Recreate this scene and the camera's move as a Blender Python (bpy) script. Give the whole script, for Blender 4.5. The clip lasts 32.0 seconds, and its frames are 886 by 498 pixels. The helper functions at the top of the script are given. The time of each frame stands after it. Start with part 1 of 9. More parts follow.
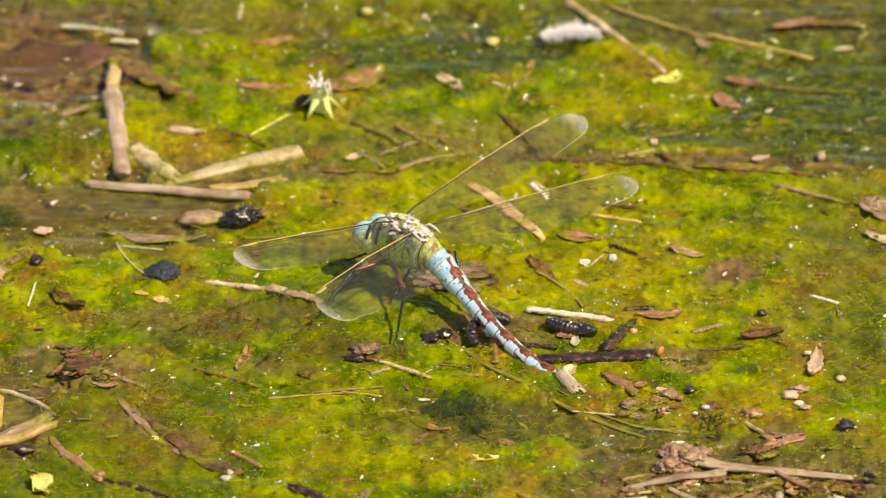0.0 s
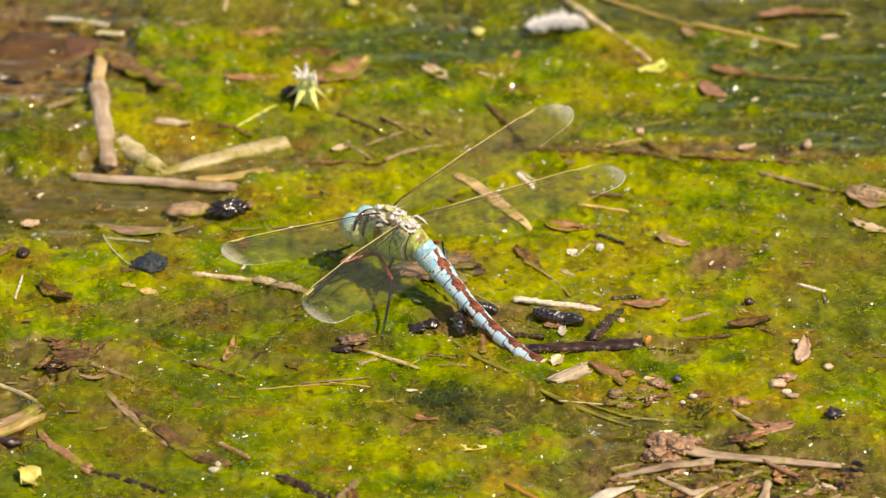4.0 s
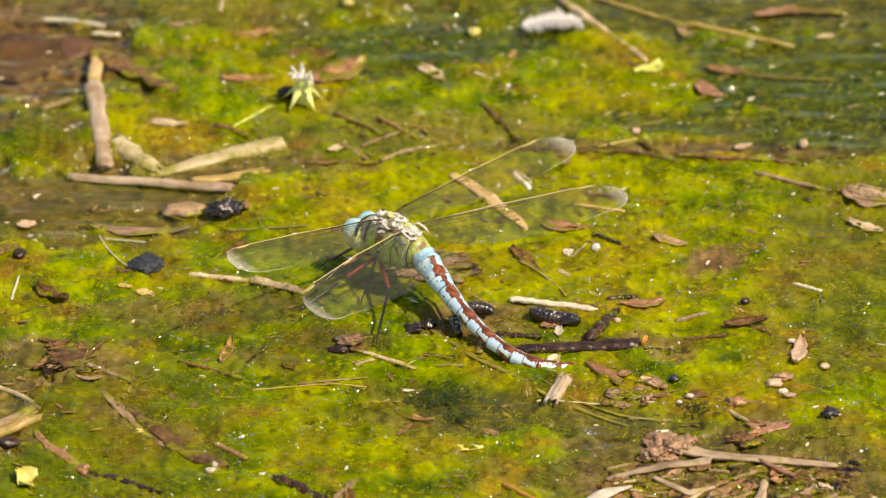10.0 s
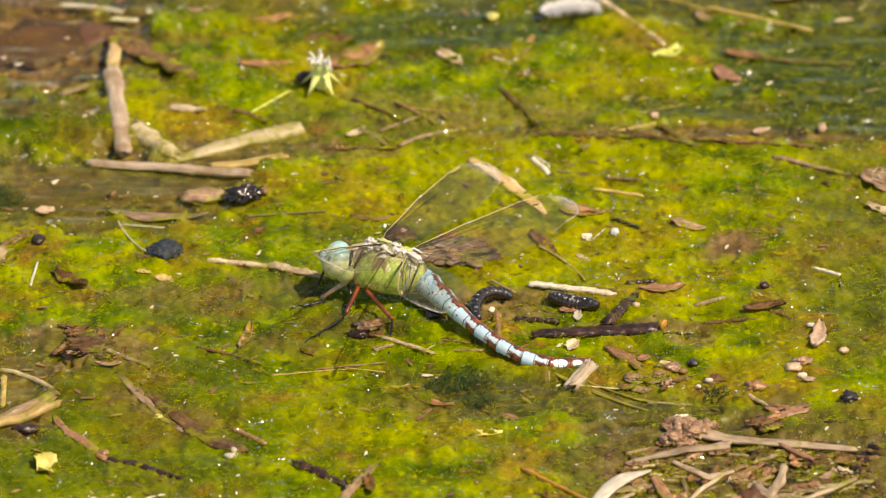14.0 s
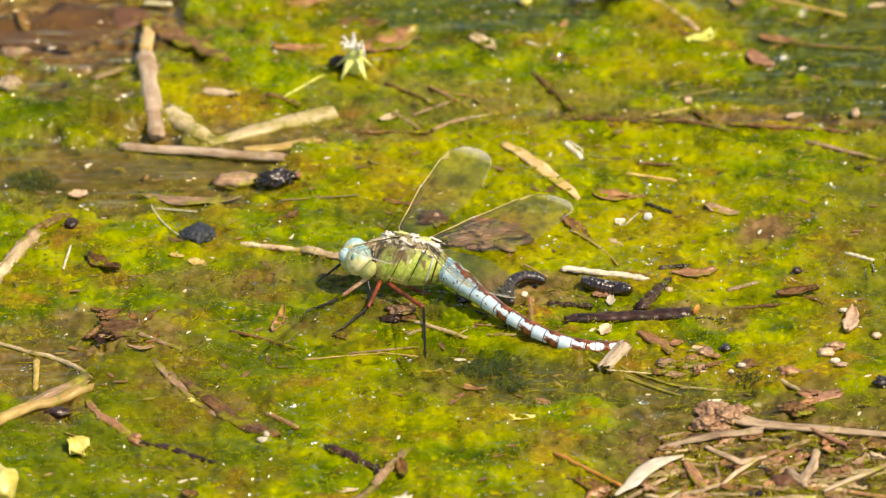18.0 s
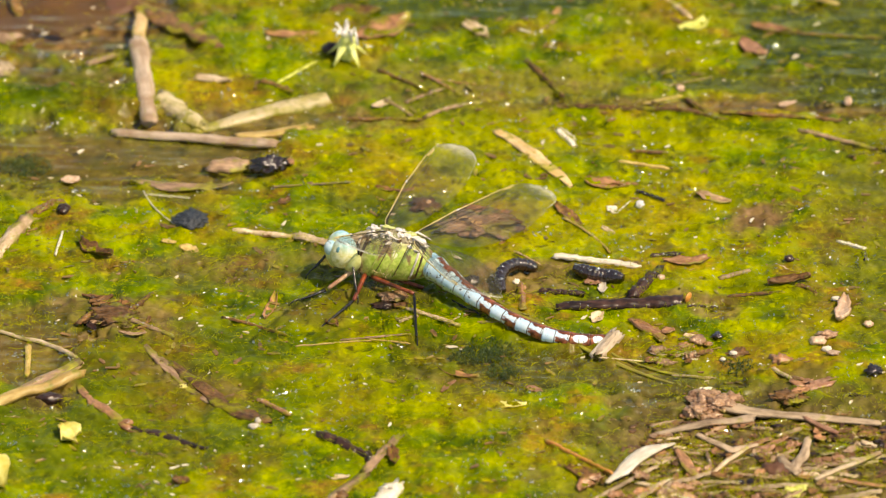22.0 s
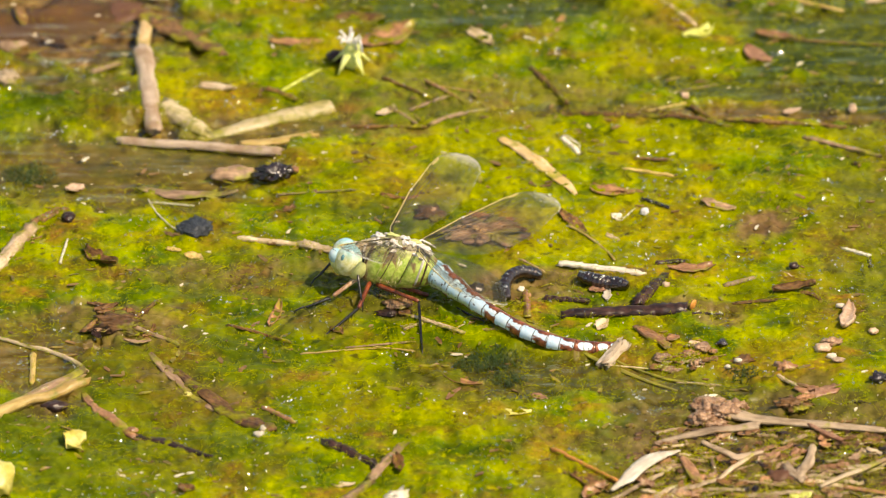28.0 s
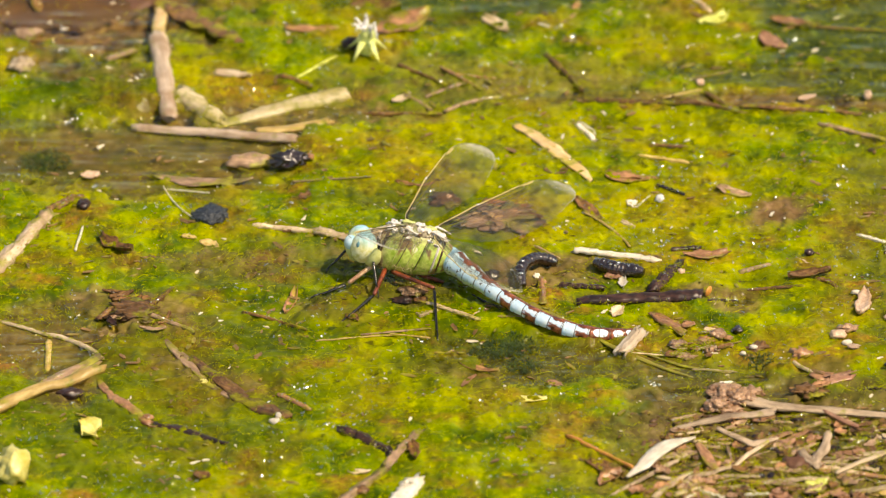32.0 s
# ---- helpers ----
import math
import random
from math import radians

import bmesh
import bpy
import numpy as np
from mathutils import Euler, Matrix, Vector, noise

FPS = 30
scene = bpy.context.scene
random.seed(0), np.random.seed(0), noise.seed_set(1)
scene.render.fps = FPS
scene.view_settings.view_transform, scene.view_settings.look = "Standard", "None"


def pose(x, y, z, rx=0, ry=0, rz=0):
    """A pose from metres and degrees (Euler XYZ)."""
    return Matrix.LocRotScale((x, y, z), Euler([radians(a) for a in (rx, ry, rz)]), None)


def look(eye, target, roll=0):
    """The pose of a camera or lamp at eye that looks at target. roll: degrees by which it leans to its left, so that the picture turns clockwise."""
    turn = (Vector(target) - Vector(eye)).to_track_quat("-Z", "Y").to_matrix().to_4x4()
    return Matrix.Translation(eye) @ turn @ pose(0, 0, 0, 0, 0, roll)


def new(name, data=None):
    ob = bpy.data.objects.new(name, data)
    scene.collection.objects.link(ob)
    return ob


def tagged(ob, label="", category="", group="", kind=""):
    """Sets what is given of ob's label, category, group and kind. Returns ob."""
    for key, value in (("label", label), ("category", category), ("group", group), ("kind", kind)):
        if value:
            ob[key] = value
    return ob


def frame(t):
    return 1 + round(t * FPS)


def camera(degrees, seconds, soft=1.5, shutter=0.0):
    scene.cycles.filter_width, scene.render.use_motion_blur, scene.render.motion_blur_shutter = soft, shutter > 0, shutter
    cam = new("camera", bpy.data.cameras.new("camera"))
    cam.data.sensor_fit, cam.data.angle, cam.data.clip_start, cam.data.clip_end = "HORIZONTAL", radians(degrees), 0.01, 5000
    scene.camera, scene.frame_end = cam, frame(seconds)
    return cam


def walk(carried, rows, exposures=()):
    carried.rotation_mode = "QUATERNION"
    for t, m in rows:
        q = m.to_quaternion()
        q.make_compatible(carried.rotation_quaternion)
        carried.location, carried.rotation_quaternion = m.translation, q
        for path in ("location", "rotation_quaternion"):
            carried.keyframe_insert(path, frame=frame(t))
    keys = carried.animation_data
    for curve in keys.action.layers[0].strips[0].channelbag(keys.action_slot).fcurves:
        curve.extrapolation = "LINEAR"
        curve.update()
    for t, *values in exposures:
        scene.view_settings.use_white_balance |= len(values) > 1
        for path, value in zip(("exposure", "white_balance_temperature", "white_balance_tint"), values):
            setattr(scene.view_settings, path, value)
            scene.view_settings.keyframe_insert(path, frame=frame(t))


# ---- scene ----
# ================= camera =================
MM = 0.001
cam = camera(4.74, 32.0, soft=1.2)
cam.data.dof.use_dof, cam.data.dof.focus_distance, cam.data.dof.aperture_fstop = True, 2.45, 21.0
EYE = Vector((0.0, -2.16506, 1.25))


def aim(pan, tilt, roll):
    """The pose of the camera on its stand: degrees to the right, up and to its left."""
    a, e = radians(pan), radians(tilt - 30.0)
    way = Vector((math.sin(a) * math.cos(e), math.cos(a) * math.cos(e), math.sin(e)))
    return look(EYE, EYE + way, roll)


walk(cam, [(t, aim(p, q, r)) for t, p, q, r in (
    (0.0, -0.1367, 0.0154, 0.2561), (0.5, -0.1360, -0.0075, 0.2096), (1.0, -0.0793, -0.0205, 0.1672),
    (1.5, -0.0644, -0.0164, 0.1096), (2.0, -0.0446, -0.0007, 0.0222), (2.5, -0.0552, -0.0423, -0.0006),
    (3.0, -0.0546, -0.0376, 0.0102), (3.5, -0.0673, -0.0375, -0.0113), (5.5, -0.0047, -0.0138, 0.0048),
    (6.0, 0.0000, 0.0000, 0.0000), (6.5, -0.0154, 0.0092, 0.0150), (7.0, -0.0110, -0.0001, -0.0131),
    (7.5, -0.0318, -0.0031, -0.0469), (8.0, -0.0328, -0.0155, -0.0593), (8.5, -0.0545, -0.0365, -0.0900),
    (9.0, -0.0185, -0.0392, -0.0432), (9.5, -0.0396, -0.0389, -0.0593), (10.0, -0.0323, -0.0358, -0.0992),
    (10.5, -0.0022, -0.0421, -0.0890), (11.0, -0.0189, -0.0347, -0.1443), (11.5, -0.0571, -0.0347, -0.1819),
    (12.0, -0.0361, -0.0312, -0.1757), (12.5, 0.0456, 0.0152, -0.1095), (13.0, 0.0391, 0.0309, -0.1478),
    (13.5, -0.0520, -0.0174, -0.2715), (14.0, -0.1489, -0.1160, -0.3012), (14.5, -0.2095, -0.1624, -0.2948),
    (16.5, -0.2358, -0.2125, -0.2396), (17.0, -0.2844, -0.2321, -0.2881), (17.5, -0.3604, -0.2368, -0.2836),
    (18.0, -0.3533, -0.1984, -0.2846), (18.5, -0.3817, -0.1667, -0.2326), (19.0, -0.3496, -0.1496, -0.1749),
    (19.5, -0.3616, -0.1586, -0.1792), (20.0, -0.3512, -0.2206, -0.1576), (20.5, -0.3607, -0.2619, -0.1270),
    (21.0, -0.3523, -0.2623, -0.1482), (21.5, -0.3397, -0.2688, -0.1467), (22.0, -0.3044, -0.2679, -0.0702),
    (22.5, -0.3383, -0.2455, -0.1441), (23.0, -0.3447, -0.2382, -0.1194), (23.5, -0.3566, -0.2268, -0.1213),
    (24.0, -0.3431, -0.2290, -0.1120), (24.5, -0.3368, -0.2336, -0.0844), (25.0, -0.3418, -0.2315, -0.1267),
    (25.5, -0.3775, -0.2250, -0.0934), (27.5, -0.3254, -0.2195, -0.1064), (28.0, -0.3339, -0.2275, -0.1558),
    (28.5, -0.3381, -0.2269, -0.1473), (29.0, -0.3572, -0.2274, -0.1648), (29.5, -0.3767, -0.2367, -0.1779),
    (30.0, -0.4042, -0.2459, -0.1824), (30.5, -0.3872, -0.2579, -0.1896), (31.0, -0.3903, -0.2645, -0.1996),
    (31.5, -0.3955, -0.2826, -0.1671), (32.0, -0.4293, -0.2973, -0.2533),
)], exposures=((0, -0.03, 8200, 10), (7, -0.07, 8200, 10), (9, -0.04, 8200, 10), (14, -0.07, 8200, 10), (17, 0.15, 8200, 10), (19, 0.06, 8200, 10), (25, 0.08, 8200, 10), (32, 0.08, 8200, 10)))

# ================= light =================
world = bpy.data.worlds.new("sky")
world.use_nodes = True
scene.world = world
sky = world.node_tree.nodes.new("ShaderNodeTexSky")
sky.sky_type, sky.sun_disc = "NISHITA", False
sky.sun_elevation, sky.sun_rotation = radians(56), radians(119)
back = world.node_tree.nodes["Background"]
back.inputs["Strength"].default_value = 0.15
world.node_tree.links.new(sky.outputs[0], back.inputs["Color"])

sun = new("sun", bpy.data.lights.new("sun", "SUN"))
sun.data.energy, sun.data.angle, sun.data.color = 4.5, radians(0.5), (1.0, 0.92, 0.78)
sun.matrix_basis = look((0.5, -0.28, 0.85), (0, 0, 0))


# ================= materials =================
def shader(name):
    m = bpy.data.materials.new(name)
    m.use_nodes = True
    nt = m.node_tree
    return m, nt, nt.nodes["Principled BSDF"]


def node(nt, kind, **values):
    n = nt.nodes.new(kind)
    for key, value in values.items():
        n.inputs[key].default_value = value
    return n


def grain(nt, size_mm, detail=4.0, stretch=(1, 1, 1), rough=0.6):
    """Noise with features of about size_mm millimetres, in the object's own space."""
    co = nt.nodes.new("ShaderNodeTexCoord")
    mp = node(nt, "ShaderNodeMapping", Scale=stretch)
    nt.links.new(co.outputs["Object"], mp.inputs["Vector"])
    n = node(nt, "ShaderNodeTexNoise", Scale=1000.0 / size_mm, Detail=detail, Roughness=rough)
    nt.links.new(mp.outputs[0], n.inputs["Vector"])
    return n.outputs["Fac"]


def ramp(nt, fac, stops):
    r = nt.nodes.new("ShaderNodeValToRGB")
    el = r.color_ramp.elements
    while len(el) < len(stops):
        el.new(0.5)
    for e, (p, c) in zip(el, stops):
        e.position, e.color = p, (*c, 1)
    nt.links.new(fac, r.inputs["Fac"])
    return r.outputs["Color"]


def mix(nt, fac, a, b, mode="MIX"):
    m = nt.nodes.new("ShaderNodeMix")
    m.data_type, m.blend_type = "RGBA", mode
    for sock, v in ((m.inputs["Factor"], fac), (m.inputs["A"], a), (m.inputs["B"], b)):
        if isinstance(v, (int, float)):
            sock.default_value = v
        elif isinstance(v, tuple):
            sock.default_value = (*v, 1)
        else:
            nt.links.new(v, sock)
    return m.outputs["Result"]


def relief(nt, bsdf, fac, strength, depth_mm):
    b = node(nt, "ShaderNodeBump", Strength=strength, Distance=depth_mm * MM)
    nt.links.new(fac, b.inputs["Height"])
    nt.links.new(b.outputs[0], bsdf.inputs["Normal"])
    nt.links.new(b.outputs[0], bsdf.inputs["Coat Normal"])
    return b


def sheen(nt, low, high):
    """Gloss that grows towards grazing angles, the same from both sides."""
    w = node(nt, "ShaderNodeLayerWeight", Blend=0.5)
    p = nt.nodes.new("ShaderNodeMath")
    p.operation = "POWER"
    p.inputs[1].default_value = 4.0
    mr = node(nt, "ShaderNodeMapRange", **{"To Min": low, "To Max": high})
    nt.links.new(w.outputs["Facing"], p.inputs[0])
    nt.links.new(p.outputs[0], mr.inputs["Value"])
    return w, mr


def plain(name, dark, light, size=1.5, rough=0.6, bump=0.5, stretch=(1, 1, 1), stain=None, coat=0.0, depth=0.2, spec=0.5, vary=0.25, film=0.0):
    """A worn surface: two colours by grain, stains at a larger scale, a little change from piece to piece."""
    m, nt, b = shader(name)
    g = grain(nt, size, 5.0, stretch)
    col = ramp(nt, g, [(0.3, dark), (0.7, light)])
    big = grain(nt, size * 5, 3.0)
    col = mix(nt, ramp(nt, big, [(0.45, (0, 0, 0)), (0.65, (1, 1, 1))]), col, stain or dark)
    if film:
        slime = ramp(nt, grain(nt, 2.0, 4.0), [(0.3, (0.10, 0.11, 0.004)), (0.7, (0.36, 0.33, 0.01))])
        lo = 0.68 - film * 0.3
        col = mix(nt, ramp(nt, grain(nt, 4.5, 5.0), [(lo, (0, 0, 0)), (lo + 0.12, (0.85, 0.85, 0.85))]), col, slime)
    info = nt.nodes.new("ShaderNodeObjectInfo")
    hs = nt.nodes.new("ShaderNodeHueSaturation")
    mr = node(nt, "ShaderNodeMapRange", **{"To Min": 1 - vary, "To Max": 1 + vary})
    nt.links.new(info.outputs["Random"], mr.inputs["Value"])
    nt.links.new(mr.outputs[0], hs.inputs["Value"])
    nt.links.new(col, hs.inputs["Color"])
    nt.links.new(hs.outputs[0], b.inputs["Base Color"])
    b.inputs["Roughness"].default_value = rough
    b.inputs["Specular IOR Level"].default_value = spec
    if coat:
        b.inputs["Coat Weight"].default_value = coat
        b.inputs["Coat Roughness"].default_value = 0.2
    relief(nt, b, grain(nt, size * 0.6, 6.0, stretch), bump, depth)
    return m


def algae_material():
    m, nt, b = shader("wet_algae")
    a = nt.nodes.new("ShaderNodeAttribute")
    a.attribute_name = "cover"
    sep = nt.nodes.new("ShaderNodeSeparateColor")
    nt.links.new(a.outputs["Color"], sep.inputs[0])
    fine, mid, big = grain(nt, 0.9, 6.0), grain(nt, 5.0, 5.0), grain(nt, 28.0, 4.0)
    soft = grain(nt, 9.0, 4.0, rough=0.55)
    green = ramp(nt, soft, [(0.32, (0.028, 0.060, 0.0006)), (0.5, (0.108, 0.162, 0.0008)), (0.68, (0.25, 0.310, 0.001))])
    gold = ramp(nt, soft, [(0.32, (0.113, 0.122, 0.0008)), (0.5, (0.242, 0.248, 0.001)), (0.68, (0.41, 0.385, 0.0015))])
    swath = grain(nt, 30.0, 4.0)
    lush = mix(nt, ramp(nt, swath, [(0.46, (0, 0, 0)), (0.66, (0.85, 0.85, 0.85))]), green, gold)
    lush = mix(nt, sep.outputs[2], lush, gold)
    dark_weed = ramp(nt, big, [(0.35, (0.018, 0.045, 0.001)), (0.65, (0.075, 0.058, 0.004))])
    lush = mix(nt, ramp(nt, fine, [(0.29, (0.55, 0.55, 0.55)), (0.46, (1, 1, 1))]), dark_weed, lush)
    ochre = ramp(nt, fine, [(0.3, (0.13, 0.052, 0.008)), (0.7, (0.42, 0.18, 0.03))])
    spots = grain(nt, 15.0, 5.0, (0.7, 1.2, 1))
    col = mix(nt, ramp(nt, big, [(0.505, (0, 0, 0)), (0.69, (0.70, 0.70, 0.70))]), lush, ochre)
    col = mix(nt, ramp(nt, spots, [(0.555, (0, 0, 0)), (0.70, (0.85, 0.85, 0.85))]), col, ochre)
    col = mix(nt, ramp(nt, sep.outputs[2], [(0.1, (0, 0, 0)), (0.9, (0.6, 0.6, 0.6))]), col, lush)
    # dark and lime flecks by their own noise, not tied to the relief
    dark_flecks = ramp(nt, grain(nt, 3.6, 5.0, rough=0.62), [(0.56, (0, 0, 0)), (0.68, (0.85, 0.85, 0.85))])
    col = mix(nt, dark_flecks, col, ramp(nt, big, [(0.4, (0.020, 0.042, 0.001)), (0.6, (0.055, 0.036, 0.004))]))
    lime_flecks = ramp(nt, grain(nt, 2.2, 5.0, rough=0.66), [(0.55, (0, 0, 0)), (0.68, (0.6, 0.6, 0.6))])
    col = mix(nt, lime_flecks, col, ramp(nt, big, [(0.4, (0.36, 0.42, 0.002)), (0.6, (0.56, 0.52, 0.003))]))
    deep = ramp(nt, mid, [(0.3, (0.016, 0.034, 0.001)), (0.7, (0.088, 0.118, 0.001))])
    col = mix(nt, sep.outputs[1], col, deep)
    mud = ramp(nt, mid, [(0.3, (0.070, 0.033, 0.015)), (0.52, (0.19, 0.10, 0.052)), (0.72, (0.38, 0.22, 0.13))])
    col = mix(nt, sep.outputs[0], col, mud)
    nt.links.new(col, b.inputs["Base Color"])
    nt.links.new(ramp(nt, mid, [(0.3, (0.10, 0.10, 0.10)), (0.7, (0.30, 0.30, 0.30))]), b.inputs["Roughness"])
    b.inputs["Specular IOR Level"].default_value = 0.03
    b.inputs["Coat Weight"].default_value, b.inputs["Coat Roughness"].default_value = 0.14, 0.12
    relief(nt, b, grain(nt, 1.2, 3.0, rough=0.55), 0.5, 0.4)
    return m


def water_material():
    m, nt, _ = shader("pond_water")
    nt.nodes.remove(nt.nodes["Principled BSDF"])
    out = nt.nodes["Material Output"]
    clear = node(nt, "ShaderNodeBsdfRefraction", Color=(0.74, 0.78, 0.48, 1), Roughness=0.0, IOR=1.33)
    gloss = node(nt, "ShaderNodeBsdfGlossy", Roughness=0.06)
    weight, fres = sheen(nt, 0.03, 0.75)
    mixs = nt.nodes.new("ShaderNodeMixShader")
    bump = node(nt, "ShaderNodeBump", Strength=1.0, Distance=2.2 * MM)
    nt.links.new(grain(nt, 15.0, 2.0, (0.45, 1.6, 1)), bump.inputs["Height"])
    for b in (gloss, weight, clear):
        nt.links.new(bump.outputs[0], b.inputs["Normal"])
    nt.links.new(fres.outputs[0], mixs.inputs[0])
    nt.links.new(clear.outputs[0], mixs.inputs[1])
    nt.links.new(gloss.outputs[0], mixs.inputs[2])
    nt.links.new(mixs.outputs[0], out.inputs["Surface"])
    return m


def bubble_material():
    m, nt, _ = shader("air_bubble")
    nt.nodes.remove(nt.nodes["Principled BSDF"])
    clear = node(nt, "ShaderNodeBsdfTransparent", Color=(0.95, 0.97, 0.9, 1))
    gloss = node(nt, "ShaderNodeBsdfGlossy", Roughness=0.16)
    _, fres = sheen(nt, 0.22, 0.8)
    mixs = nt.nodes.new("ShaderNodeMixShader")
    for a, s in ((fres, 0), (clear, 1), (gloss, 2)):
        nt.links.new(a.outputs[0], mixs.inputs[s])
    nt.links.new(mixs.outputs[0], nt.nodes["Material Output"].inputs["Surface"])
    return m


def membrane_material():
    m, nt, _ = shader("wing_membrane")
    nt.nodes.remove(nt.nodes["Principled BSDF"])
    clear = node(nt, "ShaderNodeBsdfTransparent", Color=(0.96, 0.94, 0.90, 1))
    film = node(nt, "ShaderNodeBsdfGlossy", Roughness=0.3, Color=(0.9, 0.95, 1, 1))
    white_sheen = node(nt, "ShaderNodeBsdfDiffuse", Color=(0.80, 0.76, 0.70, 1))
    _, fres = sheen(nt, 0.02, 0.12)
    bump = node(nt, "ShaderNodeBump", Strength=0.4, Distance=0.2 * MM)
    nt.links.new(grain(nt, 1.2, 3.0), bump.inputs["Height"])
    nt.links.new(bump.outputs[0], film.inputs["Normal"])
    co = nt.nodes.new("ShaderNodeTexCoord")
    dist = nt.nodes.new("ShaderNodeVectorMath")
    dist.operation = "DISTANCE"
    dist.inputs[1].default_value = (0.029, 0.0, 0.0)
    nt.links.new(co.outputs["Object"], dist.inputs[0])
    mr = node(nt, "ShaderNodeMapRange", **{"From Min": 0.016, "From Max": 0.005})
    nt.links.new(dist.outputs["Value"], mr.inputs["Value"])
    patch = ramp(nt, grain(nt, 3.0, 4.0), [(0.35, (0, 0, 0)), (0.6, (1, 1, 1))])
    amber = mix(nt, patch, (0.95, 0.91, 0.84), (0.88, 0.79, 0.66))
    nt.links.new(mix(nt, mr.outputs[0], (0.96, 0.94, 0.90), amber), clear.inputs["Color"])
    a, b = nt.nodes.new("ShaderNodeMixShader"), nt.nodes.new("ShaderNodeMixShader")
    spt = nt.nodes.new("ShaderNodeSeparateXYZ")
    nt.links.new(co.outputs["Object"], spt.inputs[0])
    # whitish sheen of the wing tips, painted as diffuse white that grows outwards
    tipx = node(nt, "ShaderNodeMapRange", **{"From Min": 0.0458, "From Max": 0.051, "To Min": 0.02, "To Max": 0.46})
    nt.links.new(spt.outputs["X"], tipx.inputs["Value"])
    nt.links.new(tipx.outputs[0], a.inputs[0])
    nt.links.new(clear.outputs[0], a.inputs[1])
    nt.links.new(white_sheen.outputs[0], a.inputs[2])
    nt.links.new(fres.outputs[0], b.inputs[0])
    nt.links.new(a.outputs[0], b.inputs[1])
    nt.links.new(film.outputs[0], b.inputs[2])
    nt.links.new(b.outputs[0], nt.nodes["Material Output"].inputs["Surface"])
    return m


def segment_material(name, stripe, flank, pale, white, spotted=False, base=False):
    """A powder-blue ring of the abdomen: a ragged rust stripe along the back that widens to the rear, a rust patch
    low on each side of its rear half; on the last rings rust with a pale oval on each side."""
    m, nt, b = shader(name)
    co = nt.nodes.new("ShaderNodeTexCoord")
    sep, gen = nt.nodes.new("ShaderNodeSeparateXYZ"), nt.nodes.new("ShaderNodeSeparateXYZ")
    nt.links.new(co.outputs["Object"], sep.inputs[0])
    nt.links.new(co.outputs["Generated"], gen.inputs[0])
    n = grain(nt, 1.1, 3.0)

    def calc(op, a, c):
        k = nt.nodes.new("ShaderNodeMath")
        k.operation = op
        for i, v in enumerate((a, c)):
            if isinstance(v, (int, float)):
                k.inputs[i].default_value = v
            else:
                nt.links.new(v, k.inputs[i])
        return k.outputs[0]

    def edge(value, a, c):
        mr = node(nt, "ShaderNodeMapRange", **{"From Min": a, "From Max": c})
        nt.links.new(value, mr.inputs["Value"])
        return mr.outputs[0]
    back = calc("SUBTRACT", 1.0, gen.outputs["X"])
    theta = calc("ARCTAN2", calc("ABSOLUTE", sep.outputs["Y"], 0), sep.outputs["Z"])
    bent = calc("ADD", theta, calc("MULTIPLY", calc("SUBTRACT", n, 0.5), 0.78))
    rear = edge(calc("ADD", back, calc("MULTIPLY", calc("SUBTRACT", n, 0.5), 0.35)), 0.50, 0.56)
    if spotted:
        u = calc("DIVIDE", calc("SUBTRACT", theta, 0.95), 0.62)
        v = calc("DIVIDE", calc("SUBTRACT", back, 0.52), 0.36)
        r = calc("ADD", calc("ADD", calc("MULTIPLY", u, u), calc("MULTIPLY", v, v)), calc("MULTIPLY", calc("SUBTRACT", n, 0.5), 0.5))
        marks = edge(r, 0.85, 1.05)
    else:
        wide = calc("ADD", stripe, calc("MULTIPLY", rear, 0.34))
        top = edge(calc("SUBTRACT", bent, wide), 0.05, -0.05)
        low = calc("MULTIPLY", edge(bent, flank - 0.06, flank + 0.06), rear)
        marks = calc("MAXIMUM", top, calc("MAXIMUM", low, edge(bent, 2.35, 2.5)))
    blue = ramp(nt, grain(nt, 3.0, 3.0), [(0.3, pale), (0.62, white)])
    if base:
        blue = mix(nt, edge(bent, 1.55, 2.0), blue, (0.50, 0.62, 0.34))
    brown = ramp(nt, n, [(0.35, (0.075, 0.020, 0.010)), (0.7, (0.40, 0.115, 0.045))])
    col = mix(nt, marks, blue, brown)
    col = mix(nt, calc("MULTIPLY", edge(grain(nt, 0.8, 2.0), 0.625, 0.655), 0.9), col, (0.03, 0.014, 0.010))
    nt.links.new(col, b.inputs["Base Color"])
    b.inputs["Roughness"].default_value = 0.22
    b.inputs["Coat Weight"].default_value, b.inputs["Coat Roughness"].default_value = 0.3, 0.15
    relief(nt, b, grain(nt, 0.4, 3.0), 0.3, 0.05)
    return m


ALGAE, WATER, BUBBLE, MEMBRANE = algae_material(), water_material(), bubble_material(), membrane_material()
SEGMENT = segment_material("abdomen_blue", 0.32, 1.28, (0.36, 0.62, 0.88), (0.72, 0.86, 0.96))
TAILEND = segment_material("abdomen_tail", 0.5, 1.2, (0.58, 0.78, 0.92), (0.86, 0.93, 0.97), spotted=True)
BASESEG = segment_material("abdomen_base_blue", 0.26, 2.2, (0.24, 0.56, 0.86), (0.70, 0.88, 0.98), base=True)
STRAW = plain("bleached_straw", (0.36, 0.245, 0.14), (0.80, 0.63, 0.43), 1.2, 0.55, 0.6, (0.25, 1, 1), (0.34, 0.22, 0.12), film=0.55, depth=0.35)
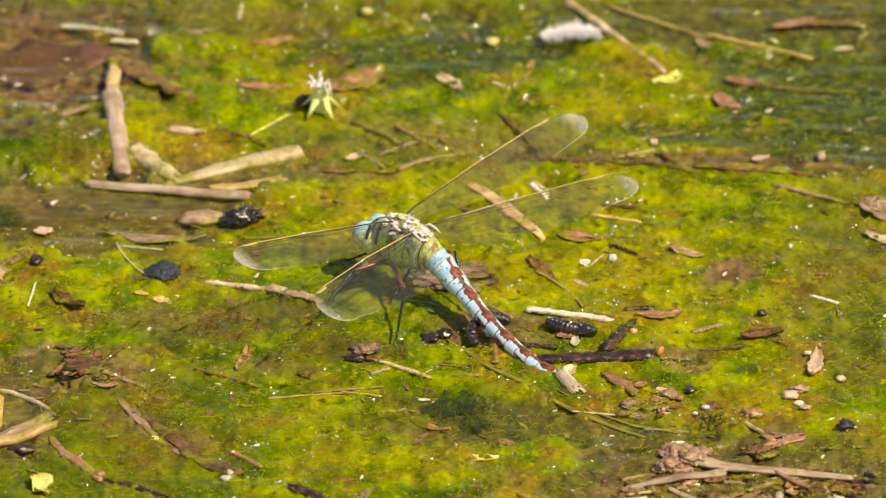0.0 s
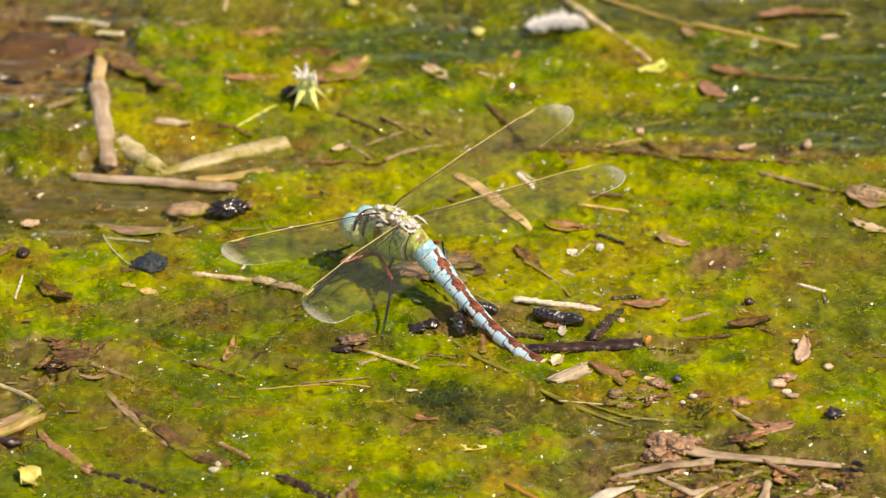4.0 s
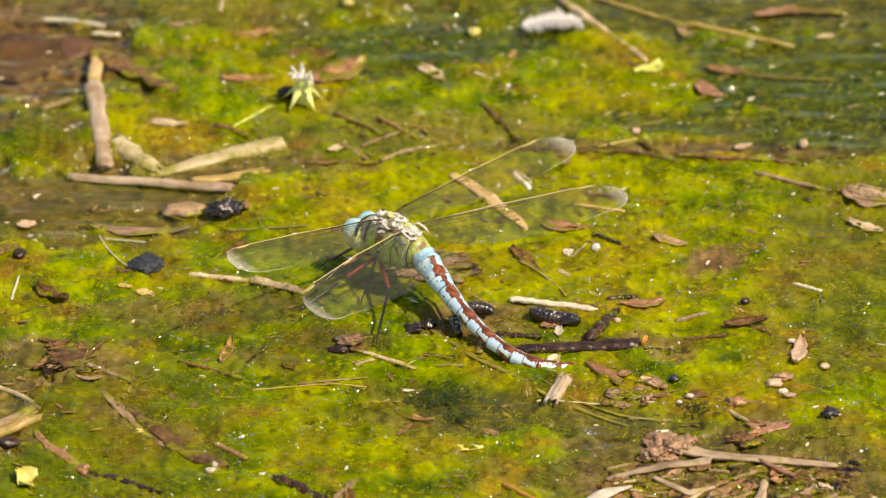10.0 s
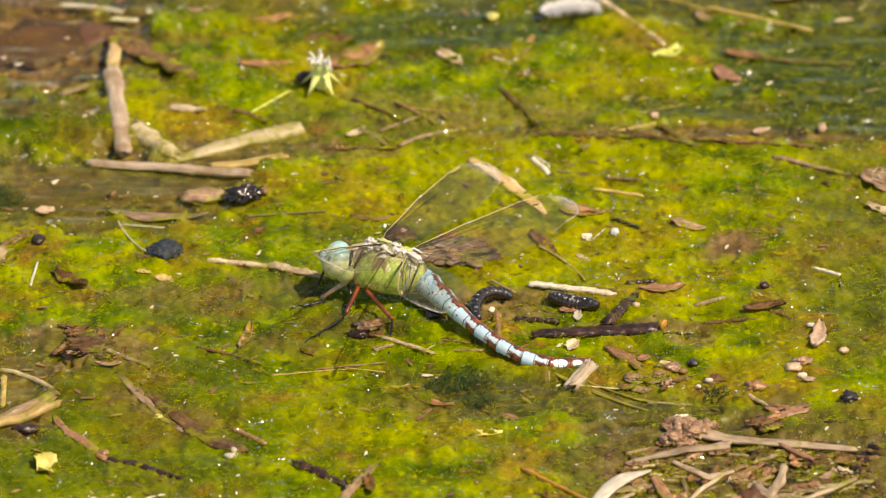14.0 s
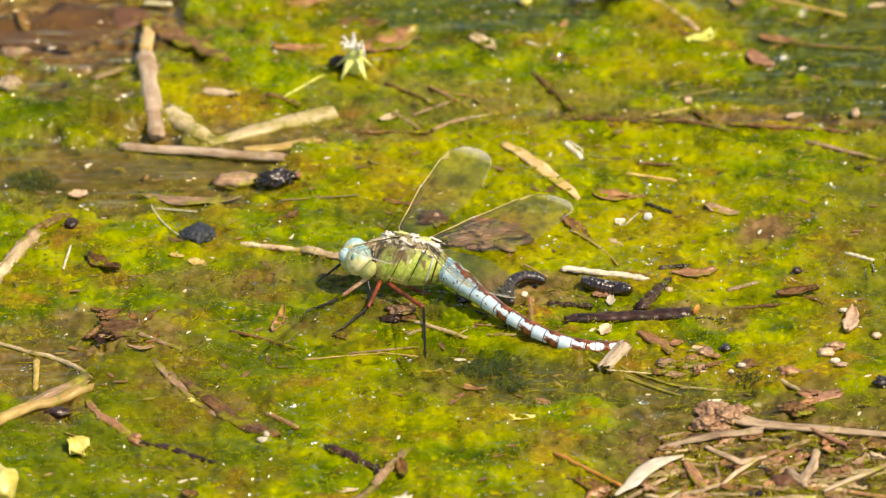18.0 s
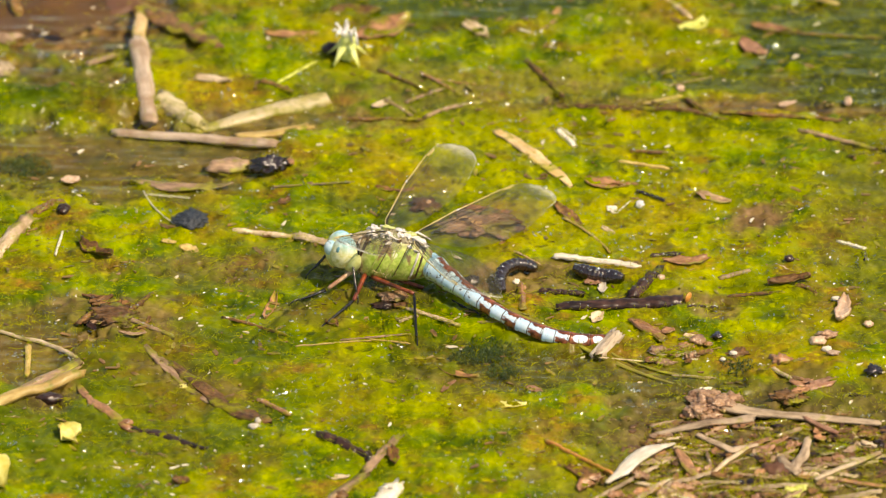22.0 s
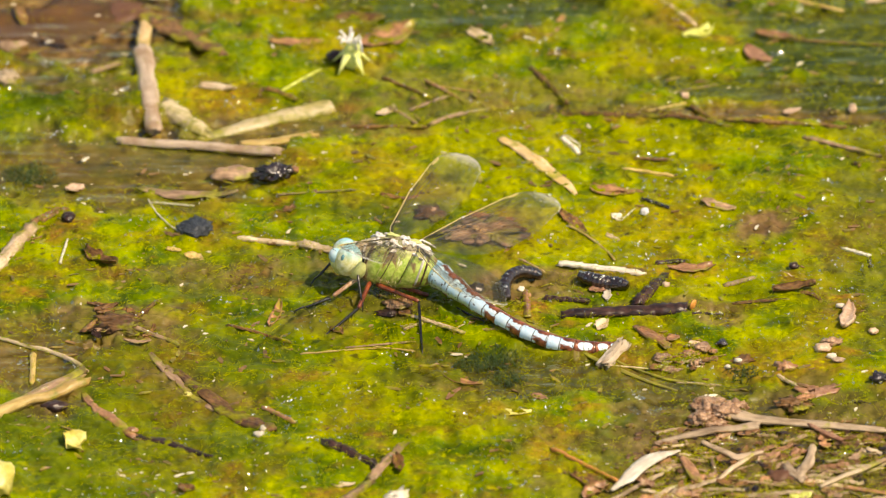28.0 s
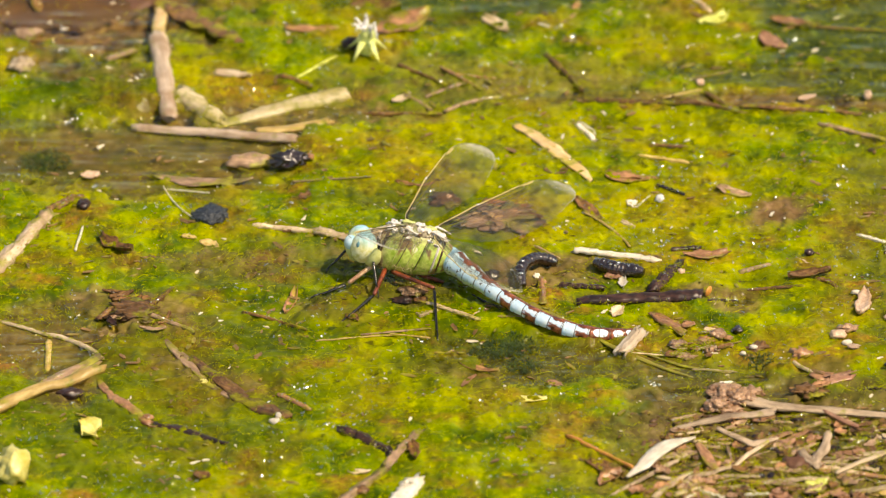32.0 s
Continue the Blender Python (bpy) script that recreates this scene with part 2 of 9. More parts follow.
WHITE = plain("bleached_white_straw", (0.55, 0.47, 0.36), (0.85, 0.78, 0.66), 1.2, 0.5, 0.5, (0.25, 1, 1), (0.6, 0.5, 0.38), depth=0.35)
GOLD = plain("golden_stem", (0.38, 0.24, 0.06), (0.72, 0.52, 0.20), 1.0, 0.4, 0.4, (0.25, 1, 1), (0.45, 0.28, 0.08), coat=0.16, film=0.35, depth=0.35)
TAN = plain("soaked_tan_stem", (0.16, 0.09, 0.05), (0.55, 0.35, 0.21), 1.2, 0.45, 0.9, (0.3, 1, 1), (0.13, 0.07, 0.04), coat=0.16, film=0.62, depth=0.35)
BROWN = plain("rotten_brown_wood", (0.045, 0.020, 0.006), (0.34, 0.17, 0.065), 0.8, 0.4, 0.7, (0.45, 1, 1), (0.06, 0.03, 0.02), coat=0.12, film=0.55, depth=0.3, spec=0.2)
DARK = plain("wet_black_bark", (0.006, 0.004, 0.004), (0.085, 0.040, 0.030), 0.8, 0.3, 0.4, (0.35, 1, 1), (0.016, 0.009, 0.008), coat=0.25, spec=0.25, depth=0.2)
BLACK = plain("glossy_black_husk", (0.004, 0.003, 0.003), (0.04, 0.016, 0.011), 0.7, 0.25, 0.3, (1, 1, 1), (0.012, 0.006, 0.005), coat=1.0, depth=0.12)
RUST = plain("rust_brown_leaf", (0.15, 0.062, 0.024), (0.55, 0.275, 0.13), 1.0, 0.45, 0.6, (0.5, 1, 1), (0.2, 0.07, 0.03), coat=0.32, film=0.6)
PINK = plain("faded_red_leaf", (0.16, 0.072, 0.035), (0.45, 0.24, 0.14), 1.0, 0.45, 0.7, (1, 1, 1), (0.24, 0.09, 0.05), coat=0.28, film=0.3)
LIME = plain("pale_yellow_petal", (0.45, 0.48, 0.06), (0.78, 0.78, 0.25), 1.0, 0.4, 0.4, (1, 1, 1), (0.62, 0.6, 0.12))
YELLOW = plain("yellow_leaf", (0.46, 0.40, 0.08), (0.74, 0.68, 0.26), 1.2, 0.35, 0.5, (1, 1, 1), (0.55, 0.42, 0.05), coat=0.20)
FEATHER = plain("white_down", (0.68, 0.66, 0.66), (0.9, 0.88, 0.88), 0.8, 0.8, 0.6, (1, 1, 1), (0.72, 0.68, 0.66))
AMBER = plain("cut_orange_wood", (0.45, 0.17, 0.03), (0.75, 0.33, 0.08), 0.5, 0.5, 0.5, (1, 1, 1), (0.5, 0.2, 0.04))
SLATE = plain("blue_black_clot", (0.008, 0.011, 0.016), (0.05, 0.06, 0.075), 0.9, 0.4, 1.0, (1, 1, 1), (0.02, 0.024, 0.03), coat=0.12, depth=0.4)
SEED = plain("pale_seed", (0.40, 0.25, 0.15), (0.72, 0.52, 0.38), 0.8, 0.35, 0.6, (1, 1, 1), (0.42, 0.24, 0.13), coat=0.20)
MUDDY = plain("muddy_crumb", (0.10, 0.038, 0.015), (0.74, 0.44, 0.25), 0.55, 0.3, 1.0, (1, 1, 1), (0.20, 0.085, 0.035), coat=0.6, depth=0.22, film=0.45)
WEED = plain("dark_waterweed", (0.010, 0.032, 0.004), (0.055, 0.11, 0.010), 1.0, 0.35, 0.6, (1, 1, 1), (0.02, 0.05, 0.006), coat=0.08)
THREAD = plain("green_filament", (0.22, 0.25, 0.0015), (0.62, 0.60, 0.003), 6.0, 0.5, 0.0, (1, 1, 1), (0.30, 0.37, 0.004), spec=0.04)
FLAKE = plain("brown_flake", (0.075, 0.034, 0.010), (0.34, 0.18, 0.065), 3.0, 0.45, 0.5, (1, 1, 1), (0.10, 0.06, 0.015), coat=0.16, film=0.7)
CHAFF = plain("pale_chaff", (0.5, 0.4, 0.26), (0.8, 0.74, 0.6), 2.0, 0.4, 0.4, (1, 1, 1), (0.6, 0.5, 0.34), coat=0.16)
REED = plain("pale_split_reed", (0.16, 0.095, 0.05), (0.56, 0.42, 0.28), 1.0, 0.5, 0.9, (0.15, 1, 1), (0.5, 0.36, 0.24), film=0.15, depth=0.4)
REEDEND = plain("bleached_reed_end", (0.26, 0.17, 0.10), (0.82, 0.70, 0.56), 0.9, 0.5, 0.9, (0.2, 1, 1), (0.50, 0.38, 0.26), depth=0.4, vary=0.0)
PITH = plain("weathered_brown_reed", (0.40, 0.275, 0.18), (0.80, 0.63, 0.48), 1.2, 0.5, 0.9, (0.12, 1, 1), (0.40, 0.26, 0.16), film=0.12, depth=0.25)
PALE = plain("pale_stained_reed", (0.46, 0.35, 0.17), (0.84, 0.70, 0.44), 1.3, 0.5, 0.9, (0.15, 1, 1), (0.46, 0.38, 0.10), film=0.62, depth=0.25)
STRAND = plain("sunken_strand", (0.12, 0.105, 0.008), (0.26, 0.215, 0.025), 1.5, 0.5, 0.4, (0.2, 1, 1), (0.11, 0.10, 0.01), film=0.3)
SUNK = plain("sunken_red_leaf", (0.085, 0.034, 0.017), (0.19, 0.078, 0.038), 4.0, 0.6, 0.4, (0.5, 1, 1), (0.12, 0.055, 0.026))
TANLEAF = plain("soaked_tan_leaf", (0.42, 0.26, 0.10), (0.78, 0.56, 0.30), 1.2, 0.5, 0.7, (0.3, 1, 1), (0.52, 0.34, 0.12), coat=0.12, film=0.5)
LEMON = plain("pale_lemon_flower", (0.64, 0.70, 0.12), (0.90, 0.92, 0.42), 1.4, 0.4, 0.4, (1, 1, 1), (0.78, 0.82, 0.26), vary=0.0)
# the insect
SUTURE = plain("thorax_brown", (0.05, 0.025, 0.012), (0.16, 0.09, 0.05), 0.8, 0.4, 0.3, vary=0.0)
PLATE = plain("pale_hinge_plate", (0.52, 0.44, 0.38), (0.88, 0.85, 0.82), 0.7, 0.25, 0.3, (1, 1, 1), (0.60, 0.54, 0.50), vary=0.0, coat=0.8, depth=0.08)
EYEBLUE = plain("compound_eye_blue", (0.30, 0.56, 0.66), (0.70, 0.84, 0.88), 2.5, 0.22, 0.1, (1, 1, 1), (0.22, 0.46, 0.5), vary=0.0, coat=0.6)
EYEGREEN = plain("compound_eye_yellow", (0.45, 0.50, 0.12), (0.66, 0.68, 0.26), 2.0, 0.22, 0.1, vary=0.0, coat=0.6)
FACE = plain("face_yellow_green", (0.45, 0.48, 0.12), (0.70, 0.72, 0.35), 1.5, 0.35, 0.2, vary=0.0)
SADDLE = plain("brown_thorax_back", (0.07, 0.045, 0.025), (0.40, 0.34, 0.20), 1.1, 0.4, 0.7, (2.2, 0.6, 1), (0.30, 0.34, 0.12), vary=0.0, depth=0.3, coat=0.3)
PUPIL = plain("dark_teal_spot", (0.10, 0.26, 0.30), (0.20, 0.40, 0.44), 0.8, 0.25, 0.1, vary=0.0, coat=0.5)
JET = plain("jet_black_leg", (0.004, 0.004, 0.005), (0.02, 0.018, 0.018), 0.5, 0.25, 0.2, vary=0.0, coat=0.5)
FORELEG = plain("tan_leg", (0.42, 0.24, 0.12), (0.72, 0.52, 0.34), 0.8, 0.32, 0.2, (1, 1, 1), (0.40, 0.16, 0.08), vary=0.0, coat=0.4)
FEMUR = plain("red_brown_leg", (0.16, 0.026, 0.010), (0.42, 0.10, 0.04), 0.8, 0.32, 0.2, (1, 1, 1), (0.14, 0.03, 0.012), vary=0.0, coat=0.4)
# pale because the glint on the wing edge is put into the colour
TIP_GLINT = plain("wing_tip_glint", (0.48, 0.45, 0.40), (0.74, 0.71, 0.66), 1.0, 0.25, 0.1, vary=0.0, coat=0.6)
COSTA = plain("yellow_costa", (0.55, 0.42, 0.14), (0.72, 0.58, 0.26), 1.0, 0.35, 0.1, vary=0.0)
VEIN = plain("dark_vein", (0.012, 0.008, 0.005), (0.055, 0.036, 0.02), 1.0, 0.4, 0.1, vary=0.0)


# ================= ground =================
def lattice(ix, iy, seed):
    h = (ix.astype(np.int64) * 374761393 + iy.astype(np.int64) * 668265263 + seed * 974634777) & 0xFFFFFFFF
    h = ((h ^ (h >> 13)) * 1274126177) & 0xFFFFFFFF
    return ((h ^ (h >> 16)) & 0xFFFF) / 65535.0


def value_noise(x, y, seed):
    ix, iy = np.floor(x), np.floor(y)
    u, v = x - ix, y - iy
    u, v = u * u * (3 - 2 * u), v * v * (3 - 2 * v)
    a, b = lattice(ix, iy, seed), lattice(ix + 1, iy, seed)
    c, d = lattice(ix, iy + 1, seed), lattice(ix + 1, iy + 1, seed)
    return (a + (b - a) * u) * (1 - v) + (c + (d - c) * u) * v - 0.5


# hollows under water, muddy patches and one patch with painted shade: centre, half axes (mm), turn (degrees), depth
# (mm), mud, deep green, bright yellow
BASINS = (
    (89.8, 77.7, 30.4, 27.7, -3, 3.8, 0, 1.0, 0),
    (56.9, 56.7, 23.8, 5.8, -2, 1.4, 0.1, 0.8, 0),
    (-6.6, 98.0, 34.3, 14.5, 0, 2.4, 0, 0.85, 0),
    (59.3, 44.5, 43.6, 3.7, -3, 2.2, 0.75, 0.2, 0),
    (-89.9, 18.0, 35.6, 16.4, 0, 3.4, 0.58, 0.6, 0),
    (-103.2, 90.3, 26.4, 27.7, 0, 4.6, 1.0, 0, 0),
    (-54.4, 35.5, 29.0, 6.9, 3, 1.6, 0.75, 0, 0),
    (71.6, 113.6, 50.2, 14.5, 0, 3.0, 0.3, 0.95, 0),
    (61.6, -11.1, 6.9, 6.9, 0, 0.3, 0.85, 0.1, 0),
    (4.3, -79.0, 19.8, 11.9, -8, 2.2, 0.35, 0.75, 0),
    (-2.1, -70.2, 7.9, 6.9, 0, 1.0, 0, 1.0, 0),
    (35.0, -81.5, 19.8, 6.6, -12, 1.6, 0.42, 0.6, 0),
    (62.4, -117.2, 44.9, 31.2, -4, 1.1, 0.52, 0.95, 0),
    (51.0, -52.6, 5.3, 3.2, 0, 0.8, 0.5, 0.2, 0),
    (-62.2, -32.0, 26.4, 6.9, -3, 0.7, 0.40, 0.3, 0),
    (1.8, -36.7, 14.5, 5.8, -15, 0.8, 0.7, 0, 0),
    (-109.1, -68.8, 14.5, 15.8, 20, 1.6, 0.6, 0.3, 0),
    (-101.9, -88.8, 7.9, 7.9, 10, 1.2, 0.6, 0.6, 0),
    (-87.5, -53.9, 14.5, 9.2, 0, 0.5, 0.6, 0.2, 0),
    (-27.3, -1.7, 14.5, 6.6, 0, 0.4, 0.1, 0.5, 0),
    (-98.9, 46.0, 13.9, 15.8, 0, -1.2, 0, 0.6, 0),
    (-89.3, 0.5, 25.1, 5.8, 0, -0.3, 0, 0, 0.9),
    (-48.8, 23.4, 17.2, 5.3, 0, -0.3, 0, 0, 0.6),
    (78.4, 4.3, 21.1, 11.9, 0, -0.2, 0, 0, 0.5),
    (45.4, 9.4, 15.8, 10.6, 0, 0, 0, 0, 0.5),
    (12.4, 27.9, 39.6, 11.9, 0, 0, 0, 0, 0.8),
    (51.3, -40.2, 21.1, 9.2, 0, 0, 0, 0, 0.5),
    (-26.3, -86.2, 21.1, 15.8, 0, 0, 0, 0, 0.5),
    (39.5, 69.0, 19.8, 6.9, 0, 0, 0, 0.15, 0.5),
    (73.7, 88.8, 26.4, 10.6, 0, 0.8, 0.1, 0.6, 0),
    (16.5, 56.4, 21.1, 6.3, 0, 0, 0, 0, 0.5),
    (32.4, 28.0, 29.0, 10.6, 0, 0, 0, 0, 0.8),
    (25.4, -9.2, 39.6, 23.8, 0, 0, 0, 0, 0.8),
    (-6.2, 9.0, 34.3, 15.8, 0, 0, 0, 0, 0.7),
    (-86.4, -96.3, 34.3, 31.7, 0, 0.1, 0.05, 0.55, 0),
    (-6.4, 52.2, 34.3, 10.6, 0, 0.3, 0.35, 0.2, 0),
    (-55.6, -33.2, 22.4, 10.6, 0, 0.2, 0.26, 0.45, 0),
    (-44.9, -56.3, 11.9, 5.3, 0, 0.2, 0.25, 0.35, 0),
    (-65.6, 111.7, 43.6, 10.6, 0, 0.6, 0.3, 0.55, 0),
    (5.7, 113.7, 39.6, 9.2, 0, 0.6, 0.15, 0.6, 0),
    (-100.5, 91.7, 25.1, 22.4, 0, 0.5, 0.9, 0.1, 0),
    (90.5, 55.6, 21.1, 13.2, 0, 1.2, 0.1, 0.9, 0),
    (85.7, 28.4, 15.8, 4.8, 0, 0, 0, 0, 0.6),
    (70.0, -66.5, 15.8, 15.8, 0, 0, 0, 0, 0.4),
    (36.2, -48.5, 17.2, 3.2, 2, 0.7, 0.5, 0.55, 0),
    (12.2, -32.7, 7.9, 3.7, 0, 0.8, 0.5, 0.5, 0),
    (25.3, -36.5, 5.9, 2.6, 0, 0.6, 0.4, 0.5, 0),
    (-93.8, -63.8, 7.9, 3.7, 0, 0.6, 0.6, 0.4, 0),
    (-64.7, -86.4, 15.8, 4.8, -35, 0.3, 0.35, 0.6, 0),
    # dark clump under the insect, its shadow put into the ground colour too
    (-25.0, -48.5, 12.0, 6.0, -12, 0.1, 0.3, 0.75, 0),
    (91.2, -11.4, 17.2, 50.2, 0, 0.15, 0.15, 0.5, 0),
    (-77.5, -86.5, 43.6, 31.7, 0, 0.1, 0.05, 0.5, 0),
)


def blob(x, y, cx, cy, ax, ay, turn):
    c, s = math.cos(radians(turn)), math.sin(radians(turn))
    u, v = ((x - cx) * c + (y - cy) * s) / ax, ((y - cy) * c - (x - cx) * s) / ay
    w = value_noise(x / 9.0, y / 9.0, 31) * 0.9 + value_noise(x / 3.0, y / 3.0, 32) * 0.5
    k = np.clip(1.45 - np.sqrt(u * u + v * v) + w * 0.9, 0, 0.9) / 0.9
    return k * k * (3 - 2 * k)


def cover(x, y):
    """Height in mm, mud and deep green at ground points given in mm."""
    x, y = np.asarray(x, float), np.asarray(y, float)
    h = 1.0 + value_noise(x / 40, y / 40, 1) * 1.3 + value_noise(x / 14, y / 14, 2) * 1.1
    tuft = np.abs(value_noise(x / 5.5, y / 5.5, 3)) + np.abs(value_noise(x / 2.4, y / 2.4, 4)) * 0.7
    h = h + 0.65 - tuft * 1.8 + value_noise(x / 1.1, y / 1.1, 5) * 0.5 + value_noise(x / 0.6, y / 0.6, 6) * 0.22
    h = 1.0 + (h - 1.0) * np.clip((420 - np.maximum(np.abs(x), np.abs(y))) / 200, 0.08, 1)
    mud, deep, bright = np.zeros_like(x), np.zeros_like(x), np.zeros_like(x)
    calm = np.zeros_like(x)
    for cx, cy, ax, ay, turn, d, m, g, q in BASINS:
        if d > 2.9:
            calm = np.maximum(calm, blob(x, y, cx, cy, ax, ay, turn))
    h = 1.0 + (h - 1.0) * (1 - 0.75 * calm)
    for cx, cy, ax, ay, turn, d, m, g, q in BASINS:
        k = blob(x, y, cx, cy, ax, ay, turn)
        h = h - k * d + (k * np.abs(value_noise(x / 3.2, y / 3.2, 51)) * 3.0 + k * value_noise(x / 1.4, y / 1.4, 52) * 0.9) * m * (d < 1.3)
        mud, deep = np.maximum(mud, k * m), np.maximum(deep, k * g)
        bright = np.maximum(bright, k * q)
    return h, mud, deep, bright


STEP, X0, Y0 = 0.5, -150.0, -160.0
FIELD = []


def gh(x, y):
    """Height of the mat or of the water over it, whichever is higher, from the ground's own grid."""
    u, v = (x - X0) / STEP, (y - Y0) / STEP
    if not FIELD or not (0 <= u < 588 and 0 <= v < 618):
        return max(0.05, float(cover(np.array([x]), np.array([y]))[0][0]))
    g, i, j = FIELD[0], int(u), int(v)
    u, v = u - i, v - j
    return max(0.05, float((g[j, i] * (1 - u) + g[j, i + 1] * u) * (1 - v) + (g[j + 1, i] * (1 - u) + g[j + 1, i + 1] * u) * v))


def build_ground():
    far = [150 * 1.32 ** k for k in range(1, 30)]
    xs = np.array([-v for v in reversed(far)] + list(np.arange(-150, 145, 0.5)) + far, float)
    ys = np.array([-v - 10 for v in reversed(far)] + list(np.arange(-160, 150, 0.5)) + far, float)
    gx, gy = np.meshgrid(xs, ys)
    h, mud, deep, bright = cover(gx.ravel(), gy.ravel())
    n, k = len(xs), len(ys)
    FIELD.append(h.reshape(k, n)[29:29 + 620, 29:29 + 590])
    me = bpy.data.meshes.new("ground")
    verts = np.stack([gx.ravel() * MM, gy.ravel() * MM, h * MM], 1)
    i = (np.arange(k - 1)[:, None] * n + np.arange(n - 1)[None]).ravel()
    quads = np.stack([i, i + 1, i + n + 1, i + n], 1)
    me.vertices.add(len(verts))
    me.vertices.foreach_set("co", verts.ravel())
    me.loops.add(quads.size)
    me.loops.foreach_set("vertex_index", quads.ravel())
    me.polygons.add(len(quads))
    me.polygons.foreach_set("loop_start", np.arange(0, quads.size, 4))
    me.update(calc_edges=True)
    me.polygons.foreach_set("use_smooth", np.ones(len(quads), bool))
    at = me.color_attributes.new("cover", "FLOAT_COLOR", "POINT")
    at.data.foreach_set("color", np.stack([mud, deep, bright, deep * 0 + 1], 1).ravel())
    me.materials.append(ALGAE)
    return tagged(new("ground", me), "floating mat of wet yellow-green algae with muddy hollows", "ground", kind="structure")


build_ground()
bm = bmesh.new()
bmesh.ops.create_grid(bm, x_segments=2, y_segments=2, size=400)
me = bpy.data.meshes.new("water")
bm.to_mesh(me), bm.free()
me.materials.append(WATER)
WATER_SHEET = new("water", me)
WATER_SHEET.visible_shadow = False
tagged(WATER_SHEET, "shallow clear pond water over the algae", "water", kind="structure")


# ================= small builders =================
def part(name, bm, material, parent=None, label=""):
    me = bpy.data.meshes.new(name)
    bm.to_mesh(me)
    bm.free()
    for p in me.polygons:
        p.use_smooth = True
    for m in material if isinstance(material, (list, tuple)) else (material,):
        me.materials.append(m)
    ob = new(name, me)
    ob.parent = parent
    return tagged(ob, label)


def loft(bm, rings, closed=True, cap=True):
    """Skin a list of rings of points, all of one length."""
    vs = [[bm.verts.new(p) for p in ring] for ring in rings]
    n = len(vs[0])
    for a, b in zip(vs, vs[1:]):
        for i in range(n if closed else n - 1):
            bm.faces.new((a[i], a[(i + 1) % n], b[(i + 1) % n], b[i]))
    if cap:
        bm.faces.new(list(reversed(vs[0])))
        bm.faces.new(vs[-1])
    return vs


def tube(bm, path, radii, sides=8, flat=1.0, rough=0.0, seed=0):
    """A tube along a path of Vectors (mm) with its own radius at each point; flat squeezes it in height."""
    rng = random.Random(seed)
    rings = []
    for i, p in enumerate(path):
        d = (path[min(i + 1, len(path) - 1)] - path[max(i - 1, 0)]).normalized()
        side = d.cross(Vector((0, 0, 1)))
        side = side.normalized() if side.length > 1e-4 else Vector((1, 0, 0))
        up = side.cross(d).normalized()
        r = radii[i] if isinstance(radii, (list, tuple)) else radii
        rings.append([(p + side * math.cos(a) * r * (1 + rng.uniform(-rough, rough)) + up * math.sin(a) * r * flat * (1 + rng.uniform(-rough, rough))) * MM
                      for a in (2 * math.pi * k / sides for k in range(sides))])
    loft(bm, rings)


def lie(a, b, r, lift=0.0, bend=0.0, n=9, rise=(0, 0)):
    """A path from a to b on the mat, resting on what lies highest below it."""
    (x0, y0), (x1, y1) = a, b
    px, py = -(y1 - y0), x1 - x0
    pts = []
    for i in range(n):
        t = i / (n - 1)
        k = bend * 4 * t * (1 - t)
        pts.append((x0 + (x1 - x0) * t + px * k, y0 + (y1 - y0) * t + py * k))
    z = [gh(*p) for p in pts]
    za, zb = max(z[:n // 2 + 1]), max(z[n // 2:])
    if abs(za - zb) > 1.5:
        za, zb = z[0], z[-1]
    return [Vector((x, y, za + (zb - za) * i / (n - 1) - r * 0.14 + lift + rise[0] * (1 - i / (n - 1)) + rise[1] * i / (n - 1))) for i, (x, y) in enumerate(pts)]


COUNT = [0]
RIMS = []
WET = []


def bead(rng, r):
    """A flattened bead of water, tilted at random towards the light: its points round its middle, in mm."""
    n = Vector((0.17 + rng.gauss(0, 0.30), -0.50 + rng.gauss(0, 0.30), 0.80)).normalized()
    m = n.to_track_quat("Z", "Y").to_matrix() @ Matrix.Diagonal((r * rng.uniform(0.8, 1.7), r, r * 0.40))
    return [m @ v for v in ICO_V]


ICO = bmesh.new()
bmesh.ops.create_icosphere(ICO, subdivisions=2, radius=1)
ICO_V, ICO_F = [v.co.copy() for v in ICO.verts], [tuple(v.index for v in f.verts) for f in ICO.faces]
ICO.free()


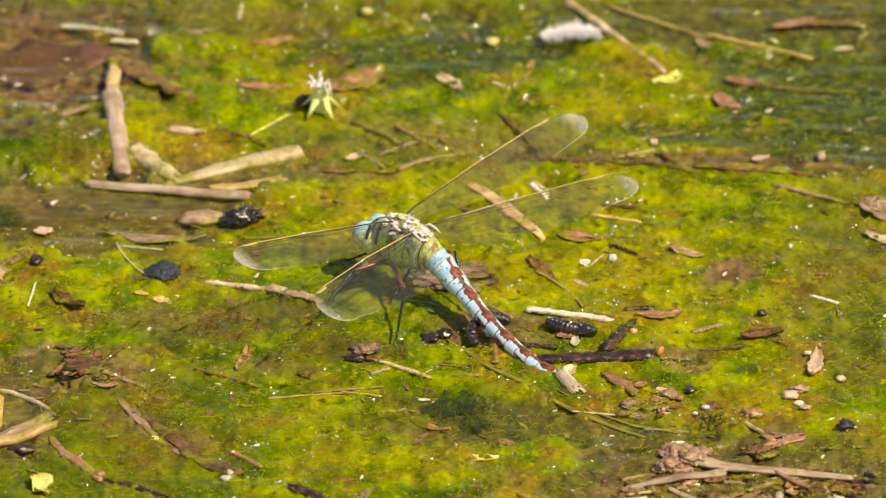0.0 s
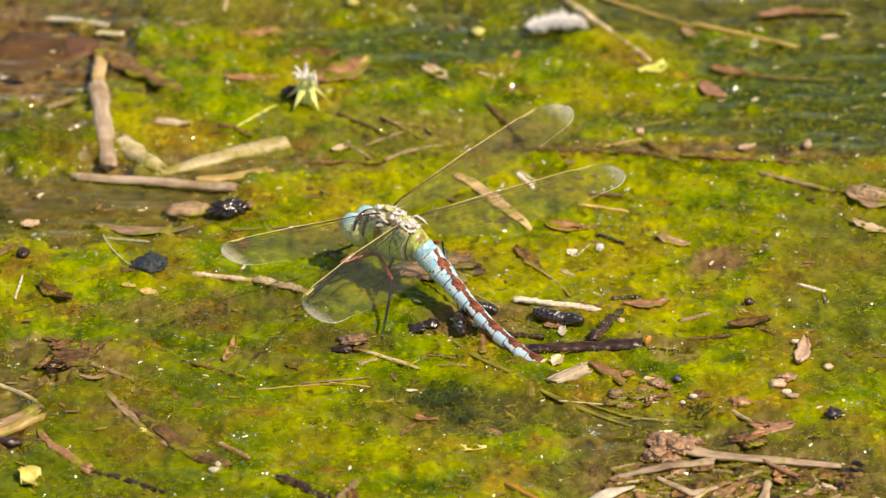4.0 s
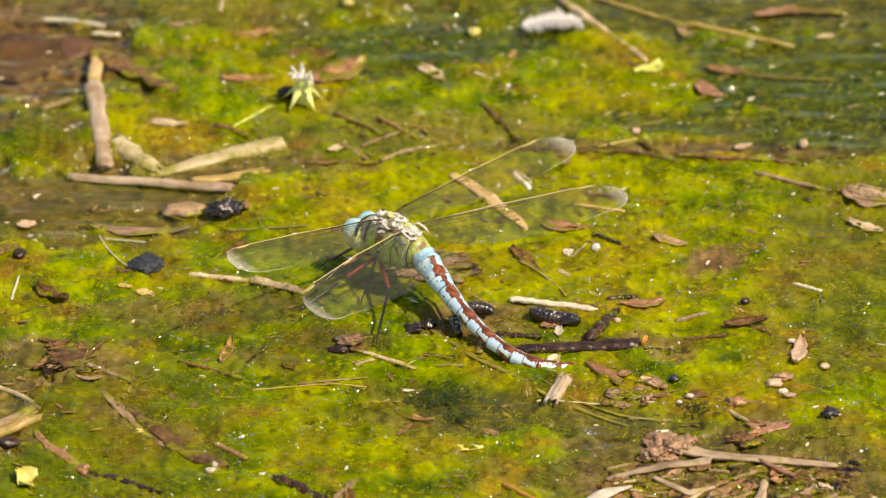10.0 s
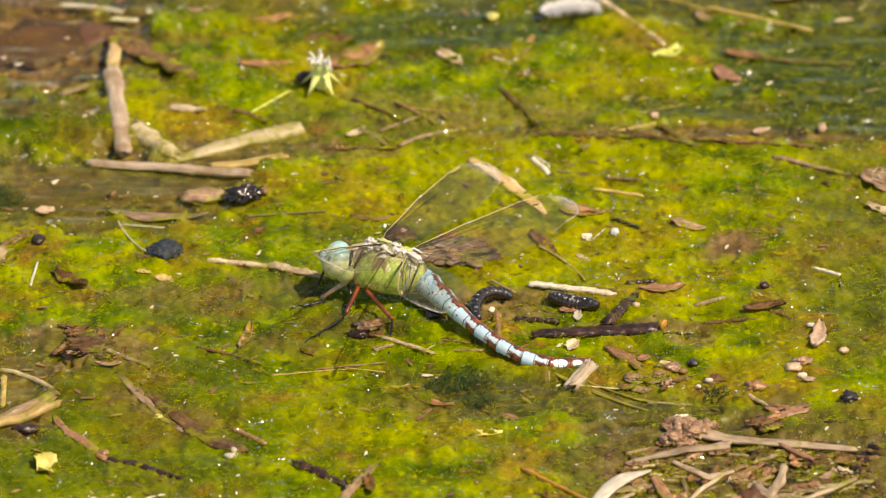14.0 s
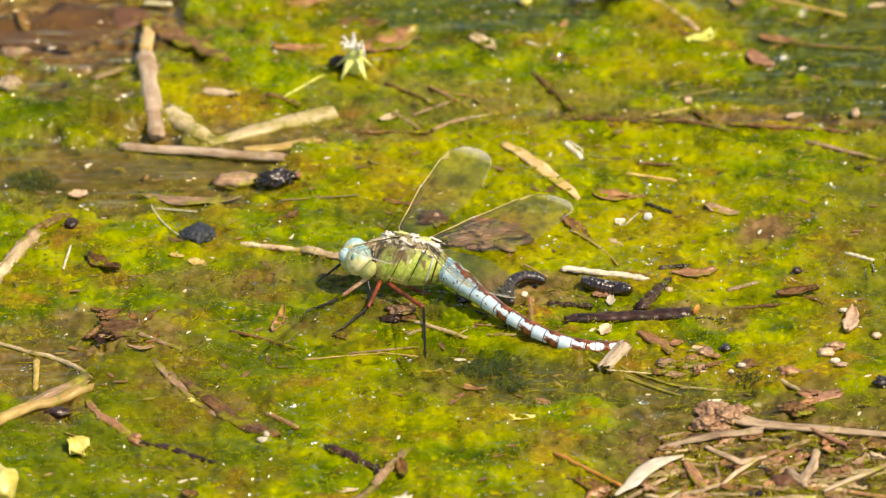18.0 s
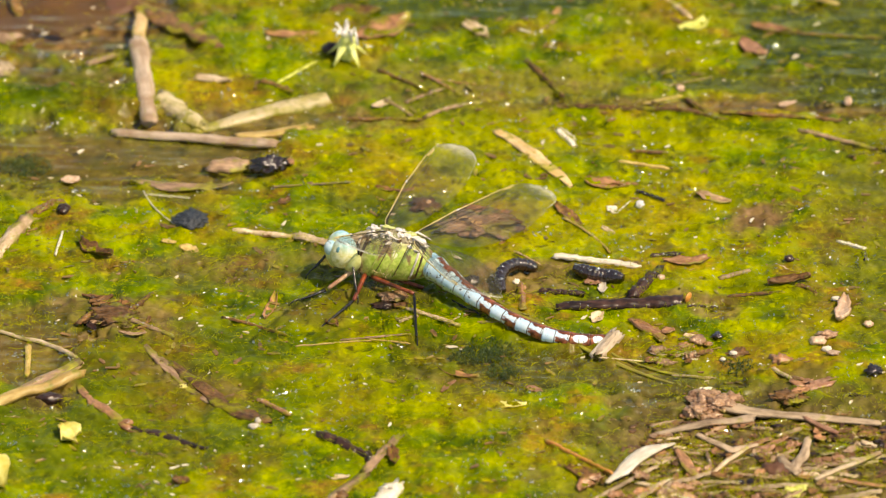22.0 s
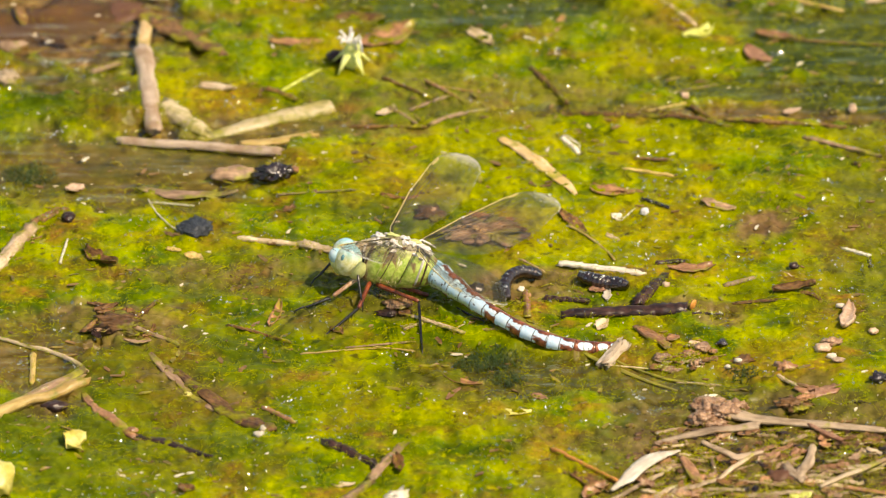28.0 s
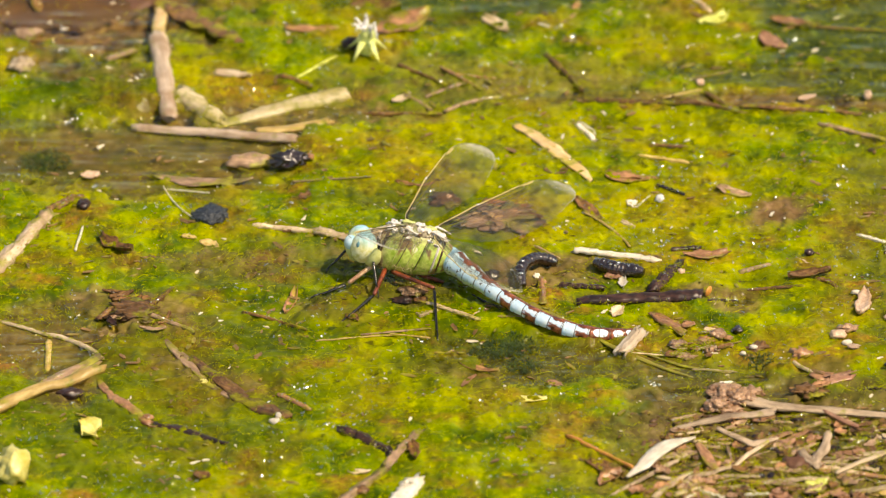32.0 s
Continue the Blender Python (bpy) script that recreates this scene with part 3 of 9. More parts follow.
def stick(name, a, b, w, mat, label, category, bend=0.0, taper=0.85, flat=0.75, lift=0.0, rough=0.12, rise=(0, 0), group="", jag=True):
    """A piece of stem: a split, slightly bent tube with ragged ends."""
    COUNT[0] += 1
    rng = random.Random(COUNT[0])
    r = w / 2
    n = 33
    path = lie(a, b, r * flat, lift, bend, n, rise)
    kink = [rng.uniform(-1, 1) for _ in range(5)]
    for i, p in enumerate(path):
        t = i / (n - 1)
        k = kink[int(t * 3.99)] * (1 - (t * 4) % 1) + kink[int(t * 3.99) + 1] * ((t * 4) % 1)
        p += Vector((0.3 * k, k, 0.25 * abs(k))) * r * 0.3
        p.z -= r * 0.22 * max(0.0, noise.noise(Vector((t * 5, COUNT[0] * 2.7, 0)))) * 2 + (0.25 * r if t < 0.06 or t > 0.94 else 0)
    rad = [r * (1 + (taper - 1) * i / (n - 1)) * rng.uniform(0.93, 1.06) for i in range(n)]
    bm = bmesh.new()
    sides = 14
    ridge = [1 + rng.uniform(-1, 0.6) * (rough + 0.06) * 2.0 for _ in range(sides)]
    rings = []
    off = Vector((COUNT[0] * 3.7, 1.3, 0))
    for i, p in enumerate(path):
        RIMS.append((p.x, p.y, p.z, r, flat, mat))
        d = (path[min(i + 1, n - 1)] - path[max(i - 1, 0)]).normalized()
        side = d.cross(Vector((0, 0, 1))).normalized()
        up = side.cross(d).normalized()
        ring = []
        for k in range(sides):
            a2 = 2 * math.pi * k / sides
            q = rad[i] * ridge[k] * (1 + rng.uniform(-rough, rough) * 0.35)
            q *= 1 + (rough + 0.05) * 1.6 * (noise.noise(Vector((i * 0.35, math.cos(a2) * 1.3, math.sin(a2) * 1.3)) + off) + 0.5 * noise.noise(Vector((i * 1.1, math.cos(a2) * 3, math.sin(a2) * 3)) + off))
            out = 0.0
            if jag and i in (0, n - 1):
                q *= 0.8
                out = rng.uniform(-0.3, 1.5) * r * (1 if i else -1)
            ring.append((p + side * math.cos(a2) * q + up * math.sin(a2) * q * flat + d * out) * MM)
        rings.append(ring)
    loft(bm, rings)
    return rest(name, bm, mat, label, category, group, math.atan2(b[1] - a[1], b[0] - a[0]))


def strip(name, pts, widths, mat, label, category, thick=0.5, lift=0.0, rag=0.10, arch=0.12, group=""):
    """A flat ragged strip of leaf, bark or split reed that follows the mat; points and widths in mm."""
    COUNT[0] += 1
    rng = random.Random(COUNT[0])
    n = 8 * (len(pts) - 1) + 1
    rows = []
    for i in range(n):
        t = i / (n - 1) * (len(pts) - 1)
        k = min(int(t), len(pts) - 2)
        u = t - k
        rows.append((pts[k][0] + (pts[k + 1][0] - pts[k][0]) * u, pts[k][1] + (pts[k + 1][1] - pts[k][1]) * u, widths[k] + (widths[k + 1] - widths[k]) * u))
    z = [max(gh(x, y), gh(x + w * 0.2, y), gh(x - w * 0.2, y)) for x, y, w in rows]
    for _ in range(10):
        z = [(a + b + c) / 3 for a, b, c in zip([z[0]] + z[:-1], z, z[1:] + [z[-1]])]
    bm = bmesh.new()
    rings = []
    off = COUNT[0] * 4.7
    tear = [[rng.uniform(-0.6, 0.9) for _ in range(7)] for _ in range(2)]
    for i, (x, y, w) in enumerate(rows):
        a, b = rows[max(i - 1, 0)], rows[min(i + 1, n - 1)]
        d = Vector((b[0] - a[0], b[1] - a[1], 0)).normalized()
        side = Vector((-d.y, d.x, 0))
        l, r = (w / 2 * (1 + rag * 3 * noise.noise(Vector((i * 0.21, off, k))) + rag * 1.2 * noise.noise(Vector((i * 0.9, off, k + 5)))) for k in (0, 9))
        x, y = x + 0.25 * w * noise.noise(Vector((i * 0.15, off, 30))), y + 0.25 * w * noise.noise(Vector((i * 0.15, off, 40)))
        ring = []
        for j in range(7):
            v = j / 6 * 2 - 1
            q = Vector((x, y, z[i] + lift)) + side * (v * (r if v > 0 else l))
            if i in (0, n - 1):
                q += d * (tear[0 if i == 0 else 1][j] * w * 0.5 * (1 if i else -1))
            ring.append(q + Vector((0, 0, arch * w * (1 - v * v) + 0.09 * w * noise.noise(Vector((i * 0.3, j * 0.8, off))) + 0.05 * w * noise.noise(Vector((i * 0.2, j * 2.1, off))))))
        rings.append([q * MM for q in ring] + [(q - Vector((0, 0, thick))) * MM for q in reversed(ring)])
    loft(bm, rings)
    return rest(name, bm, mat, label, category, group, math.atan2(pts[-1][1] - pts[0][1], pts[-1][0] - pts[0][0]))


def reed(a, b, w0, w1, mat, label, lift=0.0, bow=0.0, flat=0.7, name="reed"):
    """A length of weathered reed: long ribs, a swollen node, flattened places and torn ends."""
    COUNT[0] += 1
    rng = random.Random(COUNT[0])
    n, sides = 33, 18
    path = lie(a, b, w0 / 2 * flat, lift, bow, n)
    ribs = [1 + rng.uniform(-0.10, 0.06) for _ in range(sides)]
    fray = [[rng.uniform(-0.5, 0.9) for _ in range(sides)] for _ in range(2)]
    node_at, off = rng.uniform(0.3, 0.7), COUNT[0] * 3.3
    rings = []
    for i, p in enumerate(path):
        t = i / (n - 1)
        d = (path[min(i + 1, n - 1)] - path[max(i - 1, 0)]).normalized()
        side = d.cross(Vector((0, 0, 1))).normalized()
        up = side.cross(d).normalized()
        p = p + side * (0.22 * w0 * noise.noise(Vector((t * 2.5, off, 3)))) + up * (0.12 * w0 * noise.noise(Vector((t * 3, off, 7))))
        r = (w0 + (w1 - w0) * t) / 2 * (1 + 0.12 * math.exp(-((t - node_at) / 0.025) ** 2) + 0.14 * noise.noise(Vector((t * 5, off, 0))) + 0.06 * noise.noise(Vector((t * 17, off, 0))))
        ring = []
        for j in range(sides):
            q = 2 * math.pi * j / sides
            k = r * ribs[j] * (1 + 0.12 * noise.noise(Vector((t * 9, math.cos(q) * 2, math.sin(q) * 2 + off))))
            e = 0 if i == 0 else 1 if i == n - 1 else -1
            if e >= 0:
                k *= 0.75
            ring.append((p + side * math.cos(q) * k + up * math.sin(q) * k * flat + d * ((fray[e][j] * w0 * 0.4 * (1 if e else -1)) if e >= 0 else 0)) * MM)
        rings.append(ring)
        RIMS.append((p.x, p.y, p.z, r, flat, mat))
    bm = bmesh.new()
    loft(bm, rings)
    return rest(name, bm, mat, label, "stem", turn=math.atan2(b[1] - a[1], b[0] - a[0]))


def rest(name, bm, mat, label, category, group="", turn=0.0):
    """A thing of one mesh, with its origin at its base and its x axis along it."""
    lo = min(v.co.z for v in bm.verts)
    c = sum((v.co for v in bm.verts), Vector()) / len(bm.verts)
    base = Vector((c.x, c.y, lo))
    bmesh.ops.translate(bm, verts=bm.verts, vec=-base)
    bmesh.ops.rotate(bm, verts=bm.verts, cent=(0, 0, 0), matrix=Matrix.Rotation(-turn, 3, "Z"))
    ob = part(name, bm, mat)
    ob.matrix_basis = Matrix.Translation(base) @ Matrix.Rotation(turn, 4, "Z")
    return tagged(ob, label, category, group)


def flake(name, c, length, width, turn, mat, label, category, curl=0.3, thick=0.25, tip=0.3, lift=0.0, tilt=0, group="", rag=0.22):
    """A leaf scrap or husk: a curled, ragged blade with thickness."""
    COUNT[0] += 1
    rng = random.Random(COUNT[0])
    bm = bmesh.new()
    n, k = 13, 6
    top, low = [], []
    off, bow, skew = COUNT[0] * 5.3, rng.uniform(-0.12, 0.12), rng.uniform(-0.25, 0.25)
    for i in range(n):
        t = i / (n - 1)
        body = math.sin(math.pi * (0.07 + 0.86 * t)) ** rng.choice((0.45, 0.6, 0.6)) * (1 - tip * abs(2 * t - 0.8))
        edge = [width / 2 * max(0.08, body * (1 + rag * (2.4 * noise.noise(Vector((t * 4, off, q))) + 1.6 * noise.noise(Vector((t * 11, off, q)))))) for q in (0, 9)]
        ring = []
        for j in range(k):
            v = j / (k - 1) * 2 - 1
            z = curl * width * 0.5 * (v * v - 0.4) + curl * length * 0.12 * (2 * t - 1) ** 2 + 0.10 * width * noise.noise(Vector((t * 5, v * 1.5, off)))
            ring.append(Vector(((t - 0.5) * length + skew * v * width * 0.5 + rng.uniform(-0.02, 0.02) * length, v * edge[0 if v < 0 else 1] + bow * length * (1 - (2 * t - 1) ** 2), z)))
        top.append(ring)
        low.append([p - Vector((0, 0, thick)) for p in reversed(ring)])
    loft(bm, [[p * MM for p in a + b] for a, b in zip(top, low)])
    bmesh.ops.rotate(bm, verts=bm.verts, cent=(0, 0, 0), matrix=Euler((radians(tilt), radians(rng.uniform(-6, 6)), radians(turn))).to_matrix())
    ob = rest(name, bm, mat, label, category, group, radians(turn))
    ob.location = Vector((c[0], c[1], gh(*c) - 0.3 + lift)) * MM
    return ob


def lump(name, c, size, mat, label, category, turn=0, seed=0, rough=0.22, lift=0.0, group="", detail=3):
    """A crumb, seed or clot: a ball pushed in and out."""
    COUNT[0] += 1
    if mat is MUDDY:
        size, rough, lift = (size[0] * 0.9, size[1] * 0.9, size[2] * 0.75), 0.42, lift + size[2] * 0.15
    bm = bmesh.new()
    bmesh.ops.create_icosphere(bm, subdivisions=detail, radius=0.5)
    off = Vector((COUNT[0] * 7.3, 0, seed))
    for v in bm.verts:
        d = v.co.normalized()
        k = 1 + rough * (noise.noise(d * 1.7 + off) * 1.4 + noise.noise(d * 4.5 + off) * 1.1 + noise.noise(d * 11 + off) * 0.6)
        v.co = Vector((d.x * size[0], d.y * size[1], d.z * size[2])) * (0.5 * k * MM)
    bmesh.ops.rotate(bm, verts=bm.verts, cent=(0, 0, 0), matrix=Euler((0, 0, radians(turn))).to_matrix())
    ob = rest(name, bm, mat, label, category, group)
    ob.location = Vector((c[0], c[1], gh(*c) - size[2] * 0.36 + lift)) * MM
    WET.append((mat, c[0], c[1], gh(*c) + size[2] * 0.14 + lift, size[0] * 0.36, size[1] * 0.36, size[2] * 0.5))
    return ob


def husk(name, path, r, mat, label, category, ridges=13, lift=0.0):
    """A ringed husk along a bent path of (x, y, z above the mat)."""
    COUNT[0] += 1
    bm = bmesh.new()
    pts = [Vector((x, y, gh(x, y) + z + r * 0.7 + lift)) for x, y, z in path]
    fine, rad = [], []
    m = 60
    for i in range(m):
        t = i / (m - 1) * (len(pts) - 1)
        k = min(int(t), len(pts) - 2)
        fine.append(pts[k].lerp(pts[k + 1], t - k))
    for _ in range(14):
        fine = [fine[0]] + [(a + b * 2 + c) / 4 for a, b, c in zip(fine, fine[1:], fine[2:])] + [fine[-1]]
    for i in range(m):
        u = i / (m - 1)
        rad.append(r * (0.35 + 0.65 * min(1, math.sin(math.pi * (0.05 + 0.9 * u)) * 1.7)) * (1 + 0.055 * math.sin(u * ridges * 2 * math.pi)))
    tube(bm, fine, rad, 12, 0.95, 0.07, COUNT[0])
    ob = rest(name, bm, mat, label, category)
    rng = random.Random(COUNT[0])
    for i in range(16):
        p, bm = fine[rng.randrange(3, m - 3)], bmesh.new()
        round_bead = [bm.verts.new(v * MM) for v in bead(rng, rng.uniform(0.22, 0.50))]
        for f in ICO_F:
            bm.faces.new([round_bead[k] for k in f])
        a = rng.uniform(0.1, 1.0)
        drop = part("droplet", bm, BUBBLE, ob, "bright water droplet")
        drop.location = (p + Vector((rng.uniform(-0.3, 0.3), -r * math.sin(a), r * 0.93 * math.cos(a)))) * MM - ob.location
    return ob


# ================= the dragonfly =================
def two_tone(name, low_mat_cols, high_mat_cols, at, soft, rough=0.25, coat=0.5, axis="Z", mottle=None, front=None):
    """Two colours that meet at a height (mm) in the part's own space."""
    m, nt, b = shader(name)
    co = nt.nodes.new("ShaderNodeTexCoord")
    sep = nt.nodes.new("ShaderNodeSeparateXYZ")
    nt.links.new(co.outputs["Object"], sep.inputs[0])
    mr = node(nt, "ShaderNodeMapRange", **{"From Min": (at - soft) * MM, "From Max": (at + soft) * MM})
    nt.links.new(sep.outputs[axis], mr.inputs["Value"])
    g = grain(nt, 1.2, 4.0)
    lo = ramp(nt, g, [(0.35, low_mat_cols[0]), (0.65, low_mat_cols[1])])
    hi = ramp(nt, g, [(0.35, high_mat_cols[0]), (0.65, high_mat_cols[1])])
    col = mix(nt, mr.outputs[0], lo, hi)
    if mottle:
        col = mix(nt, ramp(nt, grain(nt, 3.6, 3.0, (1.3, 1, 0.7)), [(0.52, (0, 0, 0)), (0.60, (0.9, 0.9, 0.9))]), col, mottle[0])
        col = mix(nt, ramp(nt, grain(nt, 2.1, 3.0, (1, 1.4, 0.6)), [(0.64, (0, 0, 0)), (0.69, (0.8, 0.8, 0.8))]), col, mottle[1])
    if front:
        fr = node(nt, "ShaderNodeMapRange", **{"From Min": front[0] * MM, "From Max": front[1] * MM})
        nt.links.new(sep.outputs["X"], fr.inputs["Value"])
        col = mix(nt, fr.outputs[0], col, ramp(nt, grain(nt, 1.6, 4.0), [(0.4, (0.22, 0.12, 0.06)), (0.6, (0.66, 0.52, 0.34))]))
    nt.links.new(col, b.inputs["Base Color"])
    b.inputs["Roughness"].default_value, b.inputs["Coat Weight"].default_value = rough, coat
    relief(nt, b, grain(nt, 0.5, 4.0), 0.25, 0.1)
    return m


EYES = two_tone("compound_eye", ((0.66, 0.64, 0.22), (0.90, 0.88, 0.60)), ((0.18, 0.48, 0.58), (0.50, 0.76, 0.84)), 2.3, 1.3)
CHEST = two_tone("thorax_shell", ((0.30, 0.45, 0.045), (0.63, 0.73, 0.18)), ((0.26, 0.19, 0.08), (0.55, 0.50, 0.24)), 3.6, 1.3, 0.3, 0.5, mottle=((0.26, 0.13, 0.06), (0.86, 0.80, 0.60)), front=(3.6, 6.4))
WAIST = two_tone("abdomen_base", ((0.52, 0.60, 0.24), (0.74, 0.78, 0.46)), ((0.14, 0.46, 0.78), (0.58, 0.82, 0.95)), -1.1, 1.0, 0.25, 0.5)

SEG_LEN = (2.6, 5.4, 7.0, 7.4, 7.0, 6.6, 6.0, 4.6, 3.2, 2.2)
SEG_RAD = (2.9, 3.1, 2.65, 2.02, 1.8, 1.8, 1.85, 1.85, 1.75, 1.55, 1.25)
WING_ROOT = {"fore": (0.5, 2.4, 5.9), "hind": (-6.5, 2.3, 5.2)}
HIPS = ((6.4, 1.9, -4.1), (3.8, 2.1, -4.8), (2.2, 2.2, -5.1))
FEMURS, TIBIAS = (7.8, 8.6, 12.5), (9.4, 13.0, 16.8)


def ball(bm, c, r, seg=20, rings=12):
    m = Matrix.Translation(Vector(c) * MM) @ Matrix.Diagonal((r[0] * MM, r[1] * MM, r[2] * MM, 1))
    bmesh.ops.create_uvsphere(bm, u_segments=seg, v_segments=rings, radius=1, matrix=m)


def crumple(bm, depth, size, seed):
    """Pushes a small plate in and out, so that it looks folded."""
    for v in bm.verts:
        v.co += v.co.normalized() * (depth * MM * noise.noise(v.co / (size * MM) + Vector((seed * 3.7, 0, 0))))


def chest_ring(x):
    """Half width, half height and middle height of the thorax at x (mm)."""
    keys = ((-10.5, 2.8, 3.0, -0.2), (-8.5, 3.4, 4.2, 0.1), (-5, 4.0, 5.5, 0.3), (0, 4.3, 6.1, 0.3), (4, 3.9, 5.6, 0.1), (7, 2.9, 4.2, 0.0), (9.2, 1.7, 2.2, 0.1))
    for a, b in zip(keys, keys[1:]):
        if x <= b[0]:
            t = (x - a[0]) / (b[0] - a[0])
            t = t * t * (3 - 2 * t)
            return [p + (q - p) * t for p, q in zip(a[1:], b[1:])]
    return keys[-1][1:]


def chest_point(x, ang, out=1.0):
    w, h, z = chest_ring(x)
    return Vector((x, w * math.sin(ang) * out, z + h * math.cos(ang) * out))


def wing_shape(kind):
    if kind == "fore":
        lead = ((0, 0.6), (0.06, 1.5), (0.5, 2.4), (0.52, 2.2), (0.8, 1.6), (0.92, 0.4), (0.975, -1.6), (1.0, -4.2))
        trail = ((0, -1.6), (0.06, -3.2), (0.2, -6.4), (0.45, -9.2), (0.65, -10.2), (0.85, -9.6), (0.95, -8.0), (1.0, -4.4))
        return 51.0, lead, trail
    lead = ((0, 0.6), (0.06, 1.3), (0.42, 2.0), (0.44, 1.8), (0.78, 1.2), (0.92, 0.0), (0.975, -2.0), (1.0, -4.8))
    trail = ((0, -4.0), (0.05, -9.0), (0.15, -12.6), (0.35, -14.4), (0.6, -13.6), (0.82, -11.2), (0.95, -8.4), (1.0, -5.0))
    return 50.0, lead, trail


def curve_at(keys, t):
    for a, b in zip(keys, keys[1:]):
        if t <= b[0]:
            return a[1] + (b[1] - a[1]) * (t - a[0]) / (b[0] - a[0])
    return keys[-1][1]


def wing(kind, side, root):
    """A wing with its span along x and its leading edge towards y; side turns it over for the other flank."""
    span, lead, trail = wing_shape(kind)
    rng = random.Random(5 if kind == "fore" else 9)

    def at(u, v):
        """u along the span, v from the leading to the trailing edge."""
        uu = u
        a, b = curve_at(lead, min(uu, 0.84)), curve_at(trail, min(uu, 0.84))
        if uu > 0.84:
            k = min(1.0, (uu - 0.84) / 0.16)
            mid, half = (a + b) / 2 - 0.6 * k * k, (a - b) / 2 * math.sqrt(max(0.0, 1 - k ** 2.4))
            a, b = mid + half, mid - half
        y = a + (b - a) * v
        fade = math.sqrt(max(0.0, 1 - min(1.0, max(0.0, (uu - 0.84) / 0.16)) ** 2.4))
        z = 0.35 * math.sin(v * 26) * (1 - v) * (1 - 0.6 * u) * fade + 1.2 * u * u - (0.8 * (v - 0.5) * u + 0.012 * span * (v * v - 0.3)) * fade
        return Vector((u * span, -y * side, z))

    bm = bmesh.new()
    nu, nv = 64, 18
    grid = [[bm.verts.new(at(1 - (1 - i / nu) ** 2.0, j / nv) * MM) for j in range(nv + 1)] for i in range(nu + 1)]
    for i in range(nu):
        for j in range(nv):
            f = (grid[i][j], grid[i + 1][j], grid[i + 1][j + 1], grid[i][j + 1])
            bm.faces.new(f if side > 0 else tuple(reversed(f)))
    ob = part(kind + "wing", bm, MEMBRANE, root, "clear glassy wing with a pale edge")
    bm = bmesh.new()
    tube(bm, [at(u / 40, 0) for u in range(37)], [0.2 - 0.003 * u for u in range(37)], 5)
    part("costa", bm, COSTA, ob, "straw-yellow leading edge")
    bm = bmesh.new()
    lines = (0.05, 0.1, 0.17, 0.27, 0.38, 0.5, 0.62, 0.74, 0.86)
    warp = [[min(1, v * (0.55 + 0.75 * min(1, u / 24)) if v < 0.3 else v) for u in range(31)] for v in lines]
    for k, v in enumerate(lines):
        start, end = (0 if v < 0.55 else 1 + k // 2), (30 if v < 0.3 else 28 - k // 3)
        tube(bm, [at(u / 30.5, warp[k][u]) for u in range(start, end)], [(0.11 if v < 0.2 else 0.055) * (1 - 0.6 * u / 30) for u in range(start, end)], 3)
    tube(bm, [at(0.93 + 0.07 * u / 12, 0) for u in range(13)], 0.08, 3)
    edges = (0.0,) + lines + (1.0,)
    for k in range(len(edges) - 1):
        many = 30 if k < 3 else 42
        for i in range(many):
            u = (i + rng.uniform(0.2, 0.8)) / many
            if u < 0.05:
                continue
            j = min(int(u * 30), 30)
            a = edges[k] if k == 0 else warp[k - 1][j]
            b = 1.0 if k == len(edges) - 2 else warp[k][j]
            tube(bm, [at(u, a), at(min(1, u + rng.uniform(-0.006, 0.012)), b)], 0.024, 3)
            if k > 4 and rng.random() < 0.8:
                tube(bm, [at(u, (a + b) / 2), at(min(1, u + 0.024), (a + b) / 2 + rng.uniform(-0.02, 0.02))], 0.022, 3)
    rim = bmesh.new()
    # tube whose pale colour stands for the sun's glint on the tip's edge
    tube(rim, [at(1 - 0.1 * (1 - u / 14) ** 2.4, 0) for u in range(15)] + [at(1 - 0.28 * (u / 30) ** 2.2, 1) for u in range(31)], [0.03 + 0.07 * math.sin(math.pi * u / 45) ** 2 for u in range(46)], 5)
    part("wing_rim", rim, TIP_GLINT, ob, "glint on the edge of the wing tip, put in as a whitish tube")
    part("vein_network", bm, VEIN, ob, "fine dark net of veins")
    bm = bmesh.new()
    ball(bm, at(0.5 if kind == "fore" else 0.43, 0.012), (0.75, 0.3, 0.3), 8, 6)
    part("nodus", bm, PLATE, ob, "white joint in the leading edge")
    bm = bmesh.new()
    tube(bm, [at(0.80 + 0.08 * k / 5, 0.045) for k in range(6)], 0.28, 5, 0.4)
    part("pterostigma", bm, COSTA, ob, "long amber spot near the tip")
    return ob


def segment(k, root):
    bm = bmesh.new()
    n, r0, r1 = SEG_LEN[k], SEG_RAD[k], SEG_RAD[k + 1]
    rings = []
    for t in (-0.04, 0.0, 0.05, 0.25, 0.43, 0.462, 0.75, 0.90, 0.95, 0.975, 1.0, 1.03):
        r = (r0 + (r1 - r0) * t) * (1 + 0.05 * math.cos((t - 0.95) * 2 * math.pi)) * (0.93 if t in (-0.04, 1.03) else 1)
        rings.append([Vector((-t * n, r * math.sin(a), r * math.cos(a) * (0.94 if math.cos(a) < 0 else 1))) * MM for a in (2 * math.pi * i / 24 for i in range(24))])
    loft(bm, rings)
    bm.faces.ensure_lookup_table()
    for f in bm.faces:
        x = -f.calc_center_median().x / (n * MM)
        if 0.95 < x < 0.976 or x > 1.0 or (k > 1 and 0.43 < x < 0.462):
            f.material_index = 1
    return part("abdomen_segment", bm, [WAIST if k < 1 else BASESEG if k <= 2 else TAILEND if k > 6 else SEGMENT, SUTURE], root, "blue-green swollen base segment" if k < 2 else "powder-blue ring with rust-brown marks")


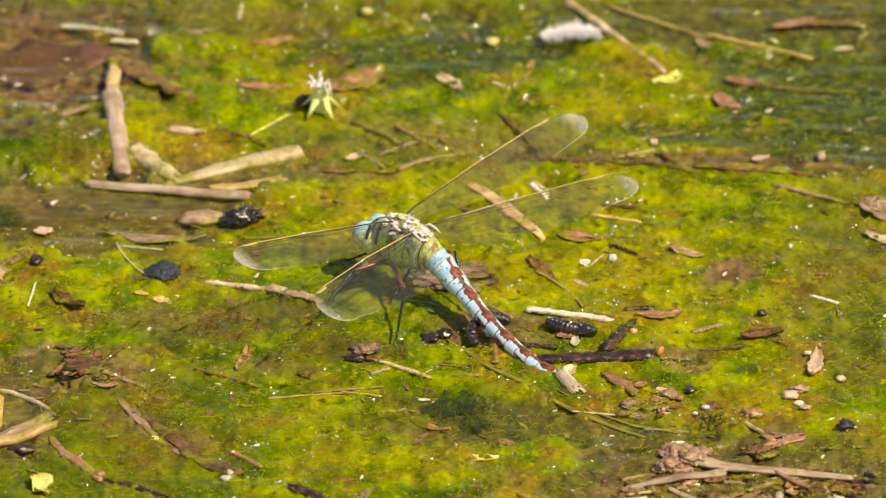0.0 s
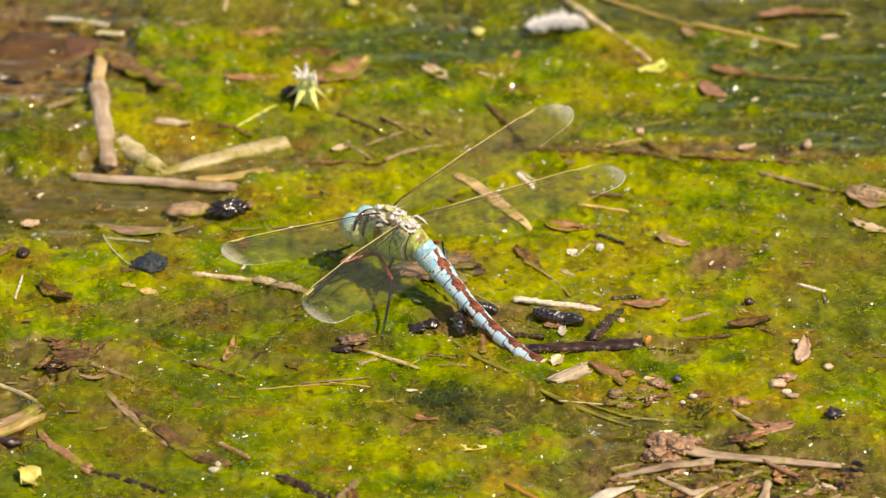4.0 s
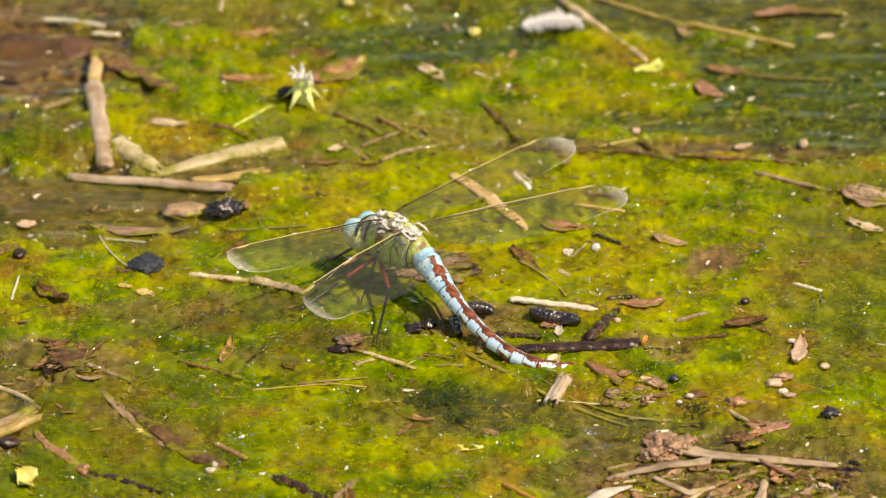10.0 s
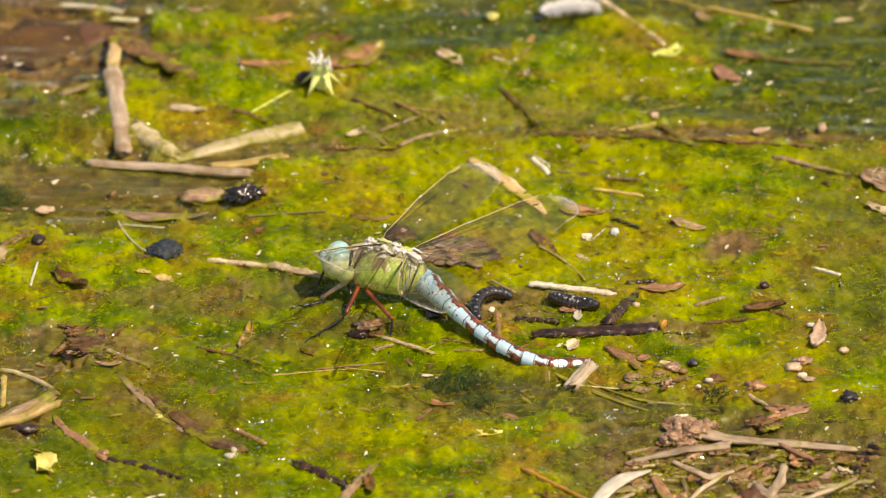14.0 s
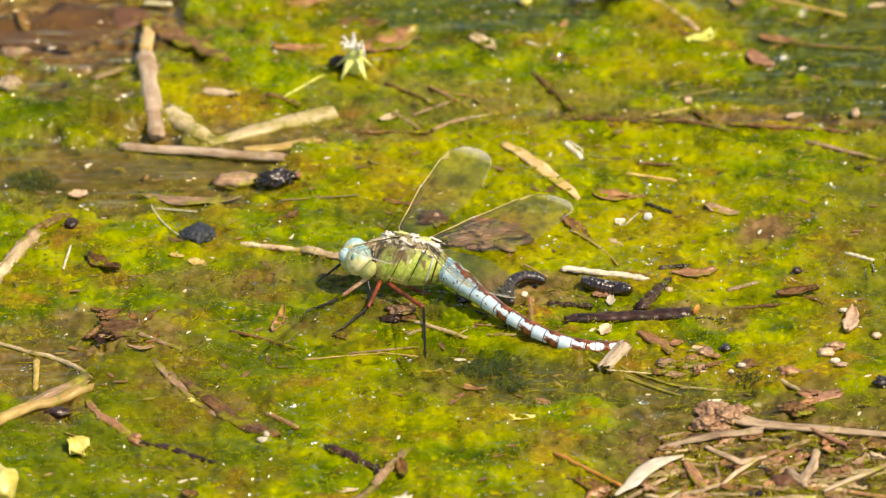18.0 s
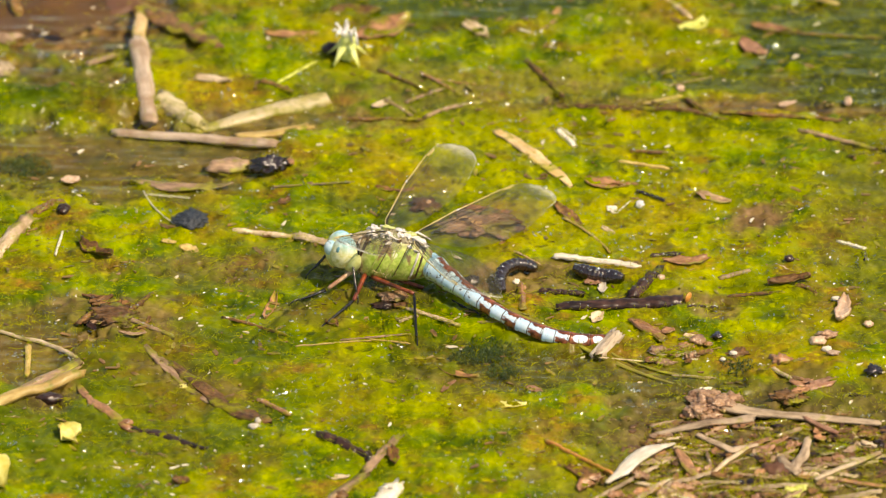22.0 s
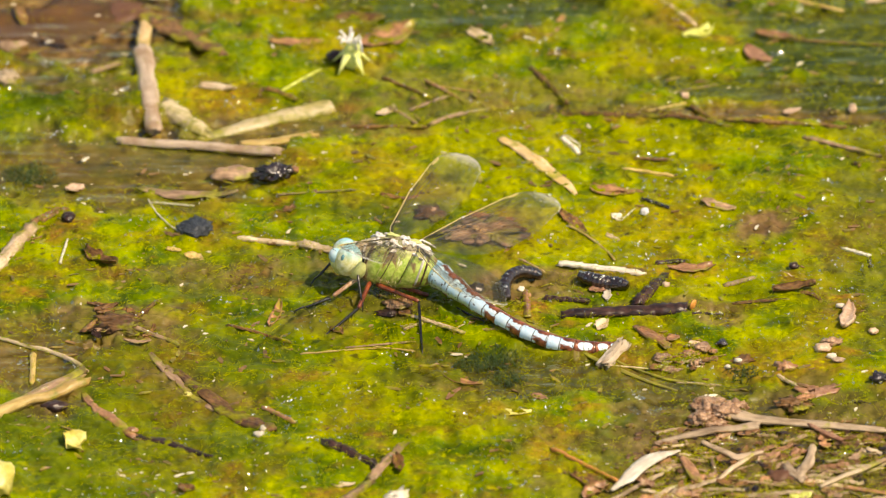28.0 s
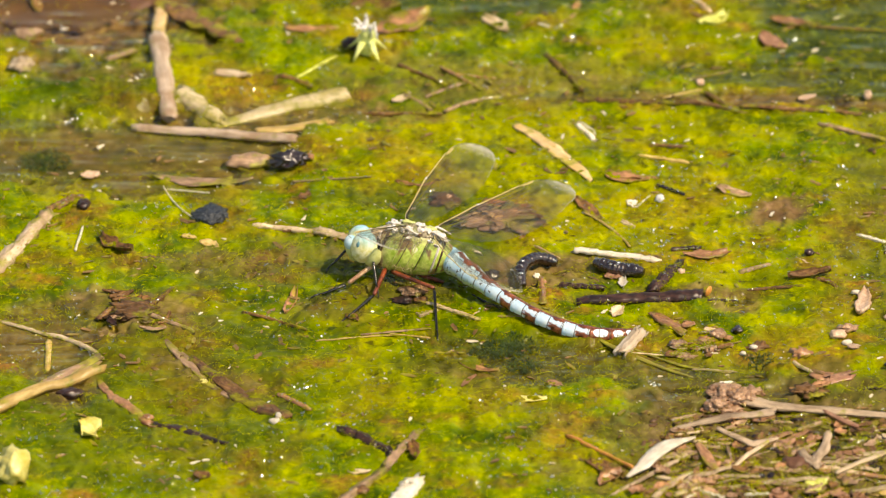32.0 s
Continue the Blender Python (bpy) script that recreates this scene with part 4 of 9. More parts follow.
def leg_bone(name, length, r0, r1, mat, root, spines, tail):
    bm = bmesh.new()
    tube(bm, [Vector((length * t, 0, 0)) for t in (0, 0.1, 0.35, 0.7, 0.93, 1)], [r0 * 0.8, r0 * 1.1, r0, (r0 + r1) / 2, r1 * 1.2, r1 * 0.8], 8)
    ob = part(name, bm, mat, root)
    rng = random.Random(int(length * 10))
    for i in range(spines):
        x, a = length * (0.15 + 0.75 * i / spines), rng.choice((0.6, -0.6, 2.6, -2.6))
        bm = bmesh.new()
        tube(bm, [Vector((x, 0, 0)), Vector((x + 1.0, 1.1 * math.sin(a), -1.1 * abs(math.cos(a))))], [0.08, 0.03], 4)
        part("spine", bm, JET, ob)
    if tail:
        bm = bmesh.new()
        tube(bm, [Vector((length * 0.97, 0, 0)), Vector((length + 1.2, 0, 0.35)), Vector((length + 2.6, 0, 0.1)), Vector((length + 3.2, 0, -0.25))], [0.22, 0.19, 0.16, 0.07], 6)
        part("foot", bm, JET, ob, "black hooked foot")
    return ob


def dragonfly():
    root = tagged(new("dragonfly"), "large blue and green dragonfly dipping its tail into the algae", "dragonfly")
    P = {}
    bm = bmesh.new()
    loft(bm, [[chest_point(x, 2 * math.pi * i / 28) * MM for i in range(28)] for x in [-10.5 + 19.7 * k / 22 for k in range(23)]])
    chest = part("thorax", bm, CHEST, root, "green flanks and a brownish hairy back")
    for s in (1, -1):
        for x0, x1, mat, r in ((4.4, 6.6, SUTURE, 0.5), (-1.4, 2.0, SUTURE, 0.16), (-5.2, -2.4, SUTURE, 0.14), (-7.6, -6.4, PLATE, 0.4), (0.2, 3.2, EYEGREEN, 0.22), (-3.4, -0.2, EYEGREEN, 0.22), (6.2, 7.8, PLATE, 0.4), (-8.6, -7.6, SUTURE, 0.3)):
            bm = bmesh.new()
            tube(bm, [chest_point(x0 + (x1 - x0) * t / 8, s * (0.5 + 1.9 * t / 8), 1.0) for t in range(9)], [r * (0.5 + 0.5 * math.sin(math.pi * (t + 0.6) / 9)) for t in range(9)], 6, 0.6)
            part("flank_stripe", bm, mat, chest)
    rng = random.Random(12)
    bm = bmesh.new()
    rings = []
    for i in range(25):
        x = 3.6 - 12.4 * i / 24
        wide = 0.78 - 0.25 * abs(2 * i / 24 - 0.9)
        row = [chest_point(x, wide * (2 * j / 12 - 1), 1.03 + 0.05 * math.sin(i * 1.7) * math.cos(j * 0.9)) for j in range(13)]
        rings.append([p * MM for p in row] + [(p - Vector((0, 0, 0.5))) * MM for p in reversed(row)])
    loft(bm, rings)
    part("back_plate", bm, SADDLE, chest, "pale ridged back between the wings")
    for side in (1, -1):
        for i in range(11):
            x, a = 4.4 - 1.28 * i + rng.uniform(-0.5, 0.5), side * (0.48 - 0.025 * i + rng.uniform(-0.16, 0.16))
            bm = bmesh.new()
            ball(bm, (0, 0, 0), (rng.uniform(0.5, 1.2), rng.uniform(0.5, 1.4), rng.uniform(0.25, 0.5)), 16, 12)
            crumple(bm, 0.55, 0.5, i + 20 * side)
            bmesh.ops.rotate(bm, verts=bm.verts, cent=(0, 0, 0), matrix=Euler((-a, rng.uniform(-0.2, 0.2), side * rng.uniform(-0.3, 1.2))).to_matrix())
            ob = part("hinge_plate", bm, PLATE, chest, "glossy white plate between the wings")
            ob.location = chest_point(x, a, 1.04) * MM
        for i in range(9):
            x, a = rng.uniform(-8.6, 4.6), side * rng.uniform(0.62, 0.95)
            bm = bmesh.new()
            ball(bm, (0, 0, 0), (rng.uniform(0.5, 1.3), rng.uniform(0.22, 0.5), rng.uniform(0.2, 0.35)), 12, 8)
            crumple(bm, 0.5, 0.4, i + 50 * side)
            bmesh.ops.rotate(bm, verts=bm.verts, cent=(0, 0, 0), matrix=Euler((-a, rng.uniform(-0.25, 0.25), rng.uniform(-0.7, 0.7))).to_matrix())
            ob = part("hinge_plate", bm, SUTURE if i % 3 == 0 else PLATE, chest)
            ob.location = chest_point(x, a, 1.02) * MM
    for i, (x, n) in enumerate(((3.4, 1.3), (0.6, 1.5), (-2.2, 1.2), (-4.8, 1.4), (-7.4, 1.2))):
        bm = bmesh.new()
        ball(bm, (0, 0, 0), (n, 0.8, 0.5), 16, 12)
        crumple(bm, 0.7, 0.6, i + 90)
        ob = part("ridge_plate", bm, FACE if i % 2 else PLATE, chest, "pale plate on the ridge of the back")
        ob.location = chest_point(x, 0.0, 1.05) * MM
    for name, mat, lo, hi, many in (("back_hair", FEATHER, 0.5, 1.2, 60), ("belly_hair", STRAW, 2.0, 3.1, 170)):
        bm = bmesh.new()
        for i in range(many):
            x, a = rng.uniform(-6, 8.6), rng.choice((-1, 1)) * rng.uniform(lo, hi)
            p = chest_point(x, a)
            q = chest_point(x, a, 1 + rng.uniform(0.08, 0.24)) + Vector((rng.uniform(-0.7, 0.7), 0, rng.uniform(-0.3, 0.3)))
            tube(bm, [p, q], [0.05, 0.025], 3)
        part(name, bm, mat, chest, "short pale hair")
    for s in (1, -1):
        for x in (0.5, -6.5):
            bm = bmesh.new()
            tube(bm, [Vector((x + 1.2, s * 1.6, 5.7)), Vector((x + 0.3, s * 2.7, 5.9)), Vector((x - 1.6, s * 2.9, 5.3)), Vector((x - 3.2, s * 2.6, 4.8))], [0.15, 0.4, 0.36, 0.12], 8, 0.7)
            part("wing_hinge", bm, PLATE, chest, "pale leathery wing hinge")
    bm = bmesh.new()
    ball(bm, (-0.8, 0, 0.1), (2.0, 3.2, 2.8))
    skull = part("skull", bm, SUTURE, root, "dark back of the head")
    for s in (1, -1):
        bm = bmesh.new()
        ball(bm, (0, 0, 0), (3.2, 3.1, 3.9), 24, 16)
        e = part("compound_eye", bm, EYES, skull, "big glossy eye, blue above and yellow-green below")
        e.matrix_basis = pose(0.8 * MM, s * 1.95 * MM, 0.3 * MM, s * -14, 0, s * 16)
        bm = bmesh.new()
        ball(bm, (2.0, s * 1.95, 1.1), (0.5, 0.5, 0.85), 12, 8)
        pupil = part("dark_spot", bm, PUPIL, skull, "dark spot in the eye")
        pupil.matrix_basis = pose(0.8 * MM, s * 1.95 * MM, 0.3 * MM)
        bm = bmesh.new()
        ball(bm, (-1.0, s * 3.0, 2.4), (0.6, 0.5, 0.9), 10, 8)
        part("brow_knob", bm, PLATE, skull, "white knob behind the eye")
        bm = bmesh.new()
        ball(bm, (-1.3, s * 2.3, -0.7), (2.4, 2.9, 3.3))
        part("cheek", bm, FACE, skull, "yellow rear edge of the eye")
    bm = bmesh.new()
    ball(bm, (2.7, 0, -1.0), (1.7, 2.2, 1.9)), ball(bm, (3.2, 0, 0.5), (1.0, 1.6, 1.0)), ball(bm, (2.0, 0, -2.6), (1.4, 1.8, 1.2))
    part("face", bm, FACE, skull, "yellow-green face")
    bm = bmesh.new()
    ball(bm, (3.5, 0, 0.5), (1.6, 2.1, 1.8))
    part("frons", bm, EYEBLUE, skull, "pale blue bulging forehead")
    bm = bmesh.new()
    tube(bm, [Vector((-1.9, 4.6 * math.sin(a), 0.1 + 3.8 * math.cos(a))) for a in (-1.35 + 2.7 * k / 14 for k in range(15))], [0.3 + 0.25 * math.sin(math.pi * k / 14) for k in range(15)], 7)
    part("head_band", bm, JET, skull, "black band behind the eyes")
    bm = bmesh.new()
    for s in (1, -1):
        tube(bm, [Vector((3.0, s * 0.6, 1.2)), Vector((4.3, s * 1.2, 2.2)), Vector((5.2, s * 1.5, 2.6))], [0.1, 0.06, 0.03], 4)
    part("antennae", bm, JET, skull, "two short bristle feelers")
    P["head"] = skull
    P["segments"] = [segment(k, root) for k in range(10)]
    bm = bmesh.new()
    for s in (1, -1):
        tube(bm, [Vector((0, s * 0.5, 0)), Vector((-1.5, s * 0.9, 0.1)), Vector((-3.0, s * 0.8, 0))], [0.3, 0.45, 0.12], 6, 0.5)
    P["tail"] = part("tail_appendages", bm, SUTURE, root, "two dark leaf-shaped claspers")
    P["wings"] = {(k, s): wing(k, s, root) for k in ("fore", "hind") for s in (1, -1)}
    P["legs"] = {}
    for i in range(3):
        for s in (1, -1):
            a = leg_bone("femur", FEMURS[i], 0.54, 0.42, FEMUR if i else FORELEG, root, 4, False)
            b = leg_bone("tibia", TIBIAS[i] - 3.2, 0.34, 0.25, JET, root, 7, True)
            P["legs"][i, s] = a, b
    return root, P


def along(p, q, up=(0, 0, 1)):
    """A pose at p with its x axis towards q and its z axis near up."""
    x = (Vector(q) - Vector(p)).normalized()
    y = Vector(up).cross(x).normalized()
    z = x.cross(y)
    m = Matrix((x, y, z)).transposed().to_4x4()
    m.translation = Vector(p)
    return m


def scaled(m):
    m = m.copy()
    m.translation = m.translation * MM
    return m


def wing_pose(kind, s, sweep, rise, twist=0.0):
    """A wing in the insect's space: degrees back from straight ahead, degrees up, degrees of twist."""
    a, e = radians(sweep) * s, radians(rise)
    way = Vector((math.cos(a) * math.cos(e), math.sin(a) * math.cos(e), math.sin(e)))
    x, y, z = WING_ROOT[kind]
    p = Vector((x, y * s, z))
    return scaled(along(p, p + way) @ pose(0, 0, 0, twist * s, 0, 0))


def spine_walk(points, lengths):
    """Joints at set distances along a smooth curve through control points."""
    a, b, c, d = points
    fine = [a * (1 - t) ** 3 + b * 3 * t * (1 - t) ** 2 + c * 3 * t * t * (1 - t) + d * t ** 3 for t in (i / 200 for i in range(201))]
    out, i, p = [fine[0]], 0, fine[0]
    for n in lengths:
        left = n
        while left > 0:
            if i + 1 < len(fine):
                step = (fine[i + 1] - p).length
                if step <= left:
                    left, p, i = left - step, fine[i + 1], i + 1
                    continue
                p = p + (fine[i + 1] - p) * (left / step)
            else:
                p = p + (fine[-1] - fine[-8]).normalized() * left
            left = 0
        out.append(p)
    return out


# postures: seconds; place of the thorax (mm), heading, pitch, roll (degrees); head turn, head nod;
# three control points of the abdomen after its root; wings as sweep, rise and twist; knees and feet
POSTURES = (
    (0, (-14.2, -19.4, 13.5), (135.8, -3.6, -1.1), (0, 10), ((1.6, -32.2, 6.0), (8.8, -49.3, 2.5), (21.1, -55.4, -1.0)), ((84.7, 12, -4), (94.6, 8.3), (104.3, 6.5, -14), (111.9, 0.5)),
     (((-25.4, -21.4, 6.4), (-32.4, -27.7, 1.6)), ((-22.5, -10.4, 5.7), (-30.7, -6.7, 0.1)), ((-25.9, -23.2, 8.1), (-33.6, -31.9, 1.9)), ((-11.2, -23.3, 12.1), (-17.3, -26.6, 1.1)), ((-13.9, -32.3, 8.6), (-16.2, -49.0, 1.4)), ((-2.4, -20.9, 12.3), (1.6, -32.6, 1.0)))),
    (2.2, (-14.2, -19.4, 13.5), (135.8, -3.6, -1.1), (0, 10), ((1.6, -32.2, 6.0), (8.8, -49.3, 2.5), (21.1, -55.4, -1.0)), ((84.7, 13, -4), (94.6, 8.3), (104.3, 6.5, -14), (111.9, 0.5)),
     (((-25.4, -21.4, 6.4), (-32.4, -27.7, 1.6)), ((-22.5, -10.4, 5.7), (-30.7, -6.7, 0.1)), ((-25.9, -23.2, 8.1), (-33.6, -31.9, 1.9)), ((-11.2, -23.3, 12.1), (-17.3, -26.6, 1.1)), ((-13.9, -32.3, 8.6), (-16.2, -49.0, 1.4)), ((-2.4, -20.9, 12.3), (1.6, -32.6, 1.0)))),
    (2.9, (-14.2, -19.4, 13.5), (135.8, -3.6, -1.1), (0, 10), ((1.6, -32.2, 6.0), (8.8, -49.3, 2.5), (21.1, -55.4, -1.0)), ((84.7, 12, -4), (94.6, 8.3), (104.3, 3.5, -14), (111.9, 0.5)),
     (((-25.4, -21.4, 6.4), (-32.4, -27.7, 1.6)), ((-22.5, -10.4, 5.7), (-30.7, -6.7, 0.1)), ((-25.9, -23.2, 8.1), (-33.6, -31.9, 1.9)), ((-11.2, -23.3, 12.1), (-17.3, -26.6, 1.1)), ((-13.9, -32.3, 8.6), (-16.2, -49.0, 1.4)), ((-2.4, -20.9, 12.3), (1.6, -32.6, 1.0)))),
    (3.4, (-14.2, -19.4, 13.5), (135.8, -3.6, -1.1), (0, 10), ((1.6, -32.2, 6.0), (8.8, -49.3, 2.5), (21.1, -55.4, -1.0)), ((84.7, 12, -4), (94.6, 8.3), (104.3, 3.5, -14), (111.9, 0.5)),
     (((-25.4, -21.4, 6.4), (-32.4, -27.7, 1.6)), ((-22.5, -10.4, 5.7), (-30.7, -6.7, 0.1)), ((-25.9, -23.2, 8.1), (-33.6, -31.9, 1.9)), ((-11.2, -23.3, 12.1), (-17.3, -26.6, 1.1)), ((-13.9, -32.3, 8.6), (-16.2, -49.0, 1.4)), ((-2.4, -20.9, 12.3), (1.6, -32.6, 1.0)))),
    (5.6, (-13.6, -22.0, 13.5), (135.3, -3.5, -1.0), (0, 10), ((2.7, -36.2, 6.0), (11.8, -52.8, 2.5), (23.0, -57.5, -1.0)), ((87.1, 7.4, -4), (92.9, 8.7), (105.1, 2.5, -14), (112.4, 1.8)),
     (((-26.3, -21.4, 8.5), (-31.9, -25.2, 2.0)), ((-21.8, -12.6, 5.9), (-29.5, -8.9, 0.7)), ((-24.0, -26.3, 7.8), (-34.2, -30.2, 1.3)), ((-17.2, -24.5, 13.7), (-18.8, -28.0, 1.3)), ((-12.8, -34.7, 8.9), (-16.7, -52.5, 1.7)), ((-1.8, -22.5, 13.0), (1.4, -33.5, 0.7)))),
    (7.8, (-13.6, -22.0, 13.5), (135.3, -3.5, -1.0), (0, 10), ((2.7, -36.2, 6.0), (11.8, -52.8, 2.5), (23.0, -57.5, -1.0)), ((87.1, 7.6, -4), (92.9, 8.7), (105.1, 2.5, -14), (112.4, 1.8)),
     (((-26.3, -21.4, 8.5), (-31.9, -25.2, 2.0)), ((-21.8, -12.6, 5.9), (-29.5, -8.9, 0.7)), ((-24.0, -26.3, 7.8), (-34.2, -30.2, 1.3)), ((-17.2, -24.5, 13.7), (-18.8, -28.0, 1.3)), ((-12.8, -34.7, 8.9), (-16.7, -52.5, 1.7)), ((-1.8, -22.5, 13.0), (1.4, -33.5, 0.7)))),
    (8.6, (-13.6, -22.0, 13.5), (135.3, -3.5, -1.0), (0, 10), ((2.7, -36.2, 6.0), (11.8, -52.8, 2.5), (23.0, -57.5, -1.0)), ((87.1, 8.5, -4), (92.9, 8.7), (105.1, 5.5, -14), (112.4, 1.8)),
     (((-26.3, -21.4, 8.5), (-31.9, -25.2, 2.0)), ((-21.8, -12.6, 5.9), (-29.5, -8.9, 0.7)), ((-24.0, -26.3, 7.8), (-34.2, -30.2, 1.3)), ((-17.2, -24.5, 13.7), (-18.8, -28.0, 1.3)), ((-12.8, -34.7, 8.9), (-16.7, -52.5, 1.7)), ((-1.8, -22.5, 13.0), (1.4, -33.5, 0.7)))),
    (9.0, (-12.9, -22.0, 13.0), (134.5, -2.6, -0.5), (0, 10), ((3.5, -42.1, 6.7), (12.2, -61.3, 3.7), (26.5, -57.4, 0.0)), ((87.7, 16, -4), (91.2, -0.2), (105.1, 10, -14), (110.6, -2.7)),
     (((-24.9, -24.0, 7.5), (-36.8, -35.8, 1.8)), ((-21.8, -13.1, 6.4), (-29.6, -13.0, 1.2)), ((-25.5, -26.6, 4.6), (-34.6, -35.7, 2.2)), ((-16.2, -25.5, 12.1), (-20.3, -32.2, 1.7)), ((-13.7, -34.8, 7.8), (-16.9, -52.1, 1.8)), ((-2.4, -27.5, 9.0), (2.2, -41.6, 1.1)))),
    (9.5, (-12.9, -22.0, 13.0), (134.5, -2.6, -0.5), (0, 10), ((3.5, -42.9, 5.0), (12.2, -62.1, 2.0), (26.5, -57.4, -0.3)), ((87.7, 15, -4), (91.2, -0.2), (105.1, 7.5, -14), (110.6, -2.7)),
     (((-24.9, -24.0, 7.5), (-36.8, -35.8, 1.8)), ((-21.8, -13.1, 6.4), (-29.6, -13.0, 1.2)), ((-25.5, -26.6, 4.6), (-34.6, -35.7, 2.2)), ((-16.2, -25.5, 12.1), (-20.3, -32.2, 1.7)), ((-13.7, -34.8, 7.8), (-16.9, -52.1, 1.8)), ((-2.4, -27.5, 9.0), (2.2, -41.6, 1.1)))),
    (9.9, (-12.9, -22.0, 13.0), (134.5, -2.6, -0.5), (0, 10), ((3.5, -42.9, 5.0), (12.2, -62.1, 2.0), (26.5, -57.4, -0.3)), ((87.7, 11, -4), (91.2, -0.2), (105.1, 6.5, -14), (110.6, -2.7)),
     (((-24.9, -24.0, 7.5), (-36.8, -35.8, 1.8)), ((-21.8, -13.1, 6.4), (-29.6, -13.0, 1.2)), ((-25.5, -26.6, 4.6), (-34.6, -35.7, 2.2)), ((-16.2, -25.5, 12.1), (-20.3, -32.2, 1.7)), ((-13.7, -34.8, 7.8), (-16.9, -52.1, 1.8)), ((-2.4, -27.5, 9.0), (2.2, -41.6, 1.1)))),
    (10.3, (-12.9, -22.0, 13.0), (134.5, -2.6, -0.5), (0, 10), ((3.5, -42.9, 5.0), (12.2, -62.1, 2.0), (26.5, -57.4, -0.3)), ((87.7, 11, -4), (91.2, -0.2), (105.1, 7, -14), (110.6, -2.7)),
     (((-24.9, -24.0, 7.5), (-36.8, -35.8, 1.8)), ((-21.8, -13.1, 6.4), (-29.6, -13.0, 1.2)), ((-25.5, -26.6, 4.6), (-34.6, -35.7, 2.2)), ((-16.2, -25.5, 12.1), (-20.3, -32.2, 1.7)), ((-13.7, -34.8, 7.8), (-16.9, -52.1, 1.8)), ((-2.4, -27.5, 9.0), (2.2, -41.6, 1.1)))),
    (10.5, (-12.9, -22.0, 13.0), (134.5, -2.6, -0.5), (0, 10), ((3.5, -42.1, 6.7), (12.2, -61.3, 3.7), (26.5, -57.4, 0.0)), ((87.7, 12, -4), (91.2, 1.1), (105.1, 7.5, -14), (110.6, -1.4)),
     (((-24.9, -24.0, 7.5), (-36.8, -35.8, 1.8)), ((-21.8, -13.1, 6.4), (-29.6, -13.0, 1.2)), ((-25.5, -26.6, 4.6), (-34.6, -35.7, 2.2)), ((-16.2, -25.5, 12.1), (-20.3, -32.2, 1.7)), ((-13.7, -34.8, 7.8), (-16.9, -52.1, 1.8)), ((-2.4, -27.5, 9.0), (2.2, -41.6, 1.1)))),
    (10.8, (-12.9, -22.0, 13.0), (134.5, -2.6, -0.5), (0, 10), ((3.5, -42.9, 5.0), (12.2, -62.1, 2.0), (26.5, -57.4, -0.3)), ((87.7, 11, -4), (91.2, -0.2), (105.1, 7, -14), (110.6, -2.7)),
     (((-24.9, -24.0, 7.5), (-36.8, -35.8, 1.8)), ((-21.8, -13.1, 6.4), (-29.6, -13.0, 1.2)), ((-25.5, -26.6, 4.6), (-34.6, -35.7, 2.2)), ((-16.2, -25.5, 12.1), (-20.3, -32.2, 1.7)), ((-13.7, -34.8, 7.8), (-16.9, -52.1, 1.8)), ((-2.4, -27.5, 9.0), (2.2, -41.6, 1.1)))),
    (11.1, (-12.9, -22.0, 13.0), (134.5, -2.6, -0.5), (0, 10), ((3.5, -42.9, 5.0), (12.2, -62.1, 2.0), (26.5, -57.4, -0.3)), ((87.7, 11, -4), (91.2, -0.2), (105.1, 7, -14), (110.6, -2.7)),
     (((-24.9, -24.0, 7.5), (-36.8, -35.8, 1.8)), ((-21.8, -13.1, 6.4), (-29.6, -13.0, 1.2)), ((-25.5, -26.6, 4.6), (-34.6, -35.7, 2.2)), ((-16.2, -25.5, 12.1), (-20.3, -32.2, 1.7)), ((-13.7, -34.8, 7.8), (-16.9, -52.1, 1.8)), ((-2.4, -27.5, 9.0), (2.2, -41.6, 1.1)))),
    (11.5, (-12.9, -22.0, 13.0), (134.5, -2.6, -0.5), (0, 10), ((3.5, -42.9, 5.0), (12.2, -62.1, 2.0), (26.5, -57.4, -0.3)), ((87.7, 16, -4), (91.2, -0.2), (105.1, 9, -14), (110.6, -2.7)),
     (((-24.9, -24.0, 7.5), (-36.8, -35.8, 1.8)), ((-21.8, -13.1, 6.4), (-29.6, -13.0, 1.2)), ((-25.5, -26.6, 4.6), (-34.6, -35.7, 2.2)), ((-16.2, -25.5, 12.1), (-20.3, -32.2, 1.7)), ((-13.7, -34.8, 7.8), (-16.9, -52.1, 1.8)), ((-2.4, -27.5, 9.0), (2.2, -41.6, 1.1)))),
    (11.8, (-12.9, -22.0, 13.0), (134.5, -2.6, -0.5), (0, 10), ((3.5, -42.9, 5.0), (12.2, -62.1, 2.0), (26.5, -57.4, -0.3)), ((87.7, 16, -4), (91.2, -0.2), (105.1, 9, -14), (110.6, -2.7)),
     (((-24.9, -24.0, 7.5), (-36.8, -35.8, 1.8)), ((-21.8, -13.1, 6.4), (-29.6, -13.0, 1.2)), ((-25.5, -26.6, 4.6), (-34.6, -35.7, 2.2)), ((-16.2, -25.5, 12.1), (-20.3, -32.2, 1.7)), ((-13.7, -34.8, 7.8), (-16.9, -52.1, 1.8)), ((-2.4, -27.5, 9.0), (2.2, -41.6, 1.1)))),
    (12.3, (-14.8, -25.9, 12.1), (150.8, 3.2, 30.3), (4, 6), ((1.9, -38.1, 5.0), (9.6, -58.6, 2.0), (26.4, -64.2, 0.0)), ((82.0, 2.8), (103.0, 14.8), (87.6, -9.8), (120.7, 7.5)),
